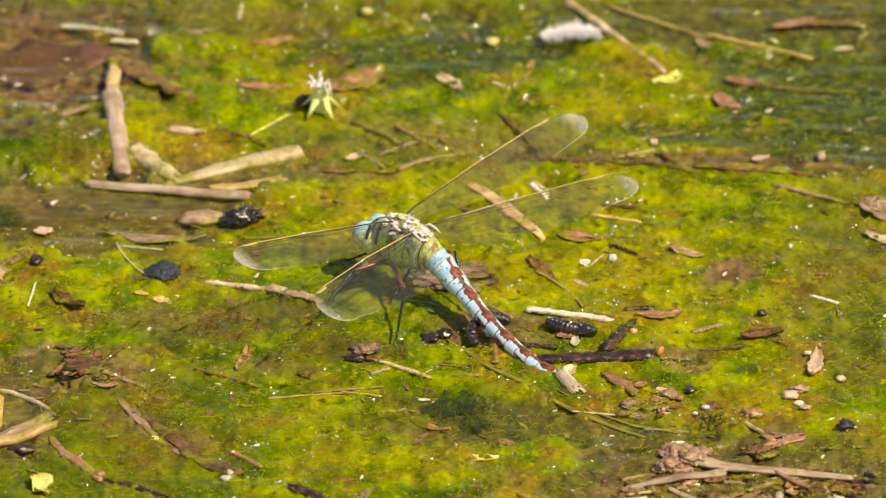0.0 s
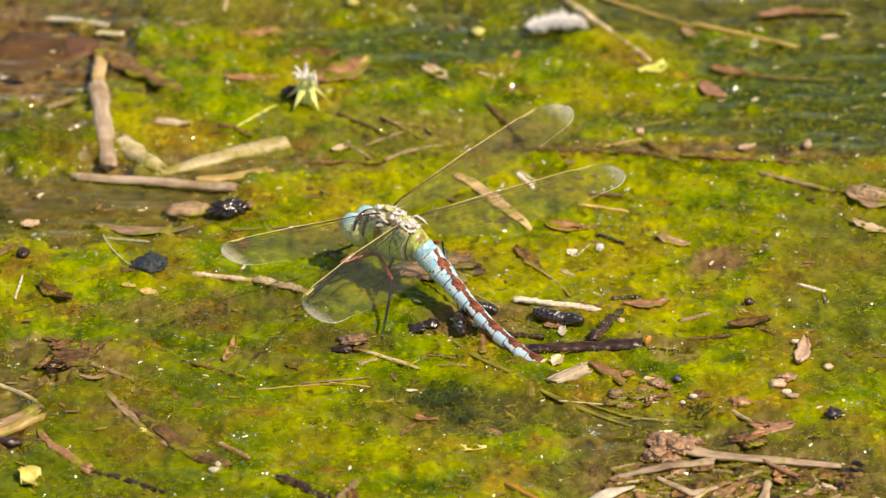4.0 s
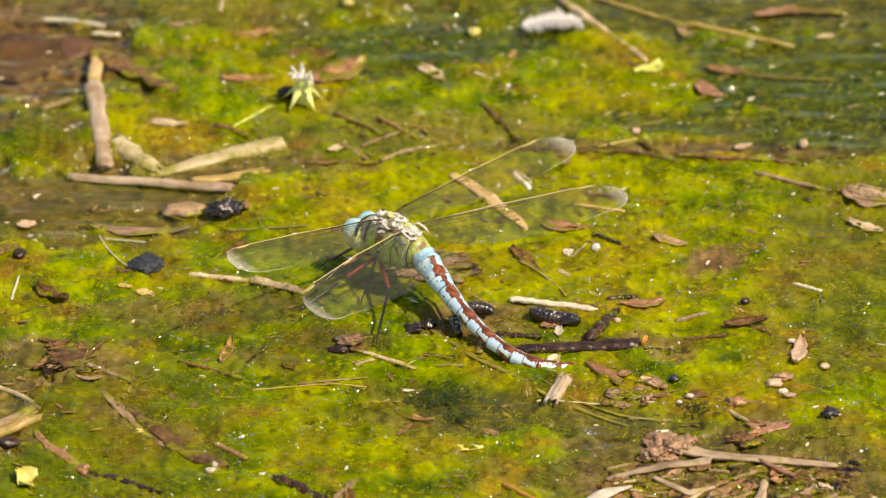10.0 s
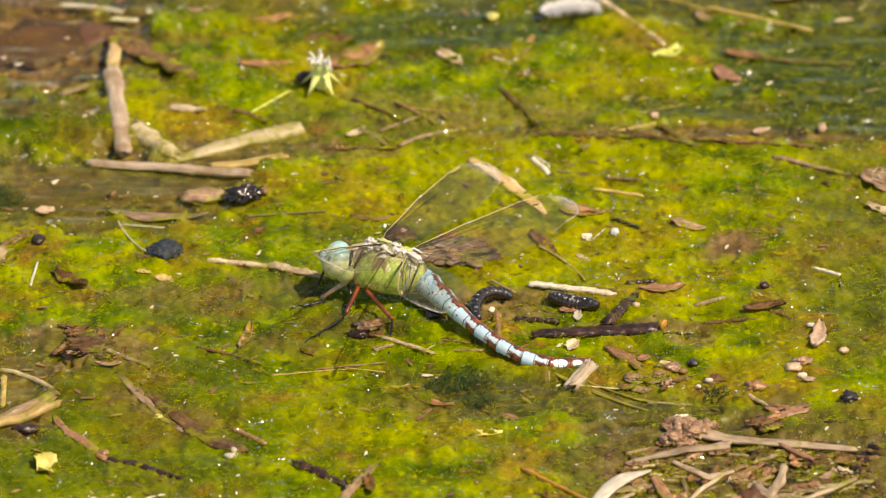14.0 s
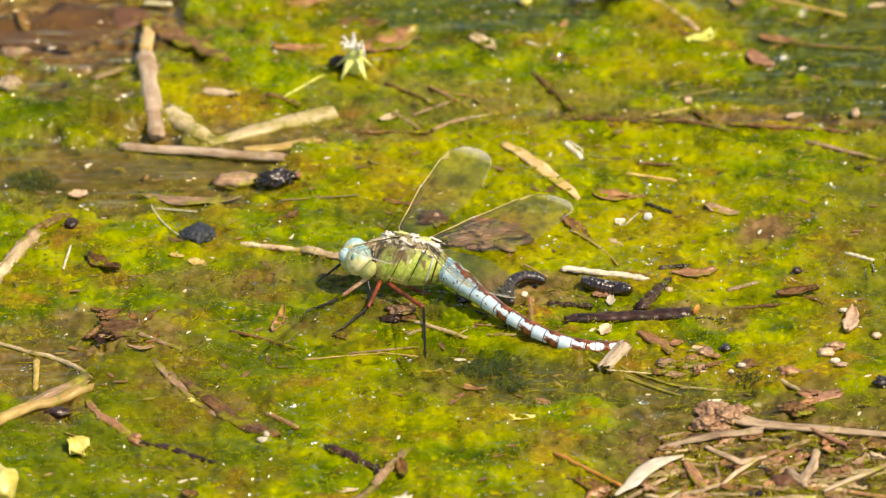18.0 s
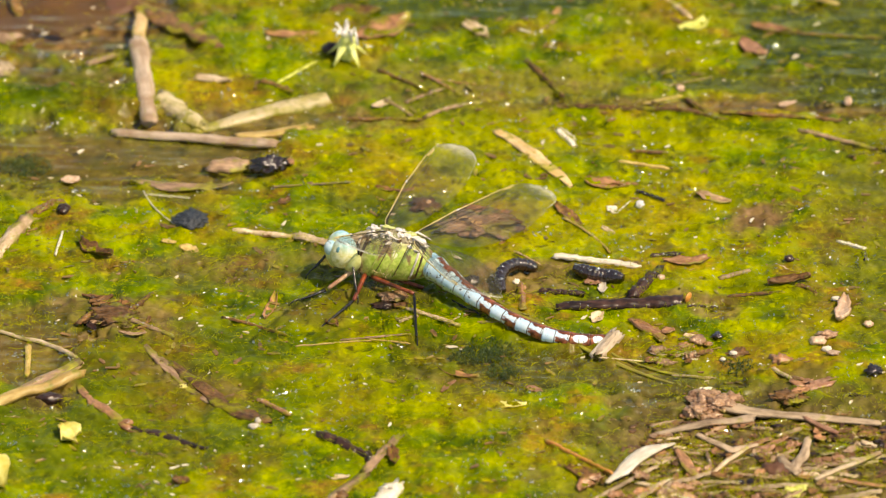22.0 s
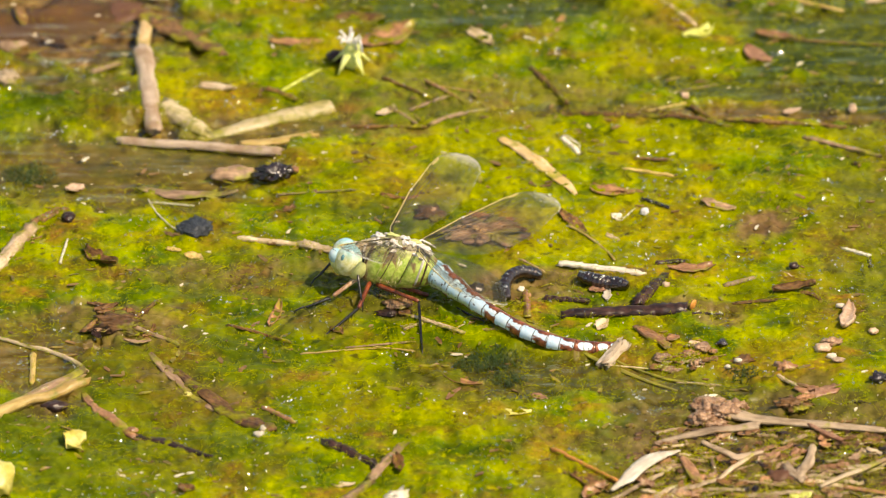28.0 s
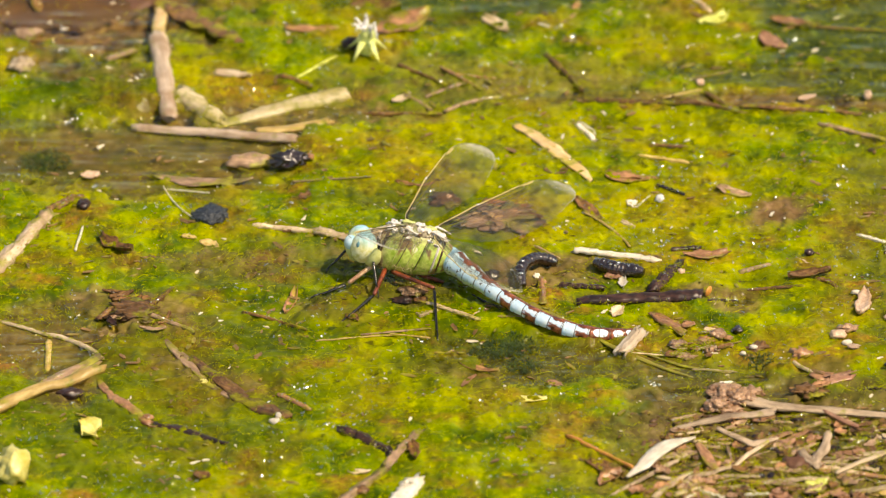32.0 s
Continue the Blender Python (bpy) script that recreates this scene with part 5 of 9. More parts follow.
     (((-26.2, -23.5, 4.1), (-31.4, -28.6, 1.0)), ((-21.5, -15.9, 7.0), (-21.6, -22.9, 0.7)), ((-23.4, -36.0, 8.3), (-34.6, -35.8, 2.1)), ((-11.5, -19.7, 4.1), (-16.3, -31.4, 1.1)), ((-10.4, -38.5, 8.3), (-16.3, -50.4, 1.4)), ((-4.8, -23.4, 7.7), (1.9, -37.1, 0.6)))),
    (12.5, (-13.8, -28.3, 11.6), (152.4, 3.8, 27.0), (4, 6), ((2.4, -42.2, 5.0), (11.4, -66.4, 2.0), (27.6, -63.6, 0.0)), ((77.8, 11.0), (100.4, 9.1), (82.9, -4.0), (117.9, 2.7)),
     (((-27.5, -32.3, 6.1), (-35.1, -36.5, 2.0)), ((-18.8, -18.2, 5.4), (-17.1, -26.4, 1.1)), ((-24.2, -37.5, 5.4), (-34.2, -47.4, 1.8)), ((-11.7, -20.1, 6.5), (-14.5, -31.6, 1.1)), ((-10.5, -41.6, 9.2), (-16.4, -51.4, 1.4)), ((-3.6, -25.9, 7.5), (3.7, -39.7, 1.4)))),
    (13, (-17.3, -33.1, 10.0), (157.6, 5.4, 20.4), (0, 0), ((0.2, -42.6, 4.5), (9.9, -65.1, 2.0), (25.6, -63.1, 0.0)), ((76.3, 10.5), (102.8, 11.0), (91.6, -0.3), (119.4, 1.2)),
     (((-29.0, -39.9, 6.8), (-36.4, -36.2, 1.7)), ((-26.4, -23.8, 7.3), (-27.8, -31.4, 1.9)), ((-25.4, -37.1, 0.6), (-33.5, -45.7, 2.1)), ((-22.6, -26.4, 11.1), (-17.4, -33.0, 1.2)), ((-17.3, -47.2, 5.0), (-21.1, -61.8, 1.9)), ((-10.9, -25.6, 9.2), (-1.7, -36.3, 0.1)))),
    (13.5, (-19.7, -33.7, 9.4), (162.7, 7.2, 17.8), (0, 0), ((-3.2, -41.5, 4.5), (9.0, -69.2, 2.0), (25.2, -62.2, 0.0)), ((75.2, 10.2), (103.4, 10.7), (90.3, 4.3), (120.1, 10.6)),
     (((-29.8, -41.9, 7.9), (-38.3, -41.4, 2.1)), ((-31.6, -26.9, 6.7), (-31.2, -35.0, 1.9)), ((-29.8, -45.5, 3.2), (-37.9, -55.6, 1.7)), ((-25.6, -26.3, 9.9), (-20.8, -35.0, 1.5)), ((-15.2, -46.2, 5.0), (-21.3, -61.4, 2.1)), ((-12.3, -26.5, 7.8), (-2.5, -37.8, 0.1)))),
    (14.2, (-20.0, -35.5, 9.2), (171.7, 12.2, 13.6), (10, 0), ((-1.2, -48.3, 5.0), (10.3, -70.9, 1.8), (25.9, -63.9, 0.3)), ((75.0, 8.0), (104.2, 9.3), (95, 4.0), (122.1, 9.6)),
     (((-33.8, -36.2, 0.6), (-40.6, -40.9, 2.3)), ((-32.0, -28.8, 7.5), (-37.1, -33.2, 1.0)), ((-28.1, -46.6, 2.6), (-37.1, -56.0, 1.9)), ((-30.1, -32.5, 9.8), (-26.6, -41.6, 1.2)), ((-17.7, -48.9, 3.2), (-17.4, -65.5, 0.2)), ((-10.2, -32.5, 5.9), (-4.4, -47.5, 1.0)))),
    (16.4, (-22.9, -39.2, 8.8), (176.1, 7.9, 13.4), (16, 0), ((-3.1, -49.3, 5.0), (11.7, -69.7, 1.5), (26.9, -63.0, 0.5)), ((76, 10.0), (101.1, 10.2), (103.0, 5.0), (118.8, 3.9)),
     (((-37.3, -44.9, 2.9), (-44.6, -50.8, 2.8)), ((-34.9, -33.3, 7.1), (-42.2, -36.4, 2.2)), ((-30.3, -49.6, 3.4), (-38.4, -59.2, 1.3)), ((-31.8, -37.4, 10.3), (-29.1, -46.8, 1.8)), ((-17.6, -51.4, 4.5), (-17.0, -67.3, 0.4)), ((-14.8, -41.1, 0.7), (-5.3, -47.8, 1.1)))),
    (17.7, (-22.9, -39.2, 8.8), (176.1, 7.9, 13.4), (16, 0), ((-3.1, -49.3, 5.0), (11.7, -69.7, 1.5), (26.9, -63.0, 0.5)), ((76, 10.0), (101.1, 10.2), (103.0, 5.0), (118.8, 3.9)),
     (((-37.3, -44.9, 2.9), (-44.6, -50.8, 2.8)), ((-34.9, -33.3, 7.1), (-42.2, -36.4, 2.2)), ((-30.3, -49.6, 3.4), (-38.4, -59.2, 1.3)), ((-31.8, -37.4, 10.3), (-29.1, -46.8, 1.8)), ((-17.6, -51.4, 4.5), (-17.0, -67.3, 0.4)), ((-14.8, -41.1, 0.7), (-5.3, -47.8, 1.1)))),
    (18.0, (-22.9, -39.2, 9.6), (176.1, 7.9, 13.4), (16, 0), ((-3.1, -49.3, 5.0), (11.7, -69.7, 1.5), (26.9, -63.0, 0.5)), ((76, 10.0), (101.1, 8.2), (103.0, 5.0), (118.8, 1.4)),
     (((-37.3, -44.9, 2.9), (-44.6, -50.8, 2.8)), ((-34.9, -33.3, 7.1), (-42.2, -36.4, 2.2)), ((-30.3, -49.6, 3.4), (-38.4, -59.2, 1.3)), ((-31.8, -37.4, 10.3), (-29.1, -46.8, 1.8)), ((-17.6, -51.4, 4.5), (-17.0, -67.3, 0.4)), ((-14.8, -41.1, 0.7), (-5.3, -47.8, 1.1)))),
    (18.6, (-22.9, -39.2, 9.4), (176.1, 7.9, 13.4), (16, 0), ((-3.1, -49.3, 5.0), (11.7, -69.7, 1.5), (26.9, -63.0, 0.5)), ((76, 10.0), (101.1, 8.2), (103.0, 5.0), (118.8, 1.4)),
     (((-37.3, -44.9, 2.9), (-44.6, -50.8, 2.8)), ((-34.9, -33.3, 7.1), (-42.2, -36.4, 2.2)), ((-30.3, -49.6, 3.4), (-38.4, -59.2, 1.3)), ((-31.8, -37.4, 10.3), (-29.1, -46.8, 1.8)), ((-17.6, -51.4, 4.5), (-17.0, -67.3, 0.4)), ((-14.8, -41.1, 0.7), (-5.3, -47.8, 1.1)))),
    (19.1, (-22.9, -39.2, 8.8), (176.1, 7.9, 13.4), (16, 0), ((-3.1, -49.3, 5.0), (11.7, -69.7, 1.5), (26.9, -63.0, 0.5)), ((76, 10.0), (101.1, 9.2), (103.0, 5.0), (118.8, 2.9)),
     (((-37.3, -44.9, 2.9), (-44.6, -50.8, 2.8)), ((-34.9, -33.3, 7.1), (-42.2, -36.4, 2.2)), ((-30.3, -49.6, 3.4), (-38.4, -59.2, 1.3)), ((-31.8, -37.4, 10.3), (-29.1, -46.8, 1.8)), ((-17.6, -51.4, 4.5), (-17.0, -67.3, 0.4)), ((-14.8, -41.1, 0.7), (-5.3, -47.8, 1.1)))),
    (19.6, (-24.5, -41.1, 8.8), (176.0, 9.8, 13.0), (16, 0), ((-4.7, -53.3, 5.0), (10.7, -72.0, 1.5), (26.5, -65.3, 0.5)), ((75, 11.0), (100.9, 5.7), (103.0, 5.0), (117.8, 2.8)),
     (((-38.2, -48.1, 3.5), (-48.4, -52.8, 1.8)), ((-36.8, -35.5, 7.3), (-43.1, -39.9, 1.9)), ((-31.7, -51.7, 3.0), (-40.0, -62.1, 0.8)), ((-32.4, -42.5, 10.8), (-30.7, -51.7, 1.8)), ((-17.9, -51.9, 4.9), (-17.0, -67.9, 0.1)), ((-13.9, -43.4, 0.7), (-8.6, -49.3, 1.1)))),
    (20.0, (-24.5, -41.1, 8.8), (176.0, 9.8, 13.0), (16, 0), ((-4.7, -53.3, 5.0), (10.7, -72.0, 1.5), (26.5, -65.3, 0.5)), ((75, 11.0), (100.9, 7.2), (103.0, 5.0), (117.8, 3.3)),
     (((-38.2, -48.1, 3.5), (-48.4, -52.8, 1.8)), ((-36.8, -35.5, 7.3), (-43.1, -39.9, 1.9)), ((-31.7, -51.7, 3.0), (-40.0, -62.1, 0.8)), ((-32.4, -42.5, 10.8), (-30.7, -51.7, 1.8)), ((-17.9, -51.9, 4.9), (-17.0, -67.9, 0.1)), ((-13.9, -43.4, 0.7), (-8.6, -49.3, 1.1)))),
    (28.2, (-24.5, -41.1, 8.8), (176.0, 9.8, 13.0), (16, 0), ((-4.7, -53.3, 5.0), (10.7, -72.0, 1.5), (26.5, -65.3, 0.5)), ((75, 11.0), (100.9, 6.7), (103.0, 5.0), (117.8, 3.1)),
     (((-38.2, -48.1, 3.5), (-48.4, -52.8, 1.8)), ((-36.8, -35.5, 7.3), (-43.1, -39.9, 1.9)), ((-31.7, -51.7, 3.0), (-40.0, -62.1, 0.8)), ((-32.4, -42.5, 10.8), (-30.7, -51.7, 1.8)), ((-17.9, -51.9, 4.9), (-17.0, -67.9, 0.1)), ((-13.9, -43.4, 0.7), (-8.6, -49.3, 1.1)))),
    (28.6, (-24.5, -41.1, 8.8), (176.0, 9.8, 13.0), (16, 0), ((-4.7, -53.3, 5.0), (10.7, -72.0, 1.5), (26.5, -65.3, 0.5)), ((75, 11.0), (100.9, 5.7), (103.0, 5.0), (117.8, 2.8)),
     (((-38.2, -48.1, 3.5), (-48.4, -52.8, 1.8)), ((-36.8, -35.5, 7.3), (-43.1, -39.9, 1.9)), ((-31.7, -51.7, 3.0), (-40.0, -62.1, 0.8)), ((-32.4, -42.5, 10.8), (-30.7, -51.7, 1.8)), ((-17.9, -51.9, 4.9), (-17.0, -67.9, 0.1)), ((-13.9, -43.4, 0.7), (-8.6, -49.3, 1.1)))),
    (32, (-24.5, -41.1, 8.8), (176.0, 9.8, 13.0), (16, 0), ((-4.7, -53.3, 5.0), (10.7, -72.0, 1.5), (26.5, -65.3, 0.5)), ((75, 11.0), (100.9, 5.7), (103.0, 5.0), (117.8, 2.8)),
     (((-38.2, -48.1, 3.5), (-48.4, -52.8, 1.8)), ((-36.8, -35.5, 7.3), (-43.1, -39.9, 1.9)), ((-31.7, -51.7, 3.0), (-40.0, -62.1, 0.8)), ((-32.4, -42.5, 10.8), (-30.7, -51.7, 1.8)), ((-17.9, -51.9, 4.9), (-17.0, -67.9, 0.1)), ((-13.9, -43.4, 0.7), (-8.6, -49.3, 1.1)))),
)


def motions():
    root, P = FLY
    rows, rest_rows = [], {}

    def key(ob, t, m):
        rest_rows.setdefault(ob, []).append((t, m))
    for t, place, turn, hd, tail, wings, feet in POSTURES:
        x, y, z = place
        heading, pitch, roll = turn
        m = Matrix.Translation((x, y, z)) @ Euler((0, 0, radians(heading))).to_matrix().to_4x4() @ Euler((radians(roll), radians(-pitch), 0)).to_matrix().to_4x4()
        inv = m.inverted()
        rows.append((t, scaled(m)))
        key(P["head"], t, pose(9.3 * MM, 0, -0.9 * MM, 0, hd[1], hd[0]))
        ctrl = [Vector((-10.0, 0, -0.2))] + [inv @ Vector(p) for p in tail]
        joints = spine_walk(ctrl, SEG_LEN)
        for k, ob in enumerate(P["segments"]):
            key(ob, t, scaled(along(joints[k], joints[k] * 2 - joints[k + 1])))
        key(P["tail"], t, scaled(along(joints[10], joints[9])))
        for i, kind in enumerate(("fore", "hind")):
            for j, s in enumerate((1, -1)):
                key(P["wings"][kind, s], t, wing_pose(kind, s, *wings[2 * i + j]))
        for i in range(3):
            for j, s in enumerate((1, -1)):
                hx, hy, hz = HIPS[i]
                hip = Vector((hx, hy * s, hz))
                kn, ft = (inv @ Vector(p) for p in feet[2 * i + j])
                key(P["legs"][i, s][0], t, scaled(along(hip, kn)))
                key(P["legs"][i, s][1], t, scaled(along(kn, ft)))
    walk(root, rows)
    for ob, r in rest_rows.items():
        walk(ob, r)
    for ob, r in DRIFT:
        walk(ob, r)


FLY = dragonfly()
DRIFT = []


# ================= litter on the mat =================
stick('straw', (-97.7, 108.7), (-83.8, 104.3), 1.72, WHITE, 'bleached piece of straw at the water', 'straw')
stick('straw', (-85.5, 101.2), (-79.5, 100.7), 1.32, WHITE, 'short white piece of straw', 'straw')
flake('sunken_leaf', (-104.8, 91.0), 40.3, 24.5, 8, SUNK, 'large reddish-brown leaf sunken in the water', 'leaf', curl=0.01, lift=-3.5, thick=0.1)
stick('twig', (-96.4, 61.0), (-89.9, 68.9), 1.85, TAN, 'short soaked brown twig', 'twig')
flake('leaf_scrap', (-66.5, 54.1), 9.2, 3.2, -14, STRAW, 'pale dry leaf scrap on the algae', 'leaf')
stick('twig', (-54.8, 53.4), (-47.7, 49.3), 1.19, BROWN, 'thin brown twig on the algae', 'twig')
stick('grass_straw', (-51.0, 52.2), (-42.1, 62.8), 0.79, LIME, 'thin pale green blade of grass', 'grass')
lump('bark_clot', (-38.2, 67.8), (4.8, 4.4, 3.0), DARK, 'dark wet clot of bark beside the flower', 'bark')
flake('sunken_leaf', (-32.7, 89.7), 11.8, 6.9, 10, BROWN, 'sunken dark brown leaf', 'leaf', lift=-0.5)
stick('twig', (-26.9, 59.2), (-15.5, 48.9), 1.19, BROWN, 'thin dark brown twig on the mat', 'twig')
stick('twig', (-20.4, 44.7), (-10.1, 51.7), 1.19, TAN, 'thin tan twig on the mat', 'twig')
stick('twig', (-17.2, 58.0), (-7.4, 47.7), 1.19, RUST, 'reddish-brown twig on the mat', 'twig')
stick('twig', (-25.4, 45.4), (-19.4, 38.1), 1.19, TAN, 'thin tan twig on the mat', 'twig')
flake('curled_leaf', (-26.0, 43.6), 6.7, 2.5, 53, STRAW, 'small curled straw-coloured leaf', 'leaf')
stick('twig', (-13.8, 54.9), (-4.0, 53.4), 0.79, RUST, 'thin rusty twig on the wet algae', 'twig')
stick('twig', (-15.7, 37.0), (-2.6, 44.6), 1.19, TAN, 'bent tan twig on the wet algae', 'twig', bend=0.08)
stick('twig', (-35.0, 37.0), (-17.0, 36.6), 1.06, BROWN, 'long thin brown twig in the hollow', 'twig')
stick('twig', (8.4, 64.3), (16.5, 48.4), 1.58, BROWN, 'slanting brown twig on the wet algae', 'twig')
stick('branch', (17.1, 42.3), (43.2, 41.4), 1.45, BROWN, 'long wet brown branch lying in the hollow', 'branch', bend=-0.02)
stick('branch', (38.5, 44.2), (54.5, 35.6), 1.58, BROWN, 'wet brown side branch', 'branch')
stick('twig', (46.0, 47.8), (53.1, 36.2), 1.19, BROWN, 'crossing brown twig on the wet algae', 'twig')
stick('grass_straw', (35.9, 45.4), (44.9, 49.2), 0.66, GOLD, 'thin golden grass stem', 'grass')
stick('grass_straw', (42.7, 54.4), (52.4, 58.3), 0.66, TAN, 'thin tan grass stem', 'grass')
stick('branch', (54.5, 38.1), (81.8, 34.5), 1.19, BROWN, 'long thin brown branch in the water', 'branch')
stick('reed', (24.3, 121.8), (47.5, 85.1), 1.98, STRAW, 'long pale reed stem lying in the water', 'stem')
stick('grass_straw', (34.6, 119.8), (59.0, 104.0), 1.19, GOLD, 'long golden grass stem in the water', 'grass')
stick('grass_straw', (58.5, 104.6), (83.1, 93.5), 1.19, GOLD, 'long golden grass stem in the water', 'grass')
flake('leaf_scrap', (57.6, 100.8), 5.9, 2.7, -36, TAN, 'small tan leaf scrap', 'leaf')
lump('fallen_petal', (6.4, 101.0), (3.2, 2.9, 1.9), YELLOW, 'small yellow petal floating', 'petal')
lump('fallen_petal', (-24.2, 113.6), (2.9, 2.9, 1.9), YELLOW, 'small yellow petal floating', 'petal')
flake('fallen_petal', (48.8, 81.0), 8.6, 4.4, 44, LIME, 'pale lime-yellow petal floating on the water', 'petal', curl=0.5)
flake('red_leaf', (62.2, 71.8), 8.4, 4.5, -41, PINK, 'small faded red leaf floating', 'leaf')
stick('twig', (69.5, 80.1), (93.1, 77.5), 0.92, BROWN, 'thin brown twig under the water', 'twig')
flake('leaf_scrap', (66.8, 81.9), 10.4, 3.2, -25, RUST, 'rusty leaf scrap at the water', 'leaf')
flake('leaf_scrap', (79.4, 110.8), 11.4, 4.0, 24, PINK, 'pinkish brown leaf scrap', 'leaf')
stick('twig', (81.1, 111.7), (94.8, 111.2), 1.85, BROWN, 'dark brown twig in the water', 'twig')
flake('leaf_scrap', (91.3, 98.7), 4.5, 2.6, 22, STRAW, 'small straw-coloured leaf scrap', 'leaf')
lump('seed', (44.7, 51.8), (2.0, 2.2, 1.5), SEED, 'round pale seed on the algae', 'seed')
lump('seed', (84.4, 45.7), (2.0, 3.2, 2.1), SEED, 'pale greenish seed on the water', 'seed')
flake('leaf_scrap', (70.0, 45.2), 4.4, 2.2, 23, SEED, 'small pale leaf scrap on the water', 'leaf')
stick('reed', (73.0, 29.4), (89.7, 21.5), 1.58, TAN, 'flat tan reed stem on the mat', 'stem')
stick('twig', (84.0, 18.0), (88.4, 20.5), 1.19, DARK, 'short dark twig on the wet algae', 'twig')
def leaf_skeleton(at, turn):
    """A flat rotten leaf with a pale net of ribs standing on it."""
    ob = flake('leaf_skeleton', at, 16.0, 11.0, turn, TAN, 'brown rotten leaf with a pale net of ribs', 'leaf', curl=0.04, rag=0.12, lift=0.3)
    rng = random.Random(4)
    skin = [v.co / MM for v in ob.data.vertices]

    def top(x, y):
        return max(v.z for v in sorted(skin, key=lambda v: (v.x - x) ** 2 + (v.y - y) ** 2)[:6])
    ribs = [((-6.8, 0.0), (6.8, 0.3))]
    for k in range(7):
        x = -5.8 + 1.7 * k
        for side in (1, -1):
            ribs.append(((x, 0.0), (x + rng.uniform(1.0, 2.0), side * rng.uniform(2.8, 3.8))))
    for side in (1, -1):
        for y in (1.5, 3.0):
            ribs.append(((-4.6, side * y), (4.8, side * y * 1.05)))
    for (x0, y0), (x1, y1) in ribs:
        bm = bmesh.new()
        tube(bm, [Vector((x, y, top(x, y) + 0.06)) for x, y in ((x0 + (x1 - x0) * t / 4, y0 + (y1 - y0) * t / 4) for t in range(5))], [0.16, 0.15, 0.13, 0.12, 0.08], 5)
        part("rib", bm, STRAW, ob, "pale rib of the leaf")


leaf_skeleton((100.6, 18.6), -14)
flake('leaf_scrap', (97.5, 5.3), 8.8, 3.4, -26, STRAW, 'tan brown leaf scrap', 'leaf')
stick('root_fibre', (-81.4, 0.9), (-73.6, -14.2), 0.46, WHITE, 'thin pale root fibre', 'fibre', bend=-0.06)
stick('straw', (-80.4, 1.9), (-70.8, 0.3), 0.66, WHITE, 'thin white straw on the wet algae', 'straw')
flake('seed_husk', (-98.7, 8.0), 4.6, 3.6, 20, SEED, 'pale pinkish seed husk at the mud', 'seed')
stick('straw', (-60.2, -16.3), (-44.7, -20.5), 1.72, STRAW, 'pale straw lying on the algae', 'straw', taper=1.0, jag=False)
stick('straw', (-45.1, -20.1), (-33.5, -26.3), 2.11, STRAW, 'crusted end of a pale straw', 'straw', rough=0.3)
stick('straw', (-101.0, -28.8), (-99.6, -18.5), 0.66, WHITE, 'short upright white straw', 'straw')
flake('curled_leaf', (-92.0, -26.3), 11.2, 3.7, -45, BROWN, 'small dark curled leaf with a wet shine', 'leaf', curl=0.6)
lump('crumb', (-99.8, -9.3), (2.8, 2.7, 1.8), DARK, 'dark wet crumb on the wet algae', 'debris')
flake('seed_husk', (-75.0, -21.3), 3.3, 1.8, -14, GOLD, 'small yellowish seed husk', 'seed')
flake('seed_husk', (-70.0, -24.4), 4.9, 3.2, -23, GOLD, 'small yellowish seed husk', 'seed')
stick('twig', (-94.5, -58.2), (-86.4, -48.5), 1.58, BROWN, 'rotting brown twig in a clump', 'twig')
stick('twig', (-84.9, -56.5), (-77.9, -45.9), 1.72, BROWN, 'rotting brown twig in a clump', 'twig')
stick('twig', (-84.9, -55.4), (-73.0, -65.1), 1.72, TAN, 'wet reddish twig in a clump', 'twig')
lump('seed', (-52.7, -103.2), (1.3, 1.9, 1.3), WHITE, 'tiny white seed at the end of the bark', 'seed')
stick('twig', (-61.5, -57.2), (-47.2, -65.0), 0.92, BROWN, 'thin brown twig in the algae', 'twig')
stick('twig', (-52.4, -93.4), (-45.9, -99.7), 1.32, RUST, 'reddish twig end in the algae', 'twig')
flake('seed_husk', (-50.8, -52.5), 11.6, 2.2, 78, RUST, 'dark red drop-shaped seed husk', 'seed', curl=0.8)
flake('leaf_scrap', (-36.5, -59.5), 3.7, 2.7, -34, BROWN, 'small dark leaf scrap', 'leaf')
stick('straw', (-108.3, -90.2), (-93.7, -75.5), 1.32, STRAW, 'thin pale straw beside a golden stem', 'straw')
stick('straw', (-106.0, -64.3), (-93.4, -75.7), 1.45, STRAW, 'bent pale straw on the wet algae', 'straw', bend=0.08)
stick('straw', (-117.3, -58.4), (-105.4, -65.2), 1.19, STRAW, 'pale straw on the algae', 'straw')
stick('reed_stub', (-105.8, -67.0), (-105.6, -80.0), 1.58, GOLD, 'short yellow stem stub', 'stem')
lump('bark_clot', (-99.9, -91.5), (5.8, 3.8, 2.5), DARK, 'black wet clot under a golden stem', 'bark')
flake('yellow_leaf', (-94.7, -109.4), 5.6, 6.2, 39, YELLOW, 'crumpled yellow leaf on the algae', 'leaf', curl=0.6)
lump('yellow_crust', (-111.5, -128.3), (6.9, 11.1, 7.4), YELLOW, 'yellow bubbly crust on the algae', 'debris', rough=0.35)
lump('crumb', (-82.1, -102.6), (2.4, 1.9, 1.3), RUST, 'rusty crumb on the wet algae', 'debris')
flake('fallen_petal', (-70.1, -86.9), 1.9, 2.0, -21, YELLOW, 'tiny yellow petal on the wet algae', 'petal')
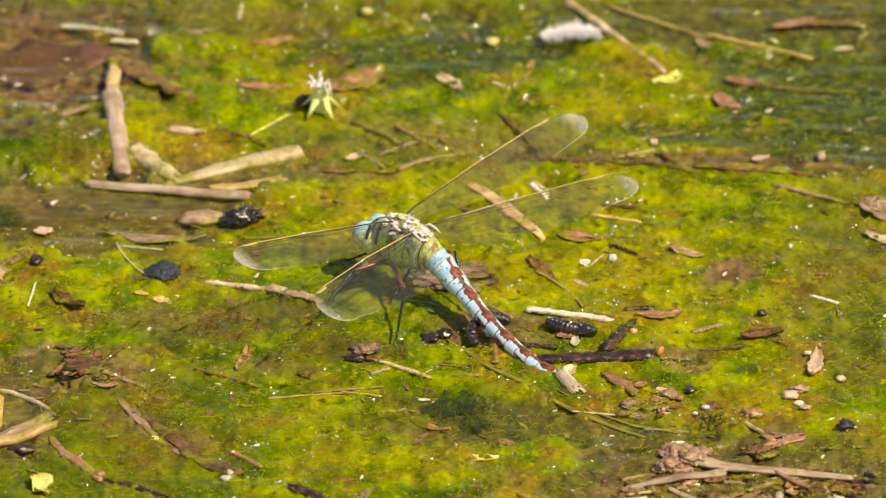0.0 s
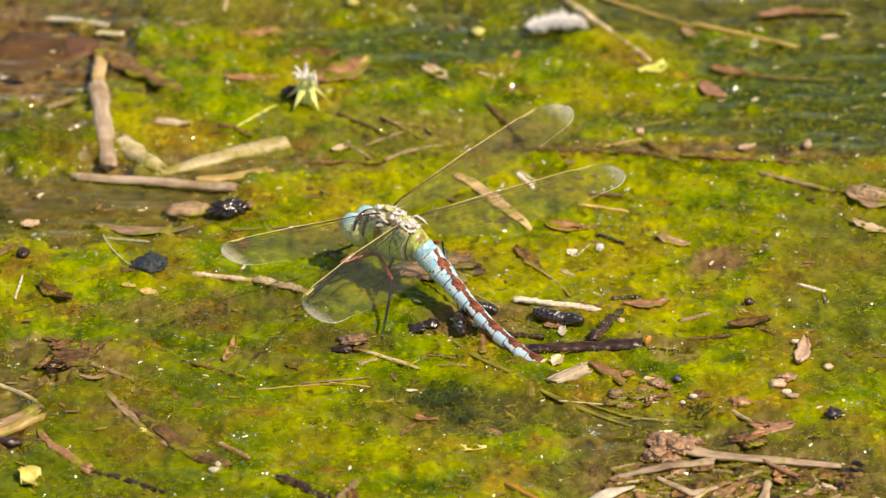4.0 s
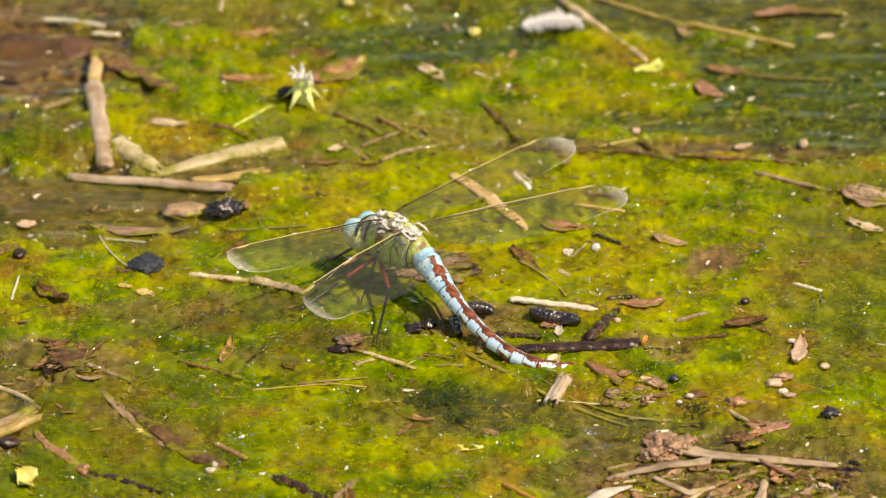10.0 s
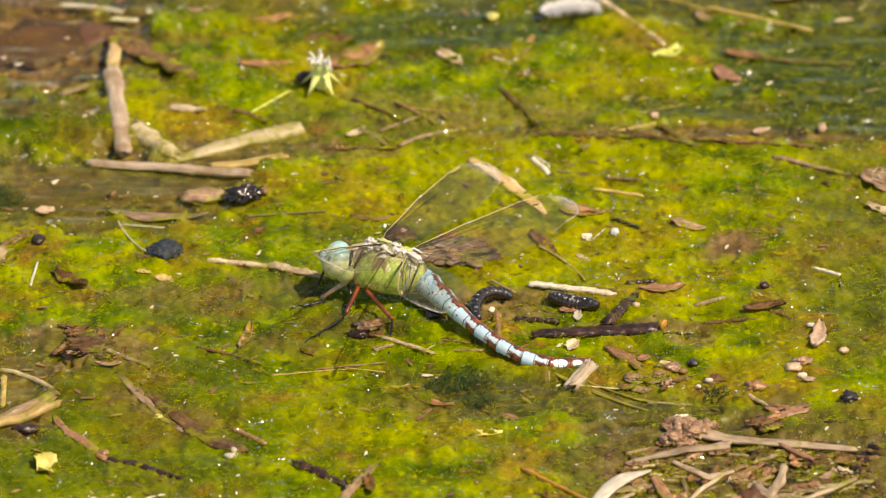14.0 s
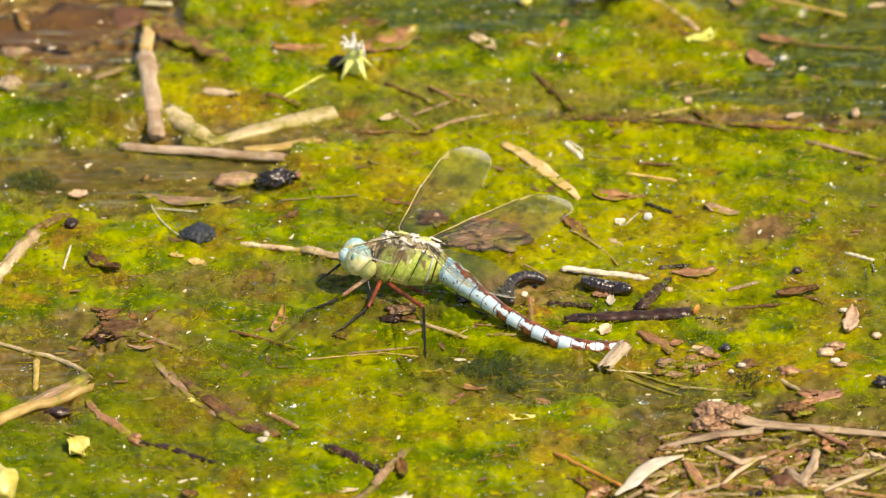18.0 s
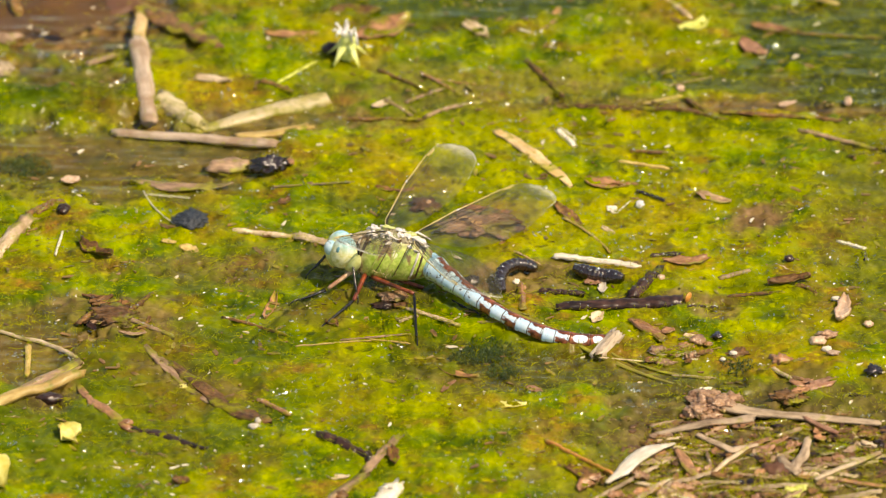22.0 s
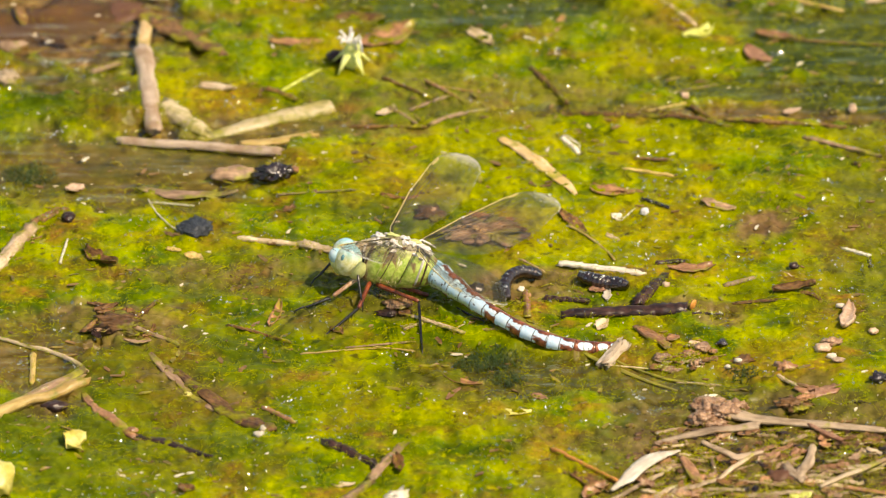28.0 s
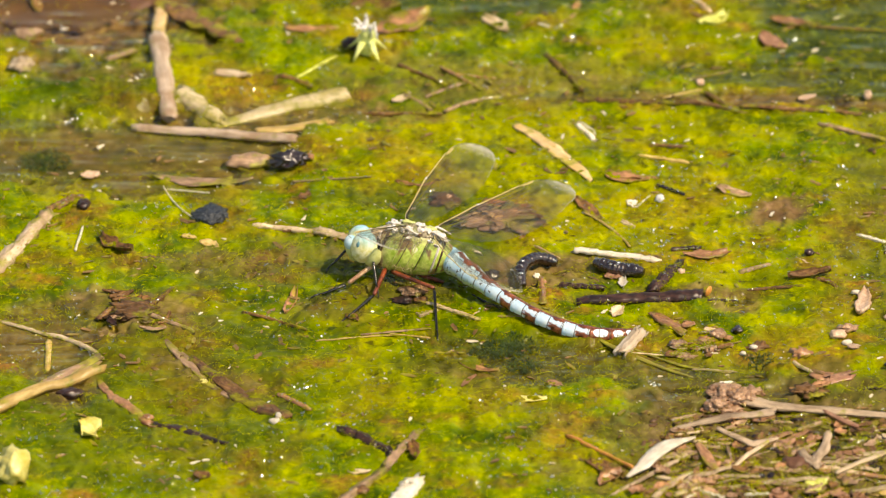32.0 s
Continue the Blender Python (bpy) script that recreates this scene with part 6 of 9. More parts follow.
flake('fallen_petal', (3.3, -95.3), 8.7, 2.6, -12, YELLOW, 'pale yellow pointed petal on the algae', 'petal')
lump('bud', (38.9, -39.9), (1.8, 1.9, 1.3), SEED, 'pinkish bud at the shoot', 'bud')
stick('white_chip', (14.6, -28.7), (33.3, -33.7), 1.98, WHITE, 'bleached white wood chip', 'chip', taper=1.1, flat=0.5)
husk('black_husk', ((18.9, -35.5, 0.3), (22.6, -37.8, 0.0), (26.5, -38.2, 0.0), (30.1, -40.3, 0.3)), 1.78, BLACK, 'glossy black ringed husk beside a white chip', 'husk')
flake('white_flake', (25.4, -42.2), 5.6, 2.5, 84, WHITE, 'small white flake on the wet algae', 'chip')
flake('leaf_scrap', (23.1, -40.4), 3.7, 2.8, 16, PINK, 'pinkish leaf scrap on the wet algae', 'leaf')
husk('curled_husk', ((2.5, -46.4, 0.0), (1.5, -41.7, 0.6), (2.8, -37.7, 1.2), (5.7, -34.4, 1.2), (8.5, -33.7, 0.6), (10.2, -34.9, 0.0)), 1.52, BLACK, 'glossy black husk curled like a hook', 'husk')
stick('twig', (5.4, -28.5), (10.9, -32.8), 0.66, TAN, 'thin tan twig across a black husk', 'twig', lift=1.2)
stick('reed_stub', (6.9, -41.9), (7.0, -53.0), 1.85, RUST, 'short rusty stem stub', 'stem')
lump('seed', (5.6, -40.4), (1.6, 1.9, 1.3), WHITE, 'white seed on the wet algae', 'seed')
flake('leaf_scrap', (51.6, -1.6), 8.6, 3.6, -25, TAN, 'tan dry leaf scrap with a fibrous surface', 'leaf')
stick('black_splinter', (33.9, 2.2), (40.3, -2.6), 1.06, BLACK, 'short black splinter on the wet algae', 'twig', jag=False, taper=1)
lump('snail_shell', (34.4, -4.5), (2.2, 2.4, 1.6), FEATHER, 'tiny grey-white shell on the wet algae', 'shell')
flake('seed_cluster', (26.9, 5.6), 10.4, 4.8, -17, RUST, 'reddish cluster of dry seeds', 'seed', rag=0.3)
flake('white_flake', (28.1, -5.8), 3.2, 2.9, -36, WHITE, 'small white flake on the wet algae', 'chip')
stick('root_fibre', (29.4, -6.8), (32.1, -2.9), 0.40, WHITE, 'thin white fibre on the wet algae', 'fibre')
flake('leaf_scrap', (26.9, -15.4), 4.1, 1.7, -41, STRAW, 'small straw-coloured scrap on the wet algae', 'leaf')
stick('black_stick', (36.8, -28.7), (43.8, -27.8), 1.45, DARK, 'short dark stick on the mat', 'twig', jag=False)
flake('leaf_scrap', (45.0, -31.4), 11.0, 3.6, 17, RUST, 'reddish-brown leaf scrap on the wet algae', 'leaf')
stick('twig', (52.8, -37.5), (59.3, -35.4), 1.19, TAN, 'small tan twig on the algae', 'twig')
stick('twig', (54.3, -46.3), (66.9, -45.4), 0.79, BROWN, 'thin brown twig on the algae', 'twig')
stick('straw', (80.1, -20.6), (86.3, -24.1), 1.06, WHITE, 'short white straw on the wet algae', 'straw')
stick('twig_stub', (86.2, -25.2), (86.4, -28.3), 1.19, DARK, 'dark twig stub on the wet algae', 'twig')
flake('curled_leaf', (68.4, -41.2), 9.9, 3.3, 9, BROWN, 'dark curled leaf edge', 'leaf', curl=0.6)
flake('leaf_scrap', (67.2, -33.8), 4.4, 1.5, -36, STRAW, 'thin pale leaf edge', 'leaf')
lump('crumb', (68.6, -30.6), (2.4, 2.1, 1.4), DARK, 'dark crumb on the wet algae', 'debris')
flake('seed', (80.4, -53.7), 10.1, 3.3, 77, SEED, 'large pale pinkish seed', 'seed', curl=0.4, thick=1.0)
lump('seed', (74.3, -68.8), (3.7, 2.9, 1.9), SEED, 'pale seed in brown mud', 'seed')
lump('crumb', (76.5, -66.2), (4.8, 3.2, 2.1), MUDDY, 'brown mud crumb on the wet algae', 'debris')
lump('crumb', (46.8, -67.4), (3.7, 3.8, 2.5), MUDDY, 'round dark mud ball', 'debris')
lump('black_bead', (51.4, -64.2), (2.4, 2.7, 1.8), BLACK, 'shiny black bead on the wet algae', 'seed')
stick('straw', (24.6, -73.4), (36.7, -74.2), 0.53, STRAW, 'thin pale straw on the wet algae', 'straw')
flake('leaf_scrap', (36.0, -62.5), 11.8, 3.1, -57, RUST, 'slanting reddish leaf scrap', 'leaf')
flake('leaf_scrap', (24.1, -56.8), 4.6, 3.6, 66, STRAW, 'pale soaked leaf scrap', 'leaf')
lump('mud_crumb', (37.8, -70.4), (4.8, 2.9, 1.5), MUDDY, 'brown mud crumb beside the tail', 'debris', rough=0.9, lift=-0.4, group='crumbs beside the tail')
lump('mud_crumb', (43.6, -69.5), (4.0, 2.4, 1.4), MUDDY, 'brown mud crumb beside the tail', 'debris', rough=0.9, lift=-0.4, group='crumbs beside the tail')
lump('mud_crumb', (45.2, -72.6), (3.4, 2.8, 1.9), MUDDY, 'brown mud crumb beside the tail', 'debris', rough=0.9, lift=-0.4, group='crumbs beside the tail')
lump('mud_crumb', (39.6, -74.3), (4.5, 2.7, 1.2), MUDDY, 'brown mud crumb beside the tail', 'debris', rough=0.9, lift=-0.4, group='crumbs beside the tail')
lump('mud_crumb', (49.3, -71.5), (2.6, 1.6, 1.0), MUDDY, 'brown mud crumb beside the tail', 'debris', rough=0.9, lift=-0.4, group='crumbs beside the tail')
stick('straw_bit', (37.5, -71.2), (41.0, -70.6), 0.66, RUST, 'short bit of rotten straw beside the tail', 'straw', group='straw bits beside the tail', lift=0.3)
flake('leaf_scrap', (38.0, -71.4), 4.1, 1.5, -3, STRAW, 'wet scrap of rotten leaf beside the tail', 'leaf', group='scraps beside the tail', lift=0.3)
stick('straw_bit', (36.7, -73.8), (40.3, -73.7), 0.59, TAN, 'short bit of rotten straw beside the tail', 'straw', group='straw bits beside the tail', lift=0.3)
flake('leaf_scrap', (45.3, -72.3), 5.0, 2.2, -41, RUST, 'wet scrap of rotten leaf beside the tail', 'leaf', group='scraps beside the tail', lift=0.3)
stick('straw_bit', (36.2, -73.9), (38.3, -72.4), 0.62, STRAW, 'short bit of rotten straw beside the tail', 'straw', group='straw bits beside the tail', lift=0.3)
flake('leaf_scrap', (45.7, -65.7), 4.0, 1.8, -12, SEED, 'wet scrap of rotten leaf beside the tail', 'leaf', group='scraps beside the tail', lift=0.3)
stick('straw_bit', (42.4, -70.4), (45.8, -71.6), 0.88, RUST, 'short bit of rotten straw beside the tail', 'straw', group='straw bits beside the tail', lift=0.3)
flake('leaf_scrap', (44.3, -69.8), 3.4, 2.6, 8, RUST, 'wet scrap of rotten leaf beside the tail', 'leaf', group='scraps beside the tail', lift=0.3)
stick('straw_bit', (48.3, -71.5), (52.0, -69.7), 0.53, PINK, 'short bit of rotten straw beside the tail', 'straw', group='straw bits beside the tail', lift=0.3)
flake('leaf_scrap', (46.5, -72.8), 1.4, 2.1, 4, SEED, 'wet scrap of rotten leaf beside the tail', 'leaf', group='scraps beside the tail', lift=0.3)
stick('straw_bit', (41.8, -73.2), (45.2, -71.4), 0.76, STRAW, 'short bit of rotten straw beside the tail', 'straw', group='straw bits beside the tail', lift=0.3)
flake('leaf_scrap', (44.6, -75.5), 1.6, 2.2, -30, BROWN, 'wet scrap of rotten leaf beside the tail', 'leaf', group='scraps beside the tail', lift=0.3)
stick('straw_bit', (45.5, -66.8), (48.5, -67.0), 0.58, RUST, 'short bit of rotten straw beside the tail', 'straw', group='straw bits beside the tail', lift=0.3)
flake('leaf_scrap', (40.2, -63.4), 3.1, 2.3, 11, RUST, 'wet scrap of rotten leaf beside the tail', 'leaf', group='scraps beside the tail', lift=0.3)
stick('straw_bit', (44.2, -67.7), (47.7, -67.7), 0.57, PINK, 'short bit of rotten straw beside the tail', 'straw', group='straw bits beside the tail', lift=0.3)
flake('leaf_scrap', (45.2, -69.5), 1.9, 2.3, 12, BROWN, 'wet scrap of rotten leaf beside the tail', 'leaf', group='scraps beside the tail', lift=0.3)
stick('straw_bit', (37.2, -73.4), (38.7, -72.0), 0.70, TAN, 'short bit of rotten straw beside the tail', 'straw', group='straw bits beside the tail', lift=0.3)
flake('leaf_scrap', (41.4, -73.0), 1.8, 1.5, -3, RUST, 'wet scrap of rotten leaf beside the tail', 'leaf', group='scraps beside the tail', lift=0.3)
stick('straw_bit', (42.9, -66.5), (46.4, -65.8), 0.75, TAN, 'short bit of rotten straw beside the tail', 'straw', group='straw bits beside the tail', lift=0.3)
flake('leaf_scrap', (48.3, -72.3), 3.4, 1.8, 26, BROWN, 'wet scrap of rotten leaf beside the tail', 'leaf', group='scraps beside the tail', lift=0.3)
stick('straw_bit', (43.9, -69.4), (45.9, -69.7), 0.54, PINK, 'short bit of rotten straw beside the tail', 'straw', group='straw bits beside the tail', lift=0.3)
flake('leaf_scrap', (49.3, -67.8), 2.0, 2.2, 15, RUST, 'wet scrap of rotten leaf beside the tail', 'leaf', group='scraps beside the tail', lift=0.3)
stick('straw_bit', (42.8, -70.7), (45.3, -70.2), 0.53, BROWN, 'short bit of rotten straw beside the tail', 'straw', group='straw bits beside the tail', lift=0.3)
flake('leaf_scrap', (43.5, -69.7), 2.4, 2.3, 12, RUST, 'wet scrap of rotten leaf beside the tail', 'leaf', group='scraps beside the tail', lift=0.3)
stick('straw_bit', (40.7, -72.3), (42.7, -72.4), 0.83, BROWN, 'short bit of rotten straw beside the tail', 'straw', group='straw bits beside the tail', lift=0.3)
flake('leaf_scrap', (36.5, -74.0), 3.7, 2.4, 31, BROWN, 'wet scrap of rotten leaf beside the tail', 'leaf', group='scraps beside the tail', lift=0.3)
stick('straw', (41.2, -80.0), (50.7, -81.1), 0.66, STRAW, 'thin pale straw on the wet algae', 'straw')
stick('rust_twig', (12.5, -111.4), (27.2, -126.1), 1.45, AMBER, 'straight orange-brown twig on the wet algae', 'twig')
stick('straw', (72.3, -127.9), (84.2, -117.3), 1.19, REED, 'pale straw on the mud', 'straw')
stick('straw', (22.4, -136.9), (37.1, -120.4), 1.06, REED, 'thin pale straw on the mud', 'straw')
stick('straw', (48.3, -114.3), (49.6, -125.7), 1.06, TAN, 'thin tan straw on the wet algae', 'straw')
stick('straw', (53.4, -123.4), (66.0, -125.8), 0.92, TAN, 'thin tan straw on the wet algae', 'straw')
stick('straw', (53.5, -119.1), (63.8, -112.5), 0.79, TAN, 'thin tan straw on the wet algae', 'straw')
flake('lime_petal', (40.2, -129.3), 3.7, 2.2, -20, LIME, 'pale lime petal on the wet algae', 'petal')
flake('lime_petal', (67.3, -131.6), 6.1, 4.3, 28, LIME, 'pale lime-yellow petal on the mud', 'petal')
flake('lime_petal', (76.2, -118.8), 3.1, 1.8, -25, LIME, 'small pale lime petal', 'petal')
flake('white_flake', (48.4, -86.6), 3.9, 2.0, 15, WHITE, 'small white flake on the mud', 'chip')
flake('white_flake', (45.6, -97.6), 2.6, 1.8, -18, WHITE, 'small white flake on the mud', 'chip')
flake('leaf_scrap', (81.7, -128.9), 6.4, 3.2, -14, STRAW, 'pale leaf scrap on the mud', 'leaf')
flake('leaf_scrap', (82.5, -134.2), 7.0, 3.2, -12, GOLD, 'golden leaf scrap on the mud', 'leaf')
flake('leaf_scrap', (20.9, -125.8), 10.5, 4.9, -38, BROWN, 'dark rotten leaf on the mud', 'leaf')
flake('rust_leaf', (21.9, -129.6), 6.8, 4.1, 41, RUST, 'rusty curled leaf on the wet algae', 'leaf', curl=0.6)
lump('mud_clod', (48.3, -91.7), (7.9, 6.3, 4.2), MUDDY, 'clod of wet reddish-brown mud', 'debris', rough=1.1, lift=-0.6, detail=4, group='mud clods on the heap')
lump('mud_clod', (51.4, -95.2), (6.6, 5.4, 3.6), MUDDY, 'clod of wet reddish-brown mud', 'debris', rough=1.1, lift=-0.6, detail=4, group='mud clods on the heap')
lump('mud_clod', (46.3, -97.7), (5.8, 4.8, 3.2), MUDDY, 'clod of wet reddish-brown mud', 'debris', rough=1.1, lift=-0.6, detail=4, group='mud clods on the heap')
lump('mud_clod', (54.1, -91.3), (5.8, 4.1, 2.7), MUDDY, 'clod of wet reddish-brown mud', 'debris', rough=1.1, lift=-0.6, detail=4, group='mud clods on the heap')
lump('mud_clod', (48.8, -98.6), (6.6, 4.0, 2.5), MUDDY, 'clod of wet reddish-brown mud', 'debris', rough=1.1, lift=-0.6, detail=4, group='mud clods on the heap')
flake('leaf_scrap', (64.1, -109.9), 5.6, 1.8, 30, RUST, 'wet scrap of rotten leaf on the mud', 'leaf', group='leaf scraps on the mud heap', lift=0.3)
flake('leaf_scrap', (38.0, -113.0), 6.6, 1.7, 38, BROWN, 'wet scrap of rotten leaf on the mud', 'leaf', group='leaf scraps on the mud heap', lift=0.3)
flake('leaf_scrap', (48.8, -135.8), 2.6, 2.0, -7, MUDDY, 'wet scrap of rotten leaf on the mud', 'leaf', group='leaf scraps on the mud heap', lift=0.3)
flake('leaf_scrap', (56.7, -102.8), 5.2, 2.3, 16, RUST, 'wet scrap of rotten leaf on the mud', 'leaf', group='leaf scraps on the mud heap', lift=0.3)
flake('leaf_scrap', (84.1, -111.2), 4.6, 3.0, -42, STRAW, 'wet scrap of rotten leaf on the mud', 'leaf', group='leaf scraps on the mud heap', lift=0.3)
flake('leaf_scrap', (38.0, -108.7), 5.4, 2.8, 9, TAN, 'wet scrap of rotten leaf on the mud', 'leaf', group='leaf scraps on the mud heap', lift=0.3)
flake('leaf_scrap', (51.8, -122.5), 4.7, 3.1, -38, BROWN, 'wet scrap of rotten leaf on the mud', 'leaf', group='leaf scraps on the mud heap', lift=0.3)
flake('leaf_scrap', (45.2, -127.8), 3.3, 2.3, -31, MUDDY, 'wet scrap of rotten leaf on the mud', 'leaf', group='leaf scraps on the mud heap', lift=0.3)
flake('leaf_scrap', (38.3, -136.2), 4.5, 1.5, -47, BROWN, 'wet scrap of rotten leaf on the mud', 'leaf', group='leaf scraps on the mud heap', lift=0.3)
flake('leaf_scrap', (40.5, -135.2), 2.2, 2.0, -16, STRAW, 'wet scrap of rotten leaf on the mud', 'leaf', group='leaf scraps on the mud heap', lift=0.3)
flake('leaf_scrap', (58.0, -112.7), 3.6, 3.2, 18, TAN, 'wet scrap of rotten leaf on the mud', 'leaf', group='leaf scraps on the mud heap', lift=0.3)
flake('leaf_scrap', (77.8, -117.0), 2.8, 2.8, -39, PINK, 'wet scrap of rotten leaf on the mud', 'leaf', group='leaf scraps on the mud heap', lift=0.3)
flake('leaf_scrap', (76.1, -117.9), 5.4, 2.4, -30, RUST, 'wet scrap of rotten leaf on the mud', 'leaf', group='leaf scraps on the mud heap', lift=0.3)
flake('leaf_scrap', (37.5, -118.2), 5.1, 2.9, 6, TAN, 'wet scrap of rotten leaf on the mud', 'leaf', group='leaf scraps on the mud heap', lift=0.3)
flake('leaf_scrap', (50.4, -105.3), 5.7, 2.3, 41, TAN, 'wet scrap of rotten leaf on the mud', 'leaf', group='leaf scraps on the mud heap', lift=0.3)
flake('leaf_scrap', (74.2, -104.9), 4.0, 3.4, 30, RUST, 'wet scrap of rotten leaf on the mud', 'leaf', group='leaf scraps on the mud heap', lift=0.3)
flake('leaf_scrap', (38.3, -133.7), 3.4, 3.5, -30, MUDDY, 'wet scrap of rotten leaf on the mud', 'leaf', group='leaf scraps on the mud heap', lift=0.3)
flake('leaf_scrap', (77.5, -124.2), 5.4, 1.9, 40, PINK, 'wet scrap of rotten leaf on the mud', 'leaf', group='leaf scraps on the mud heap', lift=0.3)
flake('leaf_scrap', (81.0, -112.4), 5.5, 2.1, 52, TAN, 'wet scrap of rotten leaf on the mud', 'leaf', group='leaf scraps on the mud heap', lift=0.3)
flake('leaf_scrap', (44.0, -99.0), 3.3, 2.7, -7, RUST, 'wet scrap of rotten leaf on the mud', 'leaf', group='leaf scraps on the mud heap', lift=0.3)
flake('leaf_scrap', (64.8, -115.1), 3.5, 2.2, -3, TAN, 'wet scrap of rotten leaf on the mud', 'leaf', group='leaf scraps on the mud heap', lift=0.3)
flake('leaf_scrap', (72.8, -135.3), 4.4, 2.9, -13, PINK, 'wet scrap of rotten leaf on the mud', 'leaf', group='leaf scraps on the mud heap', lift=0.3)
flake('leaf_scrap', (61.6, -133.1), 3.9, 3.4, -26, BROWN, 'wet scrap of rotten leaf on the mud', 'leaf', group='leaf scraps on the mud heap', lift=0.3)
flake('leaf_scrap', (73.3, -118.7), 2.5, 3.2, 7, PINK, 'wet scrap of rotten leaf on the mud', 'leaf', group='leaf scraps on the mud heap', lift=0.3)
flake('leaf_scrap', (84.4, -106.8), 4.2, 3.0, 7, BROWN, 'wet scrap of rotten leaf on the mud', 'leaf', group='leaf scraps on the mud heap', lift=0.3)
flake('leaf_scrap', (43.9, -130.9), 4.2, 2.3, 18, BROWN, 'wet scrap of rotten leaf on the mud', 'leaf', group='leaf scraps on the mud heap', lift=0.3)
flake('leaf_scrap', (50.5, -104.7), 1.8, 3.4, 34, RUST, 'wet scrap of rotten leaf on the mud', 'leaf', group='leaf scraps on the mud heap', lift=0.3)
flake('leaf_scrap', (73.5, -128.8), 2.5, 2.6, -42, MUDDY, 'wet scrap of rotten leaf on the mud', 'leaf', group='leaf scraps on the mud heap', lift=0.3)
flake('leaf_scrap', (67.6, -133.4), 5.4, 3.4, 39, TAN, 'wet scrap of rotten leaf on the mud', 'leaf', group='leaf scraps on the mud heap', lift=0.3)
flake('leaf_scrap', (67.3, -122.4), 4.2, 3.2, -25, PINK, 'wet scrap of rotten leaf on the mud', 'leaf', group='leaf scraps on the mud heap', lift=0.3)
flake('leaf_scrap', (76.4, -123.5), 3.0, 2.4, -41, TAN, 'wet scrap of rotten leaf on the mud', 'leaf', group='leaf scraps on the mud heap', lift=0.3)
flake('leaf_scrap', (50.9, -102.5), 4.7, 3.5, 27, MUDDY, 'wet scrap of rotten leaf on the mud', 'leaf', group='leaf scraps on the mud heap', lift=0.3)
flake('leaf_scrap', (59.6, -134.1), 3.8, 2.8, 23, PINK, 'wet scrap of rotten leaf on the mud', 'leaf', group='leaf scraps on the mud heap', lift=0.3)
stick('straw_bit', (42.4, -119.9), (47.4, -121.9), 0.77, BROWN, 'short bit of rotten straw on the mud', 'straw', group='straw bits on the mud heap')
stick('straw_bit', (64.3, -106.6), (70.4, -102.8), 1.18, TAN, 'short bit of rotten straw on the mud', 'straw', group='straw bits on the mud heap')
stick('straw_bit', (63.3, -111.9), (66.6, -109.8), 0.67, BROWN, 'short bit of rotten straw on the mud', 'straw', group='straw bits on the mud heap')
stick('straw_bit', (77.1, -127.8), (80.3, -127.8), 0.73, STRAW, 'short bit of rotten straw on the mud', 'straw', group='straw bits on the mud heap')
stick('straw_bit', (41.2, -129.0), (46.0, -129.7), 1.16, TAN, 'short bit of rotten straw on the mud', 'straw', group='straw bits on the mud heap')
stick('straw_bit', (34.3, -110.0), (37.6, -110.9), 1.15, STRAW, 'short bit of rotten straw on the mud', 'straw', group='straw bits on the mud heap')
stick('straw_bit', (39.5, -103.6), (42.7, -106.9), 1.12, TAN, 'short bit of rotten straw on the mud', 'straw', group='straw bits on the mud heap')
stick('straw_bit', (69.3, -123.7), (74.6, -128.7), 1.00, TAN, 'short bit of rotten straw on the mud', 'straw', group='straw bits on the mud heap')
stick('straw_bit', (67.4, -125.8), (72.0, -129.2), 0.63, TAN, 'short bit of rotten straw on the mud', 'straw', group='straw bits on the mud heap')
stick('straw_bit', (57.5, -103.0), (63.5, -100.1), 0.70, BROWN, 'short bit of rotten straw on the mud', 'straw', group='straw bits on the mud heap')
stick('straw_bit', (60.0, -111.2), (63.3, -111.2), 0.57, STRAW, 'short bit of rotten straw on the mud', 'straw', group='straw bits on the mud heap')
stick('straw_bit', (46.9, -124.9), (52.8, -124.1), 0.58, STRAW, 'short bit of rotten straw on the mud', 'straw', group='straw bits on the mud heap')
stick('straw_bit', (74.9, -129.9), (79.6, -127.9), 0.84, TAN, 'short bit of rotten straw on the mud', 'straw', group='straw bits on the mud heap')
stick('straw_bit', (77.1, -116.7), (83.1, -119.5), 0.98, BROWN, 'short bit of rotten straw on the mud', 'straw', group='straw bits on the mud heap')
stick('straw_bit', (50.1, -107.8), (53.5, -106.9), 0.84, TAN, 'short bit of rotten straw on the mud', 'straw', group='straw bits on the mud heap')
stick('straw_bit', (48.2, -124.8), (52.8, -126.7), 0.55, TAN, 'short bit of rotten straw on the mud', 'straw', group='straw bits on the mud heap')
stick('straw_bit', (45.7, -131.2), (49.5, -131.6), 1.12, TAN, 'short bit of rotten straw on the mud', 'straw', group='straw bits on the mud heap')
stick('straw_bit', (73.5, -103.5), (77.3, -102.1), 0.60, STRAW, 'short bit of rotten straw on the mud', 'straw', group='straw bits on the mud heap')
stick('straw_bit', (63.1, -120.4), (66.5, -122.4), 0.58, STRAW, 'short bit of rotten straw on the mud', 'straw', group='straw bits on the mud heap')
stick('straw_bit', (57.8, -121.6), (61.5, -120.2), 0.66, STRAW, 'short bit of rotten straw on the mud', 'straw', group='straw bits on the mud heap')
stick('straw_bit', (49.8, -121.8), (53.4, -121.5), 0.86, STRAW, 'short bit of rotten straw on the mud', 'straw', group='straw bits on the mud heap')
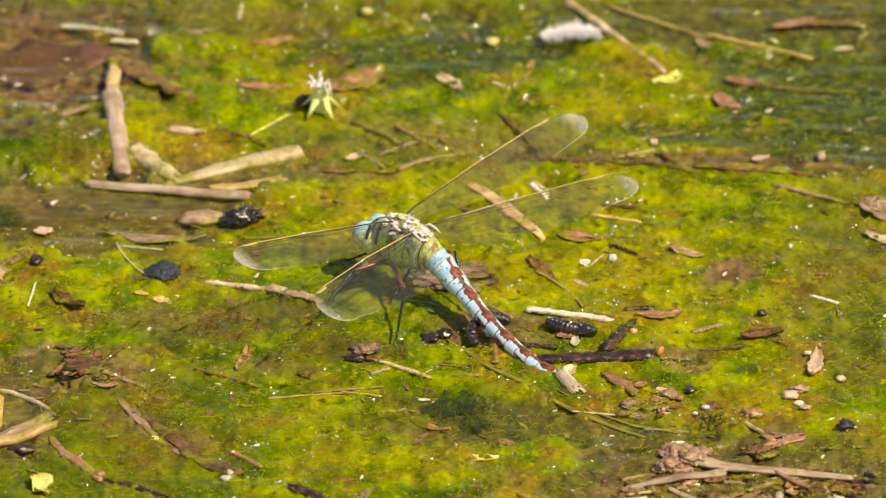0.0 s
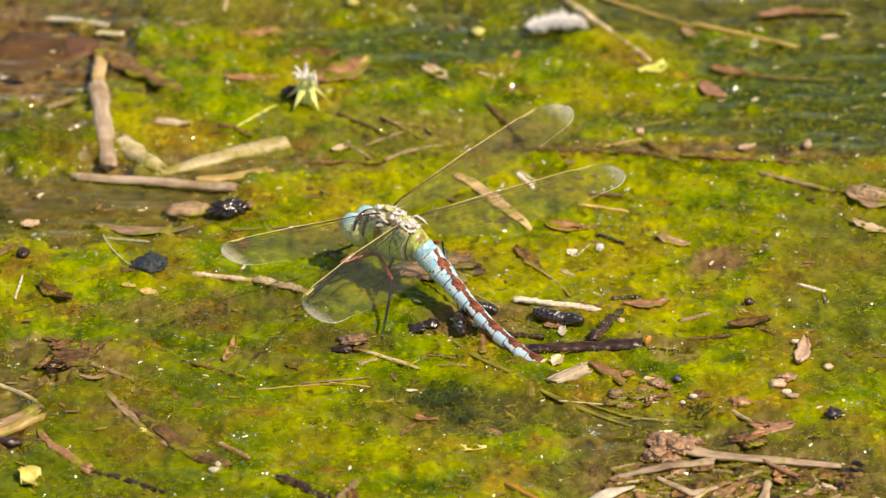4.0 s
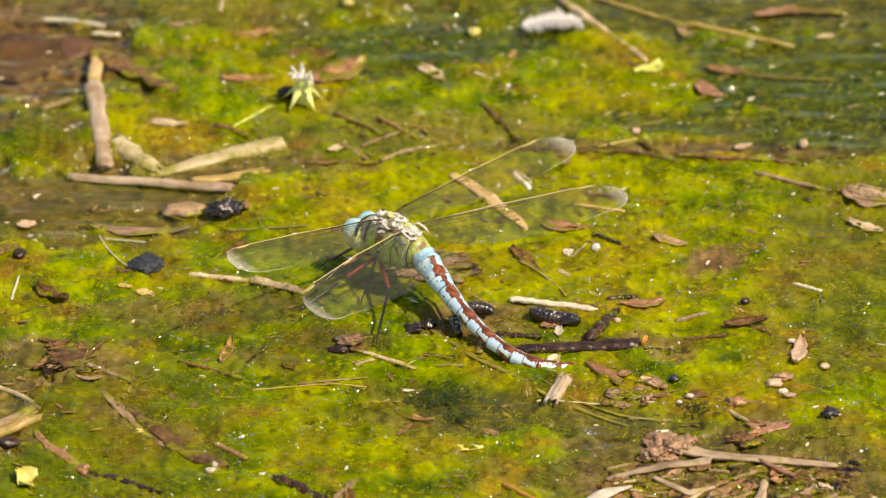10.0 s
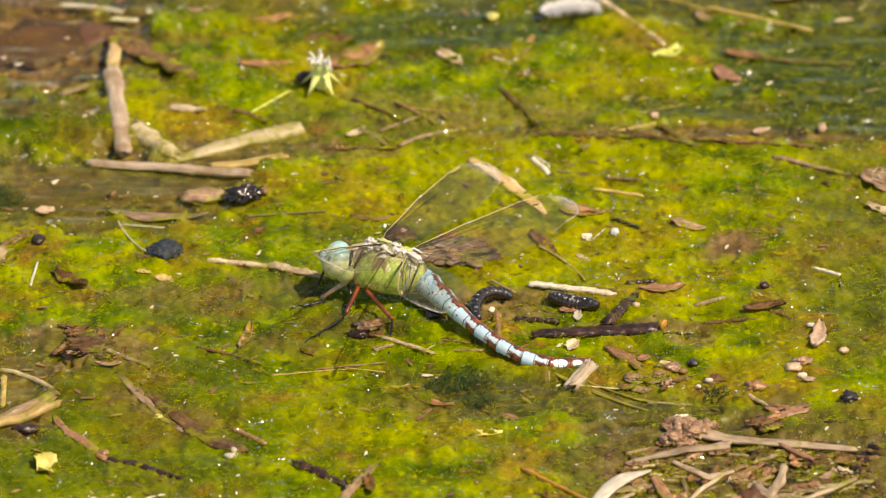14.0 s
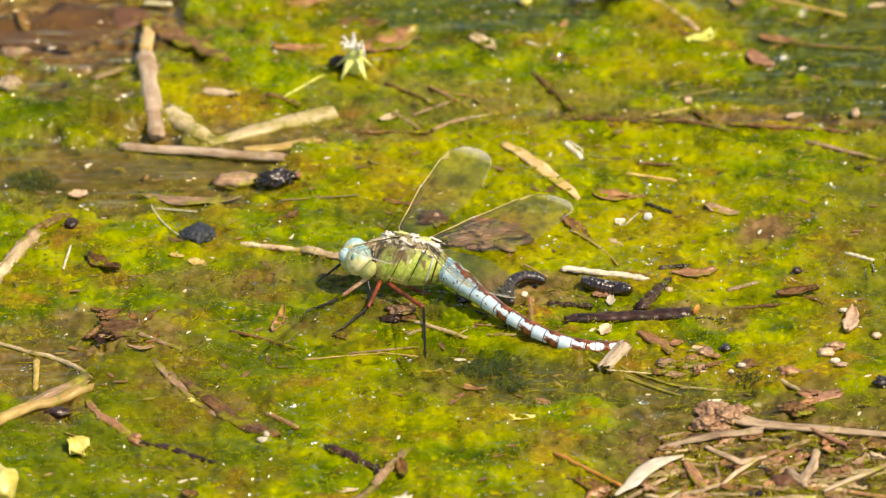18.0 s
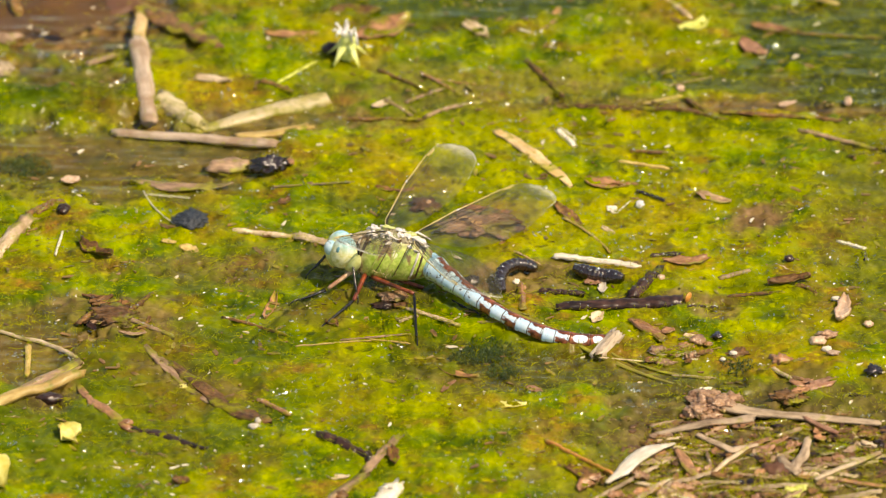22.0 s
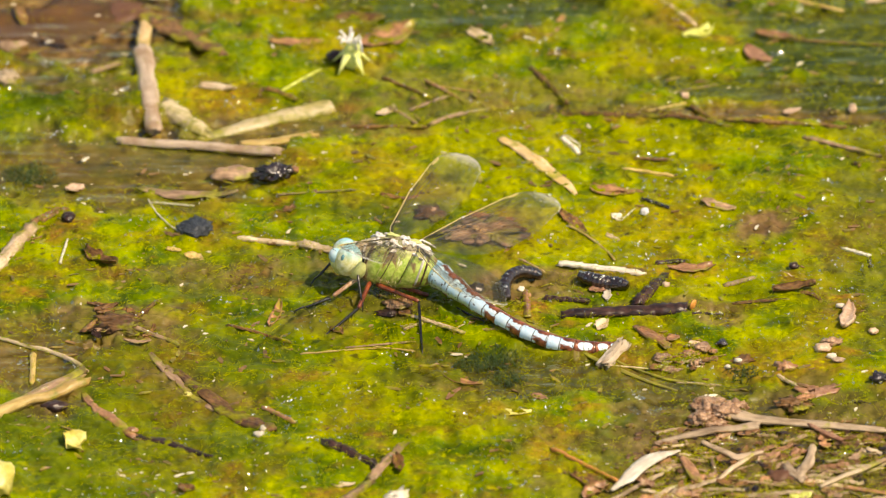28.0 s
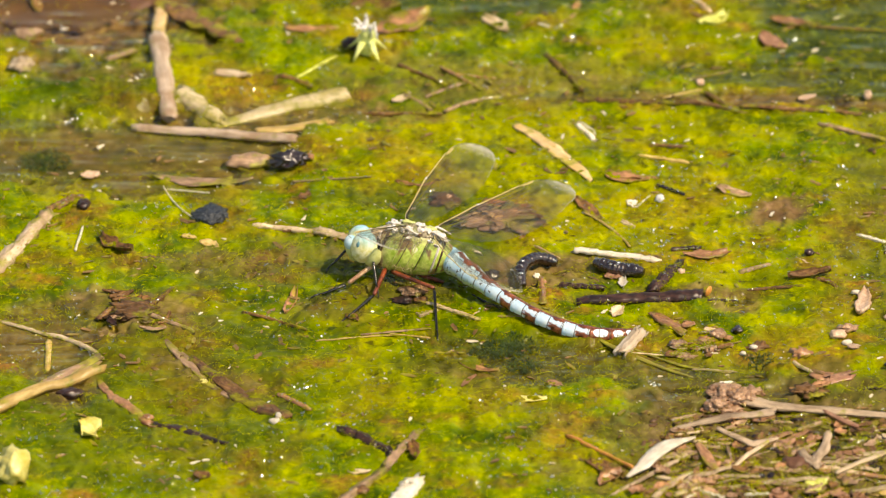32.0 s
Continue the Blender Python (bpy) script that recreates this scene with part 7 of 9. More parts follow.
stick('straw_bit', (36.9, -110.0), (43.5, -107.9), 1.12, STRAW, 'short bit of rotten straw on the mud', 'straw', group='straw bits on the mud heap')
stick('straw_bit', (33.7, -125.9), (37.2, -124.0), 1.02, TAN, 'short bit of rotten straw on the mud', 'straw', group='straw bits on the mud heap')
stick('straw_bit', (73.8, -111.0), (79.0, -110.2), 0.55, BROWN, 'short bit of rotten straw on the mud', 'straw', group='straw bits on the mud heap')
stick('straw_bit', (58.0, -103.0), (62.8, -104.0), 0.90, TAN, 'short bit of rotten straw on the mud', 'straw', group='straw bits on the mud heap')
stick('straw_bit', (72.0, -126.5), (75.3, -125.4), 0.54, BROWN, 'short bit of rotten straw on the mud', 'straw', group='straw bits on the mud heap')
stick('straw_bit', (79.5, -110.5), (83.6, -112.5), 0.94, BROWN, 'short bit of rotten straw on the mud', 'straw', group='straw bits on the mud heap')
stick('straw_bit', (49.1, -122.4), (53.7, -121.5), 0.55, TAN, 'short bit of rotten straw on the mud', 'straw', group='straw bits on the mud heap')
stick('straw_bit', (63.2, -124.2), (68.3, -125.9), 0.73, TAN, 'short bit of rotten straw on the mud', 'straw', group='straw bits on the mud heap')
stick('straw_bit', (63.8, -125.1), (66.9, -127.2), 0.67, BROWN, 'short bit of rotten straw on the mud', 'straw', group='straw bits on the mud heap')
stick('straw_bit', (70.9, -123.9), (75.2, -119.9), 0.66, STRAW, 'short bit of rotten straw on the mud', 'straw', group='straw bits on the mud heap')
stick('straw_bit', (45.2, -130.0), (51.3, -127.0), 0.72, TAN, 'short bit of rotten straw on the mud', 'straw', group='straw bits on the mud heap')
stick('straw_bit', (78.5, -103.5), (81.5, -105.4), 1.00, STRAW, 'short bit of rotten straw on the mud', 'straw', group='straw bits on the mud heap')
stick('straw_bit', (70.3, -129.0), (73.9, -130.3), 0.92, TAN, 'short bit of rotten straw on the mud', 'straw', group='straw bits on the mud heap')
stick('straw_bit', (69.3, -128.9), (75.6, -131.3), 0.64, TAN, 'short bit of rotten straw on the mud', 'straw', group='straw bits on the mud heap')
stick('straw_bit', (36.0, -102.8), (42.2, -100.2), 1.14, TAN, 'short bit of rotten straw on the mud', 'straw', group='straw bits on the mud heap')
stick('straw_bit', (67.9, -124.9), (70.6, -126.6), 0.66, TAN, 'short bit of rotten straw on the mud', 'straw', group='straw bits on the mud heap')
stick('straw_bit', (52.6, -123.4), (56.5, -122.4), 0.81, BROWN, 'short bit of rotten straw on the mud', 'straw', group='straw bits on the mud heap')
stick('straw_bit', (74.4, -129.0), (77.2, -125.8), 0.67, TAN, 'short bit of rotten straw on the mud', 'straw', group='straw bits on the mud heap')
stick('straw_bit', (51.0, -131.2), (55.7, -134.6), 0.78, STRAW, 'short bit of rotten straw on the mud', 'straw', group='straw bits on the mud heap')
stick('straw_bit', (80.2, -108.0), (87.1, -105.9), 0.67, STRAW, 'short bit of rotten straw on the mud', 'straw', group='straw bits on the mud heap')
stick('straw_bit', (39.2, -111.2), (43.1, -112.2), 0.89, STRAW, 'short bit of rotten straw on the mud', 'straw', group='straw bits on the mud heap')
stick('straw_bit', (79.9, -128.9), (82.9, -130.6), 1.18, BROWN, 'short bit of rotten straw on the mud', 'straw', group='straw bits on the mud heap')
stick('straw_bit', (50.9, -103.0), (55.3, -102.3), 1.02, BROWN, 'short bit of rotten straw on the mud', 'straw', group='straw bits on the mud heap')
stick('straw_bit', (43.8, -112.1), (46.6, -113.0), 0.58, TAN, 'short bit of rotten straw on the mud', 'straw', group='straw bits on the mud heap')
stick('straw_bit', (81.3, -119.6), (86.3, -117.0), 0.92, STRAW, 'short bit of rotten straw on the mud', 'straw', group='straw bits on the mud heap')
stick('straw_bit', (69.5, -101.4), (75.6, -101.2), 0.62, STRAW, 'short bit of rotten straw on the mud', 'straw', group='straw bits on the mud heap')
stick('straw_bit', (39.9, -121.9), (45.4, -119.8), 0.89, TAN, 'short bit of rotten straw on the mud', 'straw', group='straw bits on the mud heap')
stick('straw_bit', (41.8, -114.2), (46.6, -114.2), 1.16, TAN, 'short bit of rotten straw on the mud', 'straw', group='straw bits on the mud heap')
stick('straw_bit', (46.1, -112.7), (51.1, -113.1), 0.77, TAN, 'short bit of rotten straw on the mud', 'straw', group='straw bits on the mud heap')
stick('straw_bit', (57.4, -130.7), (62.1, -126.7), 0.66, TAN, 'short bit of rotten straw on the mud', 'straw', group='straw bits on the mud heap')
stick('straw_bit', (40.3, -126.0), (43.0, -126.0), 1.07, STRAW, 'short bit of rotten straw on the mud', 'straw', group='straw bits on the mud heap')
stick('straw_bit', (68.7, -102.3), (71.6, -103.7), 0.64, STRAW, 'short bit of rotten straw on the mud', 'straw', group='straw bits on the mud heap')
stick('straw_bit', (47.6, -131.5), (52.8, -130.2), 1.03, STRAW, 'short bit of rotten straw on the mud', 'straw', group='straw bits on the mud heap')
stick('straw_bit', (77.3, -112.9), (79.9, -110.6), 0.88, TAN, 'short bit of rotten straw on the mud', 'straw', group='straw bits on the mud heap')
stick('straw_bit', (36.9, -116.6), (40.8, -114.0), 1.13, TAN, 'short bit of rotten straw on the mud', 'straw', group='straw bits on the mud heap')
stick('straw_bit', (43.0, -124.5), (46.1, -124.7), 1.00, STRAW, 'short bit of rotten straw on the mud', 'straw', group='straw bits on the mud heap')
stick('straw_bit', (83.1, -101.8), (86.3, -99.5), 0.87, BROWN, 'short bit of rotten straw on the mud', 'straw', group='straw bits on the mud heap')
stick('straw_bit', (36.5, -118.9), (39.7, -118.2), 0.66, STRAW, 'short bit of rotten straw on the mud', 'straw', group='straw bits on the mud heap')
stick('straw_bit', (67.7, -102.9), (70.9, -102.8), 0.60, TAN, 'short bit of rotten straw on the mud', 'straw', group='straw bits on the mud heap')
stick('straw_bit', (58.5, -124.4), (63.2, -122.7), 0.91, STRAW, 'short bit of rotten straw on the mud', 'straw', group='straw bits on the mud heap')
stick('straw_bit', (63.4, -101.0), (66.6, -99.9), 0.95, TAN, 'short bit of rotten straw on the mud', 'straw', group='straw bits on the mud heap')
stick('straw_bit', (62.2, -134.2), (66.0, -132.3), 0.83, BROWN, 'short bit of rotten straw on the mud', 'straw', group='straw bits on the mud heap')
stick('straw_bit', (41.7, -117.6), (46.6, -119.1), 0.91, TAN, 'short bit of rotten straw on the mud', 'straw', group='straw bits on the mud heap')
stick('dark_reed', (-37.9, -109.6), (-27.4, -118.8), 2.51, DARK, 'short dark hollow stem piece', 'stem', flat=0.8)
stick('tan_reed', (-39.8, -141.0), (-27.4, -123.9), 2.51, TAN, 'curved tan stem on the algae', 'stem', jag=False)
stick('tan_reed', (-27.9, -124.4), (-20.9, -110.2), 2.38, TAN, 'curved tan stem end', 'stem')
flake('bud_scale', (-22.0, -119.2), 7.4, 2.6, -80, BROWN, 'dark reddish bud scale', 'bud', curl=0.8)
stick('white_reed', (-27.2, -143.3), (-21.3, -130.5), 4.49, WHITE, 'thick bleached broken stem end', 'stem', taper=0.9)
flake('leaf_scrap', (-34.3, -126.8), 5.0, 2.0, -6, STRAW, 'small straw-coloured scrap on the wet algae', 'leaf')
lump('crumb', (-33.6, -134.5), (3.4, 2.9, 1.9), BROWN, 'dark crumb on the wet algae', 'debris')
flake('rust_leaf', (-7.7, -80.0), 10.8, 2.1, -33, RUST, 'narrow rusty leaf on the wet algae', 'leaf', curl=0.5)
flake('rust_leaf', (-10.0, -86.2), 5.9, 1.4, 55, RUST, 'small rusty leaf sliver', 'leaf')
flake('leaf_scrap', (9.6, -87.2), 4.3, 2.3, -36, PINK, 'small pinkish scrap on the wet algae', 'leaf')
stick('gold_thread', (-44.6, -69.1), (-27.9, -66.7), 0.66, GOLD, 'thin golden stem in the algae', 'stem', lift=-0.1)
stick('gold_thread', (-27.9, -66.6), (-18.9, -68.1), 0.53, GOLD, 'thin golden stem in the algae', 'stem', lift=-0.1)
flake('curled_leaf', (-69.3, -128.7), 3.8, 2.9, 3, BROWN, 'small wet dark curled leaf', 'leaf', curl=0.6)
stick('dark_twig', (-5.3, -53.5), (1.8, -55.0), 0.92, DARK, 'thin black twig under the abdomen', 'twig')
stick('twig', (-3.1, -58.9), (3.1, -59.3), 0.66, TAN, 'thin tan twig on the wet algae', 'twig')
stick('straw', (-18.4, -54.8), (-8.0, -61.0), 1.19, STRAW, 'pale forked straw under the insect', 'straw')
stick('straw', (-21.2, -59.4), (-17.3, -57.3), 1.06, STRAW, 'short pale straw under the insect', 'straw')
stick('straw', (-10.2, -60.0), (-7.6, -57.2), 0.53, STRAW, 'thin fork of a straw', 'straw')
lump('bark_clot', (-25.1, -52.3), (4.5, 2.7, 1.2), DARK, 'dark wet clot with shiny drops', 'bark', rough=0.4)
lump('bark_clot', (-21.0, -51.6), (3.7, 2.2, 1.1), BROWN, 'dark wet clot with shiny drops', 'bark', rough=0.4)
flake('leaf_scrap', (26.3, 7.1), 10.6, 2.8, -22, RUST, 'brown wet leaf scrap beside the wing', 'leaf')
stick('pale_chip', (15.5, 31.5), (19.2, 24.6), 1.72, WHITE, 'flat pale chip of reed', 'chip')
flake('white_flake', (17.9, 29.0), 8.5, 1.8, -63, WHITE, 'small whitish flake on the wet algae', 'chip')
stick('twig', (32.6, 20.9), (41.3, 20.8), 1.19, BROWN, 'short dark brown twig', 'twig')
stick('grass_straw', (30.1, 15.7), (41.0, 13.8), 1.19, GOLD, 'short golden stem on the wet algae', 'grass')
flake('leaf_scrap', (-25.1, 3.7), 4.7, 2.0, -18, BROWN, 'small dark wet leaf scrap', 'leaf')
flake('leaf_scrap', (-20.5, 2.8), 4.8, 1.2, 13, RUST, 'small rusty scrap on the wet algae', 'leaf')
flake('leaf_scrap', (-3.6, -6.5), 6.9, 2.7, -28, RUST, 'small reddish scrap on the wet algae', 'leaf')
stick('reed', (-119.3, -38.6), (-107.9, -11.4), 4.22, STRAW, 'thick pale stained reed stem', 'stem')
stick('twig', (-108.2, -9.2), (-102.0, -4.3), 1.72, BROWN, 'dark end of a reed', 'twig')
lump('crumb', (-99.8, -7.8), (2.9, 2.5, 1.7), DARK, 'dark shiny crumb on the wet algae', 'debris')
stick('golden_straw', (16.8, -10.7), (27.1, -26.7), 0.66, GOLD, 'thin bent golden stem', 'stem', bend=0.05)
flake('brown_leaf', (17.8, -9.0), 11.9, 3.1, -59, BROWN, 'dark brown pointed leaf', 'leaf')
stick('straw', (-19.4, -54.2), (-8.8, -60.5), 1.19, STRAW, 'pale straw on the algae', 'straw')
stick('straw', (-21.4, -58.4), (-17.8, -56.9), 1.06, STRAW, 'short pale straw on the wet algae', 'straw')
stick('twig', (-6.2, -53.6), (0.8, -55.1), 0.66, RUST, 'thin rusty twig on the wet algae', 'twig')
stick('twig', (-2.3, -59.1), (3.4, -58.9), 0.66, TAN, 'thin tan twig on the wet algae', 'twig')
lump('bark_clot', (-22.6, -48.9), (7.4, 4.4, 1.6), MUDDY, 'dark wet clot with shiny drops', 'bark', rough=0.45)
lump('bark_clot', (-8.0, -42.1), (4.0, 3.2, 2.1), BLACK, 'glossy black clot on the wet algae', 'bark', rough=0.4)
lump('bark_clot', (-4.7, -39.0), (4.0, 3.5, 2.3), BLACK, 'glossy black clot on the wet algae', 'bark', rough=0.4)
stick('twig', (-34.3, -66.9), (-18.8, -64.3), 0.66, TAN, 'thin tan stem in the algae', 'twig')
flake('tan_leaf', (-72.7, 5.5), 23.6, 4.1, -9, TAN, 'long soaked tan leaf at the channel', 'leaf', curl=0.1)
stick('mud_twig', (-106.1, -8.5), (-100.4, -3.9), 1.58, BROWN, 'short brown twig on the wet algae', 'twig')
flake('leaf_scrap', (-48.3, -3.2), 3.3, 2.6, 39, BROWN, 'small brown scrap on the wet algae', 'leaf')
stick('root_fibre', (-51.1, 2.8), (-32.6, 5.9), 0.53, TAN, 'thin tan fibre on the wet algae', 'fibre')
flake('leaf_scrap', (-3.8, 80.8), 9.5, 4.2, -54, STRAW, 'sunken pale leaf scrap', 'leaf', lift=-0.5)
flake('leaf_scrap', (13.9, 85.0), 12.4, 3.6, 64, RUST, 'sunken orange leaf scrap', 'leaf', lift=-0.5)
flake('leaf_scrap', (24.1, 84.6), 4.1, 2.9, -3, STRAW, 'sunken pale scrap on the wet algae', 'leaf', lift=-0.5)
flake('leaf_scrap', (-64.0, 103.3), 8.2, 2.0, 1, TAN, 'tan scrap on the wet algae', 'leaf')
flake('leaf_scrap', (-63.2, 95.7), 2.9, 2.1, -68, GOLD, 'yellow scrap on the wet algae', 'leaf')
flake('leaf_scrap', (-46.8, 97.5), 9.7, 2.8, 11, RUST, 'reddish scrap on the wet algae', 'leaf')
flake('leaf_scrap', (-48.1, 76.3), 12.8, 3.3, 0, RUST, 'orange-brown leaf scrap on the wet algae', 'leaf')
stick('reed_bit', (-54.7, 116.5), (-55.2, 109.3), 1.58, STRAW, 'pale upright stem bit', 'stem')
flake('leaf_scrap', (67.1, -111.8), 4.2, 2.8, 71, RUST, 'wet scrap of rotten leaf on the mud', 'leaf', group='leaf scraps on the mud heap', lift=0.35)
stick('straw_bit', (40.3, -133.0), (46.5, -136.5), 1.29, WHITE, 'broken straw bit lying in the wet litter', 'straw', group='straw bits in the litter', lift=0.3)
flake('leaf_scrap', (69.2, -129.4), 2.7, 1.9, 110, TAN, 'wet scrap of rotten leaf on the mud', 'leaf', group='leaf scraps on the mud heap', lift=0.35)
flake('leaf_scrap', (71.8, -131.7), 2.2, 2.8, 54, BROWN, 'wet scrap of rotten leaf on the mud', 'leaf', group='leaf scraps on the mud heap', lift=0.35)
flake('leaf_scrap', (61.4, -113.4), 4.8, 3.5, 27, PINK, 'wet scrap of rotten leaf on the mud', 'leaf', group='leaf scraps on the mud heap', lift=0.35)
flake('leaf_scrap', (72.8, -122.3), 5.8, 2.4, 56, TAN, 'wet scrap of rotten leaf on the mud', 'leaf', group='leaf scraps on the mud heap', lift=0.35)
flake('leaf_scrap', (42.2, -137.5), 4.5, 3.2, -49, RUST, 'wet scrap of rotten leaf on the mud', 'leaf', group='leaf scraps on the mud heap', lift=0.35)
flake('leaf_scrap', (64.4, -124.8), 4.9, 2.6, 12, TAN, 'wet scrap of rotten leaf on the mud', 'leaf', group='leaf scraps on the mud heap', lift=0.35)
flake('leaf_scrap', (74.2, -136.8), 3.4, 2.1, -37, BROWN, 'wet scrap of rotten leaf on the mud', 'leaf', group='leaf scraps on the mud heap', lift=0.35)
flake('leaf_scrap', (69.4, -125.3), 3.3, 3.5, -47, RUST, 'wet scrap of rotten leaf on the mud', 'leaf', group='leaf scraps on the mud heap', lift=0.35)
stick('straw_bit', (61.7, -121.5), (61.7, -113.9), 1.38, BROWN, 'broken straw bit lying in the wet litter', 'straw', group='straw bits in the litter', lift=0.3)
stick('straw_bit', (52.1, -134.8), (57.2, -134.6), 0.96, WHITE, 'broken straw bit lying in the wet litter', 'straw', group='straw bits in the litter', lift=0.3)
flake('leaf_scrap', (75.3, -128.1), 3.9, 2.2, 31, BROWN, 'wet scrap of rotten leaf on the mud', 'leaf', group='leaf scraps on the mud heap', lift=0.35)
flake('leaf_scrap', (46.4, -123.5), 3.1, 3.5, 54, RUST, 'wet scrap of rotten leaf on the mud', 'leaf', group='leaf scraps on the mud heap', lift=0.35)
stick('straw_bit', (38.4, -126.9), (41.2, -124.9), 0.99, WHITE, 'broken straw bit lying in the wet litter', 'straw', group='straw bits in the litter', lift=0.3)
stick('straw_bit', (63.3, -123.1), (68.1, -125.7), 0.84, RUST, 'broken straw bit lying in the wet litter', 'straw', group='straw bits in the litter', lift=0.3)
stick('straw_bit', (62.0, -114.8), (67.8, -116.6), 1.21, TAN, 'broken straw bit lying in the wet litter', 'straw', group='straw bits in the litter', lift=0.3)
flake('leaf_scrap', (58.6, -136.7), 4.3, 3.5, -54, PINK, 'wet scrap of rotten leaf on the mud', 'leaf', group='leaf scraps on the mud heap', lift=0.35)
stick('straw_bit', (45.6, -111.8), (51.0, -111.2), 0.78, RUST, 'broken straw bit lying in the wet litter', 'straw', group='straw bits in the litter', lift=0.3)
flake('leaf_scrap', (33.1, -132.9), 3.6, 3.8, -10, RUST, 'wet scrap of rotten leaf on the mud', 'leaf', group='leaf scraps on the mud heap', lift=0.35)
flake('leaf_scrap', (59.8, -123.7), 2.6, 3.6, 2, RUST, 'wet scrap of rotten leaf on the mud', 'leaf', group='leaf scraps on the mud heap', lift=0.35)
stick('straw_bit', (44.3, -111.0), (47.2, -109.8), 1.20, BROWN, 'broken straw bit lying in the wet litter', 'straw', group='straw bits in the litter', lift=0.3)
stick('straw_bit', (74.0, -114.9), (77.1, -114.1), 0.75, STRAW, 'broken straw bit lying in the wet litter', 'straw', group='straw bits in the litter', lift=0.3)
stick('straw_bit', (51.2, -129.0), (57.4, -131.1), 1.01, RUST, 'broken straw bit lying in the wet litter', 'straw', group='straw bits in the litter', lift=0.3)
flake('leaf_scrap', (75.0, -130.5), 3.9, 3.6, -42, TAN, 'wet scrap of rotten leaf on the mud', 'leaf', group='leaf scraps on the mud heap', lift=0.35)
stick('straw_bit', (40.7, -136.3), (42.0, -132.4), 1.08, RUST, 'broken straw bit lying in the wet litter', 'straw', group='straw bits in the litter', lift=0.3)
flake('leaf_scrap', (60.2, -115.0), 3.8, 3.5, -9, MUDDY, 'wet scrap of rotten leaf on the mud', 'leaf', group='leaf scraps on the mud heap', lift=0.35)
flake('leaf_scrap', (49.8, -124.4), 5.6, 1.9, -33, TAN, 'wet scrap of rotten leaf on the mud', 'leaf', group='leaf scraps on the mud heap', lift=0.35)
flake('leaf_scrap', (50.6, -113.8), 3.3, 3.0, 63, RUST, 'wet scrap of rotten leaf on the mud', 'leaf', group='leaf scraps on the mud heap', lift=0.35)
stick('straw_bit', (38.5, -137.6), (40.8, -135.5), 1.32, WHITE, 'broken straw bit lying in the wet litter', 'straw', group='straw bits in the litter', lift=0.3)
flake('leaf_scrap', (36.1, -130.9), 3.9, 2.9, 10, RUST, 'wet scrap of rotten leaf on the mud', 'leaf', group='leaf scraps on the mud heap', lift=0.35)
flake('leaf_scrap', (67.3, -120.2), 4.9, 2.2, 38, BROWN, 'wet scrap of rotten leaf on the mud', 'leaf', group='leaf scraps on the mud heap', lift=0.35)
flake('leaf_scrap', (51.0, -125.8), 3.6, 2.9, -5, BROWN, 'wet scrap of rotten leaf on the mud', 'leaf', group='leaf scraps on the mud heap', lift=0.35)
flake('leaf_scrap', (34.8, -136.2), 1.6, 1.6, 101, PINK, 'wet scrap of rotten leaf on the mud', 'leaf', group='leaf scraps on the mud heap', lift=0.35)
flake('leaf_scrap', (61.6, -117.5), 2.2, 2.3, 24, BROWN, 'wet scrap of rotten leaf on the mud', 'leaf', group='leaf scraps on the mud heap', lift=0.35)
flake('leaf_scrap', (42.3, -130.0), 5.1, 3.8, -16, MUDDY, 'wet scrap of rotten leaf on the mud', 'leaf', group='leaf scraps on the mud heap', lift=0.35)
stick('straw_bit', (67.8, -136.5), (73.6, -132.5), 1.09, RUST, 'broken straw bit lying in the wet litter', 'straw', group='straw bits in the litter', lift=0.3)
flake('leaf_scrap', (45.7, -123.8), 4.5, 1.9, 25, RUST, 'wet scrap of rotten leaf on the mud', 'leaf', group='leaf scraps on the mud heap', lift=0.35)
flake('leaf_scrap', (44.4, -134.2), 5.6, 2.9, -31, MUDDY, 'wet scrap of rotten leaf on the mud', 'leaf', group='leaf scraps on the mud heap', lift=0.35)
flake('leaf_scrap', (64.1, -131.9), 3.2, 2.4, 28, PINK, 'wet scrap of rotten leaf on the mud', 'leaf', group='leaf scraps on the mud heap', lift=0.35)
flake('leaf_scrap', (54.5, -125.3), 3.4, 2.1, 27, BROWN, 'wet scrap of rotten leaf on the mud', 'leaf', group='leaf scraps on the mud heap', lift=0.35)
flake('leaf_scrap', (39.2, -117.5), 4.9, 2.0, 14, TAN, 'wet scrap of rotten leaf on the mud', 'leaf', group='leaf scraps on the mud heap', lift=0.35)
flake('leaf_scrap', (75.8, -128.1), 6.0, 2.6, 33, MUDDY, 'wet scrap of rotten leaf on the mud', 'leaf', group='leaf scraps on the mud heap', lift=0.35)
flake('leaf_scrap', (62.8, -115.9), 3.8, 2.3, -18, MUDDY, 'wet scrap of rotten leaf on the mud', 'leaf', group='leaf scraps on the mud heap', lift=0.35)
stick('reed_piece', (75.8, -134.8), (86.5, -131.5), 1.58, REED, 'flat pale piece of broken reed in the litter', 'reed', group='reed pieces in the litter', lift=0.5, flat=0.45)
stick('reed_piece', (46.7, -127.3), (54.9, -127.6), 1.20, REED, 'flat pale piece of broken reed in the litter', 'reed', group='reed pieces in the litter', lift=0.5, flat=0.45)
stick('reed_piece', (32.6, -127.6), (44.0, -132.5), 1.52, STRAW, 'flat pale piece of broken reed in the litter', 'reed', group='reed pieces in the litter', lift=0.5, flat=0.45)
stick('reed_piece', (39.3, -128.1), (49.2, -124.0), 1.98, REED, 'flat pale piece of broken reed in the litter', 'reed', group='reed pieces in the litter', lift=0.5, flat=0.45)
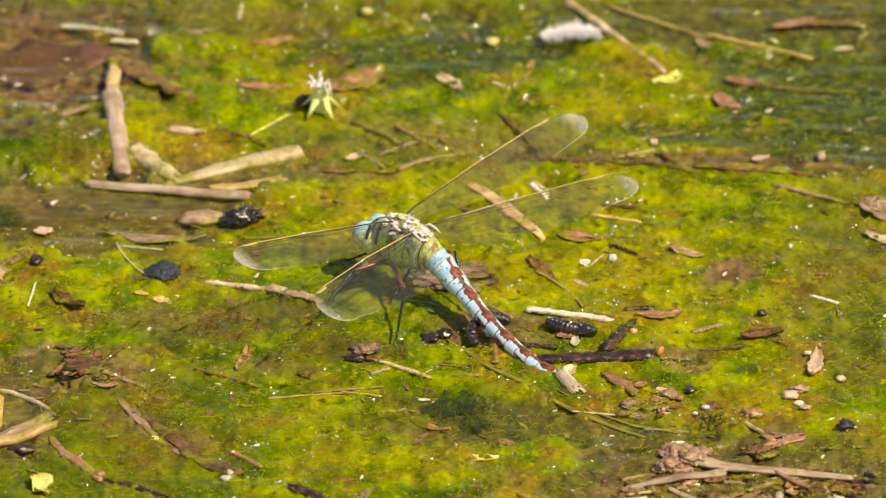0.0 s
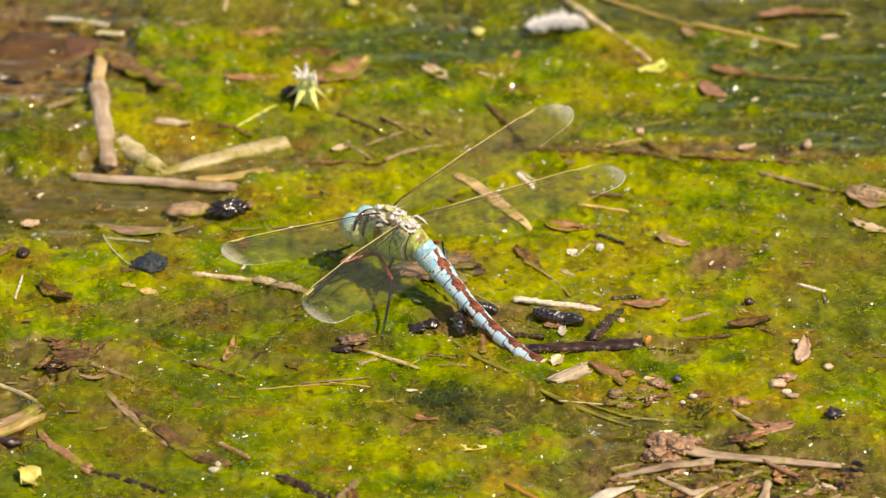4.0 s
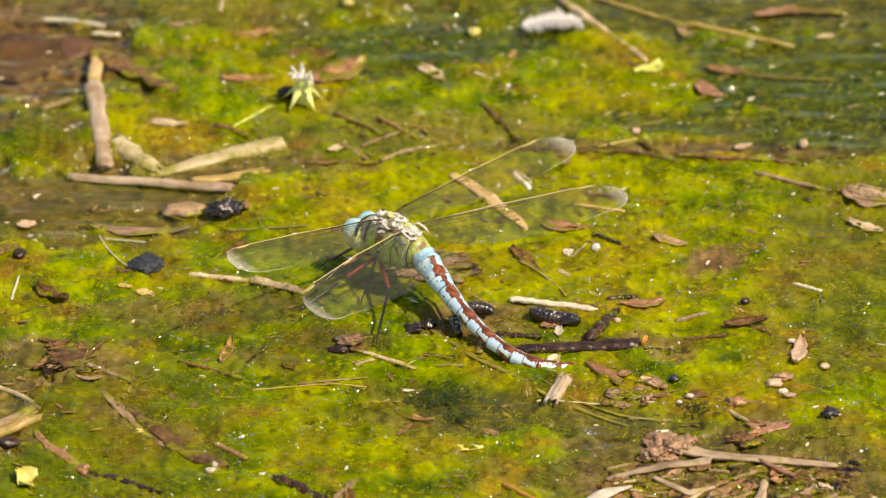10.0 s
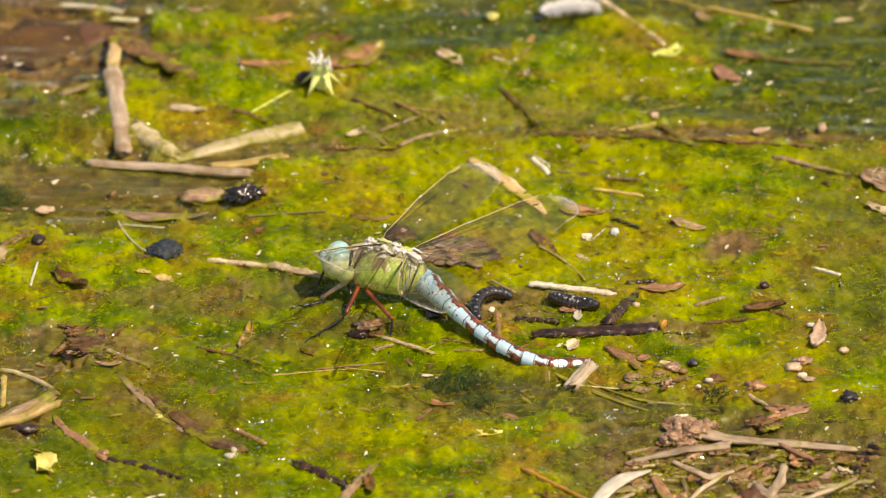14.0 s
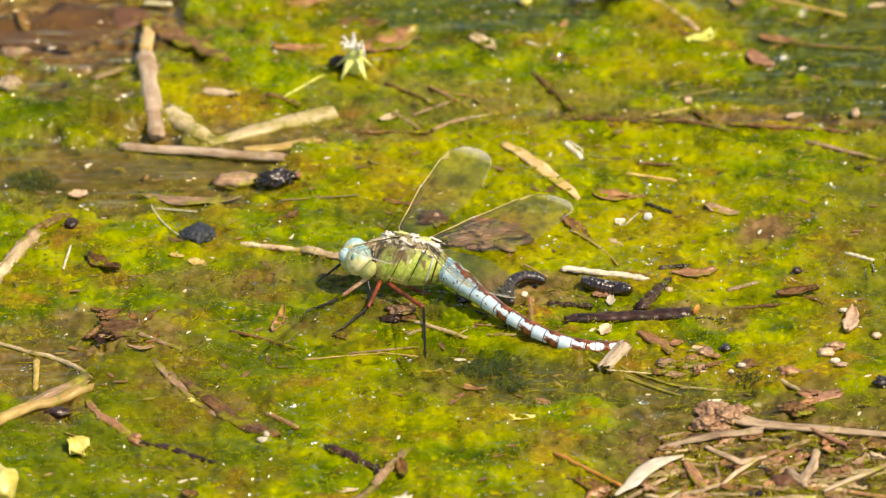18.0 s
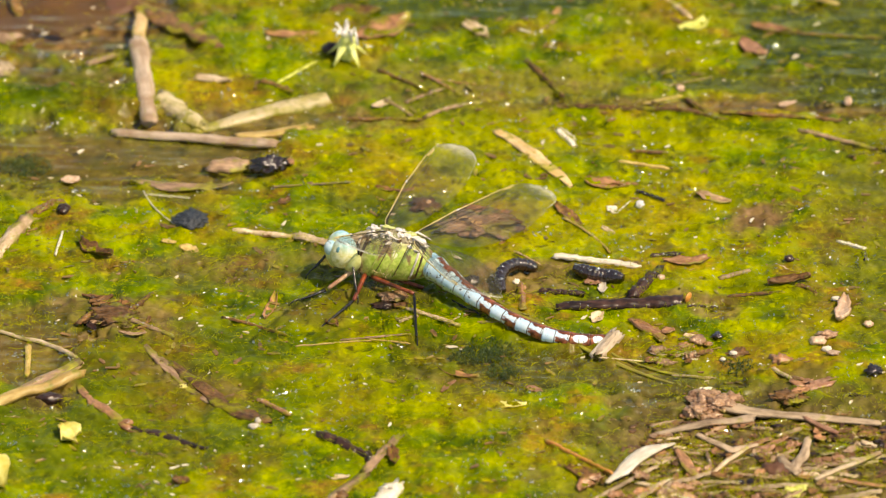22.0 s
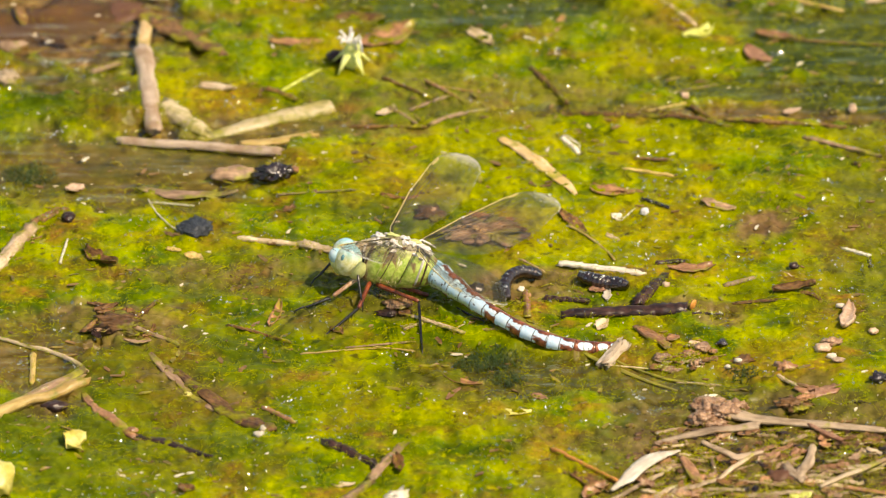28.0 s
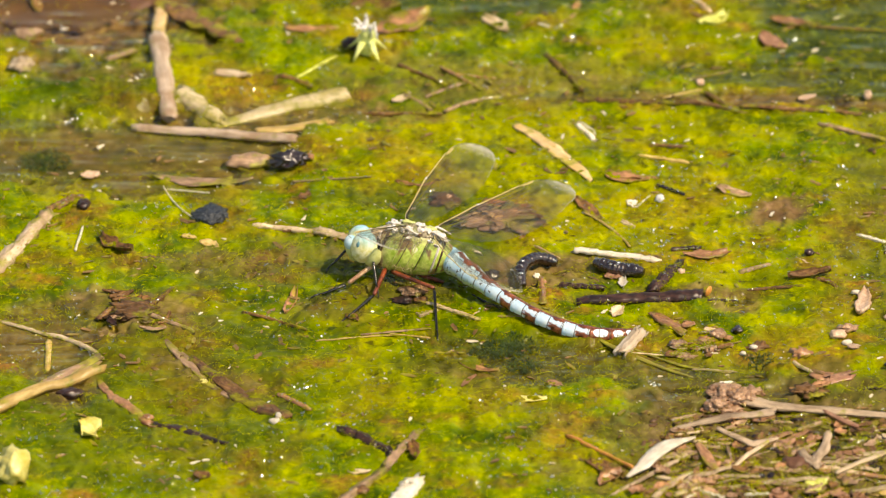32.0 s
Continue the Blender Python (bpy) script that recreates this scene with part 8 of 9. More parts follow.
stick('reed_piece', (42.6, -135.7), (47.8, -141.3), 1.63, TAN, 'flat pale piece of broken reed in the litter', 'reed', group='reed pieces in the litter', lift=0.5, flat=0.45)
stick('reed_piece', (69.6, -121.5), (81.1, -125.1), 1.67, REED, 'flat pale piece of broken reed in the litter', 'reed', group='reed pieces in the litter', lift=0.5, flat=0.45)
stick('reed_piece', (57.7, -130.7), (66.0, -131.9), 1.47, TAN, 'flat pale piece of broken reed in the litter', 'reed', group='reed pieces in the litter', lift=0.5, flat=0.45)
stick('reed_piece', (56.8, -112.4), (62.4, -108.8), 1.91, RUST, 'flat pale piece of broken reed in the litter', 'reed', group='reed pieces in the litter', lift=0.5, flat=0.45)
stick('reed_piece', (69.5, -119.7), (82.2, -119.7), 1.28, TAN, 'flat pale piece of broken reed in the litter', 'reed', group='reed pieces in the litter', lift=0.5, flat=0.45)
stick('reed_piece', (36.7, -135.9), (42.4, -133.0), 1.57, STRAW, 'flat pale piece of broken reed in the litter', 'reed', group='reed pieces in the litter', lift=0.5, flat=0.45)
stick('reed_piece', (77.2, -118.4), (90.2, -115.2), 1.64, STRAW, 'flat pale piece of broken reed in the litter', 'reed', group='reed pieces in the litter', lift=0.5, flat=0.45)
stick('reed_piece', (32.2, -120.5), (39.6, -117.7), 2.05, REED, 'flat pale piece of broken reed in the litter', 'reed', group='reed pieces in the litter', lift=0.5, flat=0.45)
stick('reed_piece', (56.2, -130.5), (70.3, -128.7), 1.60, REED, 'flat pale piece of broken reed in the litter', 'reed', group='reed pieces in the litter', lift=0.5, flat=0.45)
stick('reed_piece', (62.3, -117.5), (67.9, -113.2), 1.76, TAN, 'flat pale piece of broken reed in the litter', 'reed', group='reed pieces in the litter', lift=0.5, flat=0.45)
stick('reed_piece', (31.6, -137.0), (38.7, -126.5), 1.58, REED, 'flat pale piece of broken reed in the litter', 'reed', group='reed pieces in the litter', lift=0.5, flat=0.45)
stick('reed_piece', (68.1, -123.5), (78.1, -126.7), 1.95, STRAW, 'flat pale piece of broken reed in the litter', 'reed', group='reed pieces in the litter', lift=0.5, flat=0.45)
stick('reed_piece', (78.0, -127.6), (89.7, -130.9), 1.50, RUST, 'flat pale piece of broken reed in the litter', 'reed', group='reed pieces in the litter', lift=0.5, flat=0.45)
flake('leaf_scrap', (58.6, -111.3), 2.9, 2.0, 12, BROWN, 'wet rust-coloured scrap of leaf on the mud', 'leaf', group='leaf scraps on the mud heap', lift=0.4, curl=0.4, rag=0.4)
flake('leaf_scrap', (27.5, -135.8), 3.6, 3.7, -8, RUST, 'wet rust-coloured scrap of leaf on the mud', 'leaf', group='leaf scraps on the mud heap', lift=0.4, curl=0.4, rag=0.4)
flake('leaf_scrap', (35.7, -111.4), 2.8, 3.2, -38, BROWN, 'wet rust-coloured scrap of leaf on the mud', 'leaf', group='leaf scraps on the mud heap', lift=0.4, curl=0.4, rag=0.4)
flake('leaf_scrap', (60.3, -136.4), 3.5, 3.0, -27, PINK, 'wet rust-coloured scrap of leaf on the mud', 'leaf', group='leaf scraps on the mud heap', lift=0.4, curl=0.4, rag=0.4)
flake('leaf_scrap', (64.8, -118.7), 2.4, 2.8, 2, PINK, 'wet rust-coloured scrap of leaf on the mud', 'leaf', group='leaf scraps on the mud heap', lift=0.4, curl=0.4, rag=0.4)
flake('leaf_scrap', (41.0, -133.9), 2.8, 3.2, -58, MUDDY, 'wet rust-coloured scrap of leaf on the mud', 'leaf', group='leaf scraps on the mud heap', lift=0.4, curl=0.4, rag=0.4)
flake('leaf_scrap', (53.4, -116.8), 2.6, 2.1, -31, BROWN, 'wet rust-coloured scrap of leaf on the mud', 'leaf', group='leaf scraps on the mud heap', lift=0.4, curl=0.4, rag=0.4)
flake('leaf_scrap', (77.0, -136.3), 2.7, 3.0, -42, RUST, 'wet rust-coloured scrap of leaf on the mud', 'leaf', group='leaf scraps on the mud heap', lift=0.4, curl=0.4, rag=0.4)
flake('leaf_scrap', (41.1, -126.2), 1.5, 3.5, -28, RUST, 'wet rust-coloured scrap of leaf on the mud', 'leaf', group='leaf scraps on the mud heap', lift=0.4, curl=0.4, rag=0.4)
flake('leaf_scrap', (39.9, -137.1), 3.3, 3.4, -41, PINK, 'wet rust-coloured scrap of leaf on the mud', 'leaf', group='leaf scraps on the mud heap', lift=0.4, curl=0.4, rag=0.4)
flake('leaf_scrap', (37.7, -115.8), 3.7, 2.3, 33, RUST, 'wet rust-coloured scrap of leaf on the mud', 'leaf', group='leaf scraps on the mud heap', lift=0.4, curl=0.4, rag=0.4)
flake('leaf_scrap', (48.3, -122.8), 2.7, 3.5, -45, MUDDY, 'wet rust-coloured scrap of leaf on the mud', 'leaf', group='leaf scraps on the mud heap', lift=0.4, curl=0.4, rag=0.4)
flake('leaf_scrap', (33.1, -125.9), 4.4, 3.2, -37, MUDDY, 'wet rust-coloured scrap of leaf on the mud', 'leaf', group='leaf scraps on the mud heap', lift=0.4, curl=0.4, rag=0.4)
flake('leaf_scrap', (42.5, -130.8), 2.7, 2.0, 31, RUST, 'wet rust-coloured scrap of leaf on the mud', 'leaf', group='leaf scraps on the mud heap', lift=0.4, curl=0.4, rag=0.4)
flake('leaf_scrap', (60.7, -118.0), 2.3, 2.2, -23, BROWN, 'wet rust-coloured scrap of leaf on the mud', 'leaf', group='leaf scraps on the mud heap', lift=0.4, curl=0.4, rag=0.4)
flake('leaf_scrap', (37.8, -110.0), 3.0, 3.0, 30, BROWN, 'wet rust-coloured scrap of leaf on the mud', 'leaf', group='leaf scraps on the mud heap', lift=0.4, curl=0.4, rag=0.4)
flake('leaf_scrap', (64.3, -114.3), 2.3, 3.6, 5, BROWN, 'wet rust-coloured scrap of leaf on the mud', 'leaf', group='leaf scraps on the mud heap', lift=0.4, curl=0.4, rag=0.4)
flake('leaf_scrap', (77.3, -136.5), 4.4, 2.6, -39, PINK, 'wet rust-coloured scrap of leaf on the mud', 'leaf', group='leaf scraps on the mud heap', lift=0.4, curl=0.4, rag=0.4)
flake('leaf_scrap', (68.3, -111.0), 2.2, 2.6, 39, PINK, 'wet rust-coloured scrap of leaf on the mud', 'leaf', group='leaf scraps on the mud heap', lift=0.4, curl=0.4, rag=0.4)
flake('leaf_scrap', (73.8, -108.2), 2.7, 2.1, -2, RUST, 'wet rust-coloured scrap of leaf on the mud', 'leaf', group='leaf scraps on the mud heap', lift=0.4, curl=0.4, rag=0.4)

reed((-85.2, 73.4), (-81.0, 33.2), 4.9, 4.2, PITH, 'thick pale broken reed stem lying on the algae', -0.1)
reed((-89.2, 30.9), (-50.8, 24.1), 2.7, 2.9, PITH, 'brownish reed stem beside the muddy channel', 0.2)
reed((-71.2, 32.8), (-39.7, 46.7), 3.6, 6.0, PALE, 'pale reed stem stained yellow by algae', -0.7)
reed((-79.4, 45.2), (-67.9, 34.4), 6.0, 4.6, PALE, 'short stained piece of reed stem', -1.0)
lump('wet_husk', (-61.7, 14.4), (10.5, 5.6, 3.0), TAN, 'pale brown wet husk in the channel', 'husk', rough=0.25)
lump('black_clot', (-52.1, 12.1), (8.4, 4.4, 3.6), BLACK, 'glossy black clot with a wet shine at the channel', 'husk', turn=8, rough=0.4, detail=4)
lump('seed', (-47.4, 13.7), (1.9, 1.9, 1.6), RUST, 'red-brown seed beside a black clot', 'seed', lift=0.8)
lump('slate_clot', (-70.0, -13.2), (7.6, 7.0, 3.0), SLATE, 'blue-black crumpled clot on the algae', 'debris', turn=-20, rough=0.26, detail=4)
lump('clump', (-87.0, -55.4), (12.0, 9.0, 1.8), BROWN, 'brown clump of rotting plant bits', 'debris', rough=0.4, detail=4)
flake('leaf_scrap', (-86.8, -53.3), 4.6, 1.4, -53, BROWN, 'rotting scrap in a brown clump', 'leaf', curl=0.5, rag=0.4, lift=0.6, group='scraps in the clump')
flake('leaf_scrap', (-79.2, -59.4), 6.1, 1.5, 67, BROWN, 'rotting scrap in a brown clump', 'leaf', curl=0.5, rag=0.4, lift=0.5, group='scraps in the clump')
flake('leaf_scrap', (-85.9, -53.5), 3.9, 2.5, -4, BROWN, 'rotting scrap in a brown clump', 'leaf', curl=0.5, rag=0.4, lift=0.4, group='scraps in the clump')
flake('leaf_scrap', (-89.6, -49.5), 5.9, 2.4, 25, BROWN, 'rotting scrap in a brown clump', 'leaf', curl=0.5, rag=0.4, lift=1.0, group='scraps in the clump')
flake('leaf_scrap', (-89.6, -51.6), 4.0, 1.5, 1, BROWN, 'rotting scrap in a brown clump', 'leaf', curl=0.5, rag=0.4, lift=1.1, group='scraps in the clump')
flake('leaf_scrap', (-82.1, -65.2), 6.4, 1.2, 4, TAN, 'rotting scrap in a brown clump', 'leaf', curl=0.5, rag=0.4, lift=0.9, group='scraps in the clump')
flake('leaf_scrap', (-90.2, -48.3), 3.8, 1.8, 3, DARK, 'rotting scrap in a brown clump', 'leaf', curl=0.5, rag=0.4, lift=0.7, group='scraps in the clump')
flake('leaf_scrap', (-86.6, -51.9), 6.2, 1.3, 48, BROWN, 'rotting scrap in a brown clump', 'leaf', curl=0.5, rag=0.4, lift=0.7, group='scraps in the clump')
flake('leaf_scrap', (-91.6, -61.0), 3.6, 2.1, -53, DARK, 'rotting scrap in a brown clump', 'leaf', curl=0.5, rag=0.4, lift=1.1, group='scraps in the clump')
flake('leaf_scrap', (-90.6, -59.0), 3.7, 1.8, 12, TAN, 'rotting scrap in a brown clump', 'leaf', curl=0.5, rag=0.4, lift=0.4, group='scraps in the clump')
flake('leaf_scrap', (-91.3, -47.7), 5.8, 1.6, -10, BROWN, 'rotting scrap in a brown clump', 'leaf', curl=0.5, rag=0.4, lift=0.5, group='scraps in the clump')
flake('leaf_scrap', (-84.6, -50.9), 3.2, 2.2, 3, BROWN, 'rotting scrap in a brown clump', 'leaf', curl=0.5, rag=0.4, lift=0.2, group='scraps in the clump')
strip('bark_strip', ((-72.8, -76.7), (-68.1, -84.2), (-61.4, -92.8), (-55.5, -99.6), (-50.5, -103.0)), (1.6, 2.8, 4.0, 4.6, 2.4), BROWN, 'long strip of rotting bark sunk in the algae', 'bark', thick=0.7, lift=0.15, rag=0.16, arch=0.06)
strip('bark_strip', ((-79.7, -67.5), (-74.7, -76.7), (-68.6, -87.9), (-62.7, -94.0)), (1.4, 2.0, 1.8, 1.2), TAN, 'thin soaked strip beside rotting bark', 'bark', thick=0.5, lift=0.05, rag=0.2, arch=0.06)
lump('seed', (-53.5, -105.5), (2.6, 1.8, 1.2), WHITE, 'white crumb at the end of the bark', 'seed')
strip('sunken_twig', ((-93.7, -85.3), (-90.6, -93.2), (-86.2, -98.9), (-81.8, -104.5)), (1.3, 2.4, 2.6, 2.2), RUST, 'soaked orange-brown stem in the algae', 'stem', thick=0.5, lift=0.1, rag=0.2)
strip('sunken_twig', ((-82.1, -104.0), (-75.2, -107.0), (-68.7, -111.1), (-62.9, -113.8)), (1.9, 2.3, 1.9, 0.8), DARK, 'dark sunken stem under the algae', 'stem', thick=0.4, lift=-0.05, rag=0.2)
strip('golden_reed', ((-119.8, -102.6), (-113.1, -95.7), (-105.0, -89.8), (-98.8, -85.3), (-93.8, -80.8)), (3.0, 3.6, 2.9, 3.2, 3.6), GOLD, 'golden split reed lying on the algae', 'stem', thick=1.2, lift=0.9, rag=0.05, arch=0.25)
strip('reed_strip', ((-106.4, -89.0), (-100.8, -82.3), (-94.0, -75.8)), (2.4, 3.2, 2.4), TAN, 'stained strip of reed behind a golden one', 'stem', thick=0.5, lift=0.6, rag=0.12)
BLACK_TWIG = stick('dark_twig', (14.6, -52.3), (43.8, -49.4), 2.6, DARK, 'thick wet black twig with an orange cut end', 'twig', taper=1.5, jag=False, rough=0.05, flat=0.85, lift=0.2)
stick('dark_twig', (32.2, -47.0), (38.3, -36.7), 2.9, DARK, 'black side shoot of the twig', 'twig', taper=0.75, lift=0.4, rough=0.1)
stick('dark_twig', (10.8, -44.9), (21.1, -46.1), 2.0, DARK, 'smaller black twig behind', 'twig', jag=False, rough=0.05, flat=0.7)
stick('thin_twig', (44.8, -51.7), (51.8, -50.6), 1.1, DARK, 'thin black twig tip', 'twig', taper=0.4, jag=False)
strip('algae_strand', ((-4.2, -41.8), (3.6, -51.9), (11.4, -59.9), (21.7, -69.9), (31.9, -78.1), (40.8, -83.7)), (0.5, 1.2, 1.2, 1.2, 1.2, 0.5), STRAND, 'long olive strand drawn out in the algae', 'algae', thick=0.3, lift=0.1, rag=0.25, arch=0.1, group='strands in the algae')
strip('algae_strand', ((21.1, -64.4), (28.1, -72.3), (38.3, -78.7), (48.5, -81.6)), (0.4, 0.8, 0.8, 0.4), STRAND, 'long olive strand drawn out in the algae', 'algae', thick=0.3, lift=0.1, rag=0.25, arch=0.1, group='strands in the algae')
strip('reed_strip', ((37.3, -107.8), (45.6, -104.3), (53.3, -101.8), (59.0, -100.4)), (1.2, 2.4, 2.0, 2.6), REED, 'long pale split reed on the mud', 'stem', lift=1.1, thick=0.6)
strip('reed_strip', ((52.1, -95.4), (58.5, -97.4), (66.1, -99.1), (76.2, -100.3), (87.4, -102.3)), (3.4, 3.2, 2.6, 2.2, 1.6), REED, 'wide pale split reed on the mud', 'stem', lift=1.0, thick=0.6)
strip('reed_strip', ((70.1, -99.9), (73.9, -103.8), (77.8, -107.2)), (0.8, 1.4, 1.0), PINK, 'narrow pinkish reed strip', 'stem', lift=1.3)
strip('reed_strip', ((46.2, -107.7), (49.9, -111.2), (54.1, -114.6), (59.4, -112.1)), (1.0, 1.7, 1.9, 0.9), REED, 'bent pale strip of reed on the mud', 'stem', lift=1.2)
strip('white_leaf', ((25.7, -129.6), (29.5, -124.3), (33.8, -117.5), (37.9, -113.6), (41.0, -112.2)), (0.8, 3.2, 4.2, 2.2, 0.6), WHITE, 'bleached white leaf on the mud', 'leaf', lift=1.5, thick=0.35, rag=0.06)
strip('rust_reed', ((41.9, -114.1), (43.8, -119.9), (45.5, -124.8)), (1.8, 2.6, 2.2), RUST, 'short rusty strip of stem on the mud', 'stem', lift=1.0)
strip('reed_strip', ((64.6, -117.5), (66.5, -122.3), (68.5, -124.7)), (1.8, 2.4, 2.0), REED, 'broken pale reed bent in a corner', 'stem', lift=1.3)
strip('reed_strip', ((67.8, -124.3), (69.7, -117.0), (71.1, -110.4)), (2.2, 2.4, 1.6), REED, 'upper half of a broken pale reed', 'stem', lift=1.5)
strip('reed_strip', ((72.3, -128.1), (78.2, -122.3), (87.0, -115.7)), (1.0, 1.4, 1.2), STRAW, 'long pale straw on the mud', 'straw', lift=1.4)
strip('soaked_leaf', ((61.5, -120.9), (64.3, -121.8), (67.5, -123.8)), (3.4, 5.6, 3.2), SUNK, 'dark maroon soaked leaf in the litter', 'leaf', lift=0.6, thick=0.3)
strip('reed_strip', ((49.7, -123.8), (53.0, -118.9), (57.5, -113.6)), (0.8, 1.2, 0.9), STRAW, 'thin straw across the mud', 'straw', lift=1.1)
strip('leaf_strip', ((71.5, -87.5), (76.6, -85.0)), (4.2, 3.0), PINK, 'soaked orange leaf under the algae', 'leaf', lift=0.2, thick=0.3)
strip('rust_leaf', ((31.8, -57.2), (35.3, -61.7), (39.5, -65.9)), (1.6, 2.4, 1.8), RUST, 'flat rusty leaf slanting into the algae', 'leaf', thick=0.4, lift=0.4)

strip('soaked_leaf', ((1.1, 30.6), (5.8, 25.5), (10.4, 18.6), (14.3, 11.4), (18.5, 4.7)), (2.0, 3.2, 3.6, 3.0, 1.4), TANLEAF, 'long soaked golden-tan leaf blade on the algae', 'leaf', thick=0.3, lift=0.3, rag=0.12, arch=0.03)
strip('sunken_bark', ((-88.8, 96.6), (-82.2, 89.8), (-75.9, 82.5), (-70.3, 75.8), (-65.4, 69.4)), (3.4, 5.6, 6.0, 5.0, 2.4), BROWN, 'sunken dark strip of rotten bark', 'bark', thick=0.6, lift=0.0, rag=0.15, arch=0.08)
flake('curled_leaf', (-25.5, 79.0), 15.5, 8.5, 36, RUST, 'curled tan leaf lying on wet algae', 'leaf', curl=0.25, rag=0.18)

lump('seed', (76.2, -72.3), (2.4, 1.8, 1.2), WHITE, 'white seed on the algae', 'seed', lift=0.5)
lump('seed', (77.6, -74.4), (2.8, 1.8, 1.0), SEED, 'pale flat seed on the algae', 'seed', lift=0.4)
lump('seed', (52.5, -75.3), (1.4, 1.2, 0.9), WHITE, 'white crumb on wet algae', 'seed', lift=0.5)
lump('seed', (54.9, -72.5), (1.8, 1.4, 1.0), WHITE, 'white crumb on wet algae', 'seed', lift=0.6)
lump('clump', (55.9, -71.0), (5.2, 3.6, 2.0), BROWN, 'small dark brown wet clump on the algae', 'debris', rough=0.45, turn=25)
lump('clump', (65.6, -76.0), (4.6, 3.6, 2.2), RUST, 'small red-brown clump on the algae', 'debris', rough=0.45)
stick('stem', (63.6, -79.3), (68.3, -84.0), 1.1, STRAW, 'short tan stem on the algae', 'stem')
strip('soaked_leaf', ((68.4, -84.0), (73.0, -85.4), (77.8, -83.4)), (2.4, 4.6, 2.0), RUST, 'soaked orange leaf under the algae', 'leaf', thick=0.3, lift=0.0, rag=0.2, arch=0.03)
lump('clump', (67.0, -91.5), (6.4, 4.4, 1.6), BROWN, 'rust-brown clump of rotting stems', 'debris', rough=0.5, detail=4)
flake('leaf_scrap', (69.9, -90.3), 4.2, 2.2, 20, RUST, 'rust-coloured scrap on a clump', 'leaf', lift=0.9, curl=0.4, rag=0.4)
lump('black_clot', (86.6, -81.7), (3.4, 2.8, 1.8), BLACK, 'small glossy black clot on the algae', 'husk', rough=0.5, detail=4, turn=30)
stick('thin_twig', (79.3, -90.2), (84.4, -90.4), 0.9, DARK, 'short thin black twig', 'twig', bend=0.1)
lump('seed', (86.1, -59.4), (2.2, 2.0, 1.4), SEED, 'small pale yellow seed', 'seed', lift=0.5)
# sparkle on the wet algae, put in as a small white lump
lump('seed', (78.9, -48.2), (2.2, 1.4, 1.0), WHITE, 'white grain standing for a sparkle on the algae', 'seed', lift=0.5)
stick('twig', (70.0, -42.1), (74.4, -46.0), 1.2, BROWN, 'short bent brown twig', 'twig', bend=0.15)
lump('clump', (-2.4, -14.4), (16.0, 10.4, 1.6), TAN, 'flat brown clump of rotting leaves', 'debris', rough=0.5, detail=4, turn=8)
flake('leaf_scrap', (-9.6, -17.0), 6.4, 2.2, 38, STRAW, 'pale tan scrap of leaf in a brown clump', 'leaf', lift=0.6, curl=0.35, rag=0.35)
flake('leaf_scrap', (-4.4, -11.2), 7.4, 2.4, 24, TAN, 'soaked tan scrap of leaf in a brown clump', 'leaf', lift=0.8, curl=0.35, rag=0.35)
flake('leaf_scrap', (3.9, -15.4), 6.0, 3.0, -12, BROWN, 'brown scrap of leaf in a clump', 'leaf', lift=0.7, curl=0.35, rag=0.35)
flake('leaf_scrap', (1.6, -10.0), 4.6, 2.4, 6, RUST, 'rusty scrap of leaf in a brown clump', 'leaf', lift=0.7, curl=0.35, rag=0.35)
flake('leaf_scrap', (-6.8, -14.4), 5.2, 3.0, -20, TANLEAF, 'pale soaked scrap of leaf in a brown clump', 'leaf', lift=1.0, curl=0.35, rag=0.4)
flake('leaf_scrap', (-1.2, -15.8), 5.8, 2.8, 14, TANLEAF, 'pale soaked scrap of leaf in a brown clump', 'leaf', lift=1.0, curl=0.35, rag=0.4)
lump('clump', (-15.8, -5.6), (6.2, 6.0, 1.8), BROWN, 'small brown clump on the algae', 'debris', rough=0.5, turn=15)
lump('seed', (-15.0, -4.6), (2.0, 1.6, 1.2), SEED, 'pale crumb on a brown clump', 'seed', lift=0.9)
lump('pebble', (-116.9, 59.3), (5.4, 6.6, 2.6), STRAW, 'pale tan crumb on the green algae', 'debris', rough=0.3)
lump('husk', (-116.4, 75.4), (6.4, 4.2, 2.4), TAN, 'pinkish wet husk beside the water', 'husk', rough=0.35)
strip('sunken_straw', ((-115.4, 97.0), (-114.6, 92.5), (-114.0, 88.5)), (2.2, 2.6, 1.8), RUST, 'short orange straw sunken in the water', 'straw', thick=0.4, lift=-0.4)
strip('sunken_reed', ((-84.6, 90.5), (-84.8, 83.0), (-85.0, 75.0)), (2.6, 3.2, 3.0), TANLEAF, 'yellow-green reed end under the water', 'stem', thick=0.6, lift=-0.1, rag=0.12)
strip('reed_strip', ((-60.5, 29.8), (-51.6, 30.2), (-43.0, 33.6)), (1.6, 3.2, 2.4), GOLD, 'yellow-stained strip of reed below a pale stem', 'stem', thick=0.5, lift=0.15, rag=0.2)


def cut_face(twig, at):
    bm = bmesh.new()
    ball(bm, (0, 0, 0), (0.45, 1.35, 1.25), 16, 10)
    ob = part("cut_face", bm, AMBER, twig, "fresh orange cut end")
    ob.location = twig.matrix_basis.inverted() @ (Vector((at[0], at[1], gh(*at) + 1.5)) * MM)
    ob.rotation_euler = (0, radians(8), radians(-38))


cut_face(BLACK_TWIG, (45.0, -49.5))


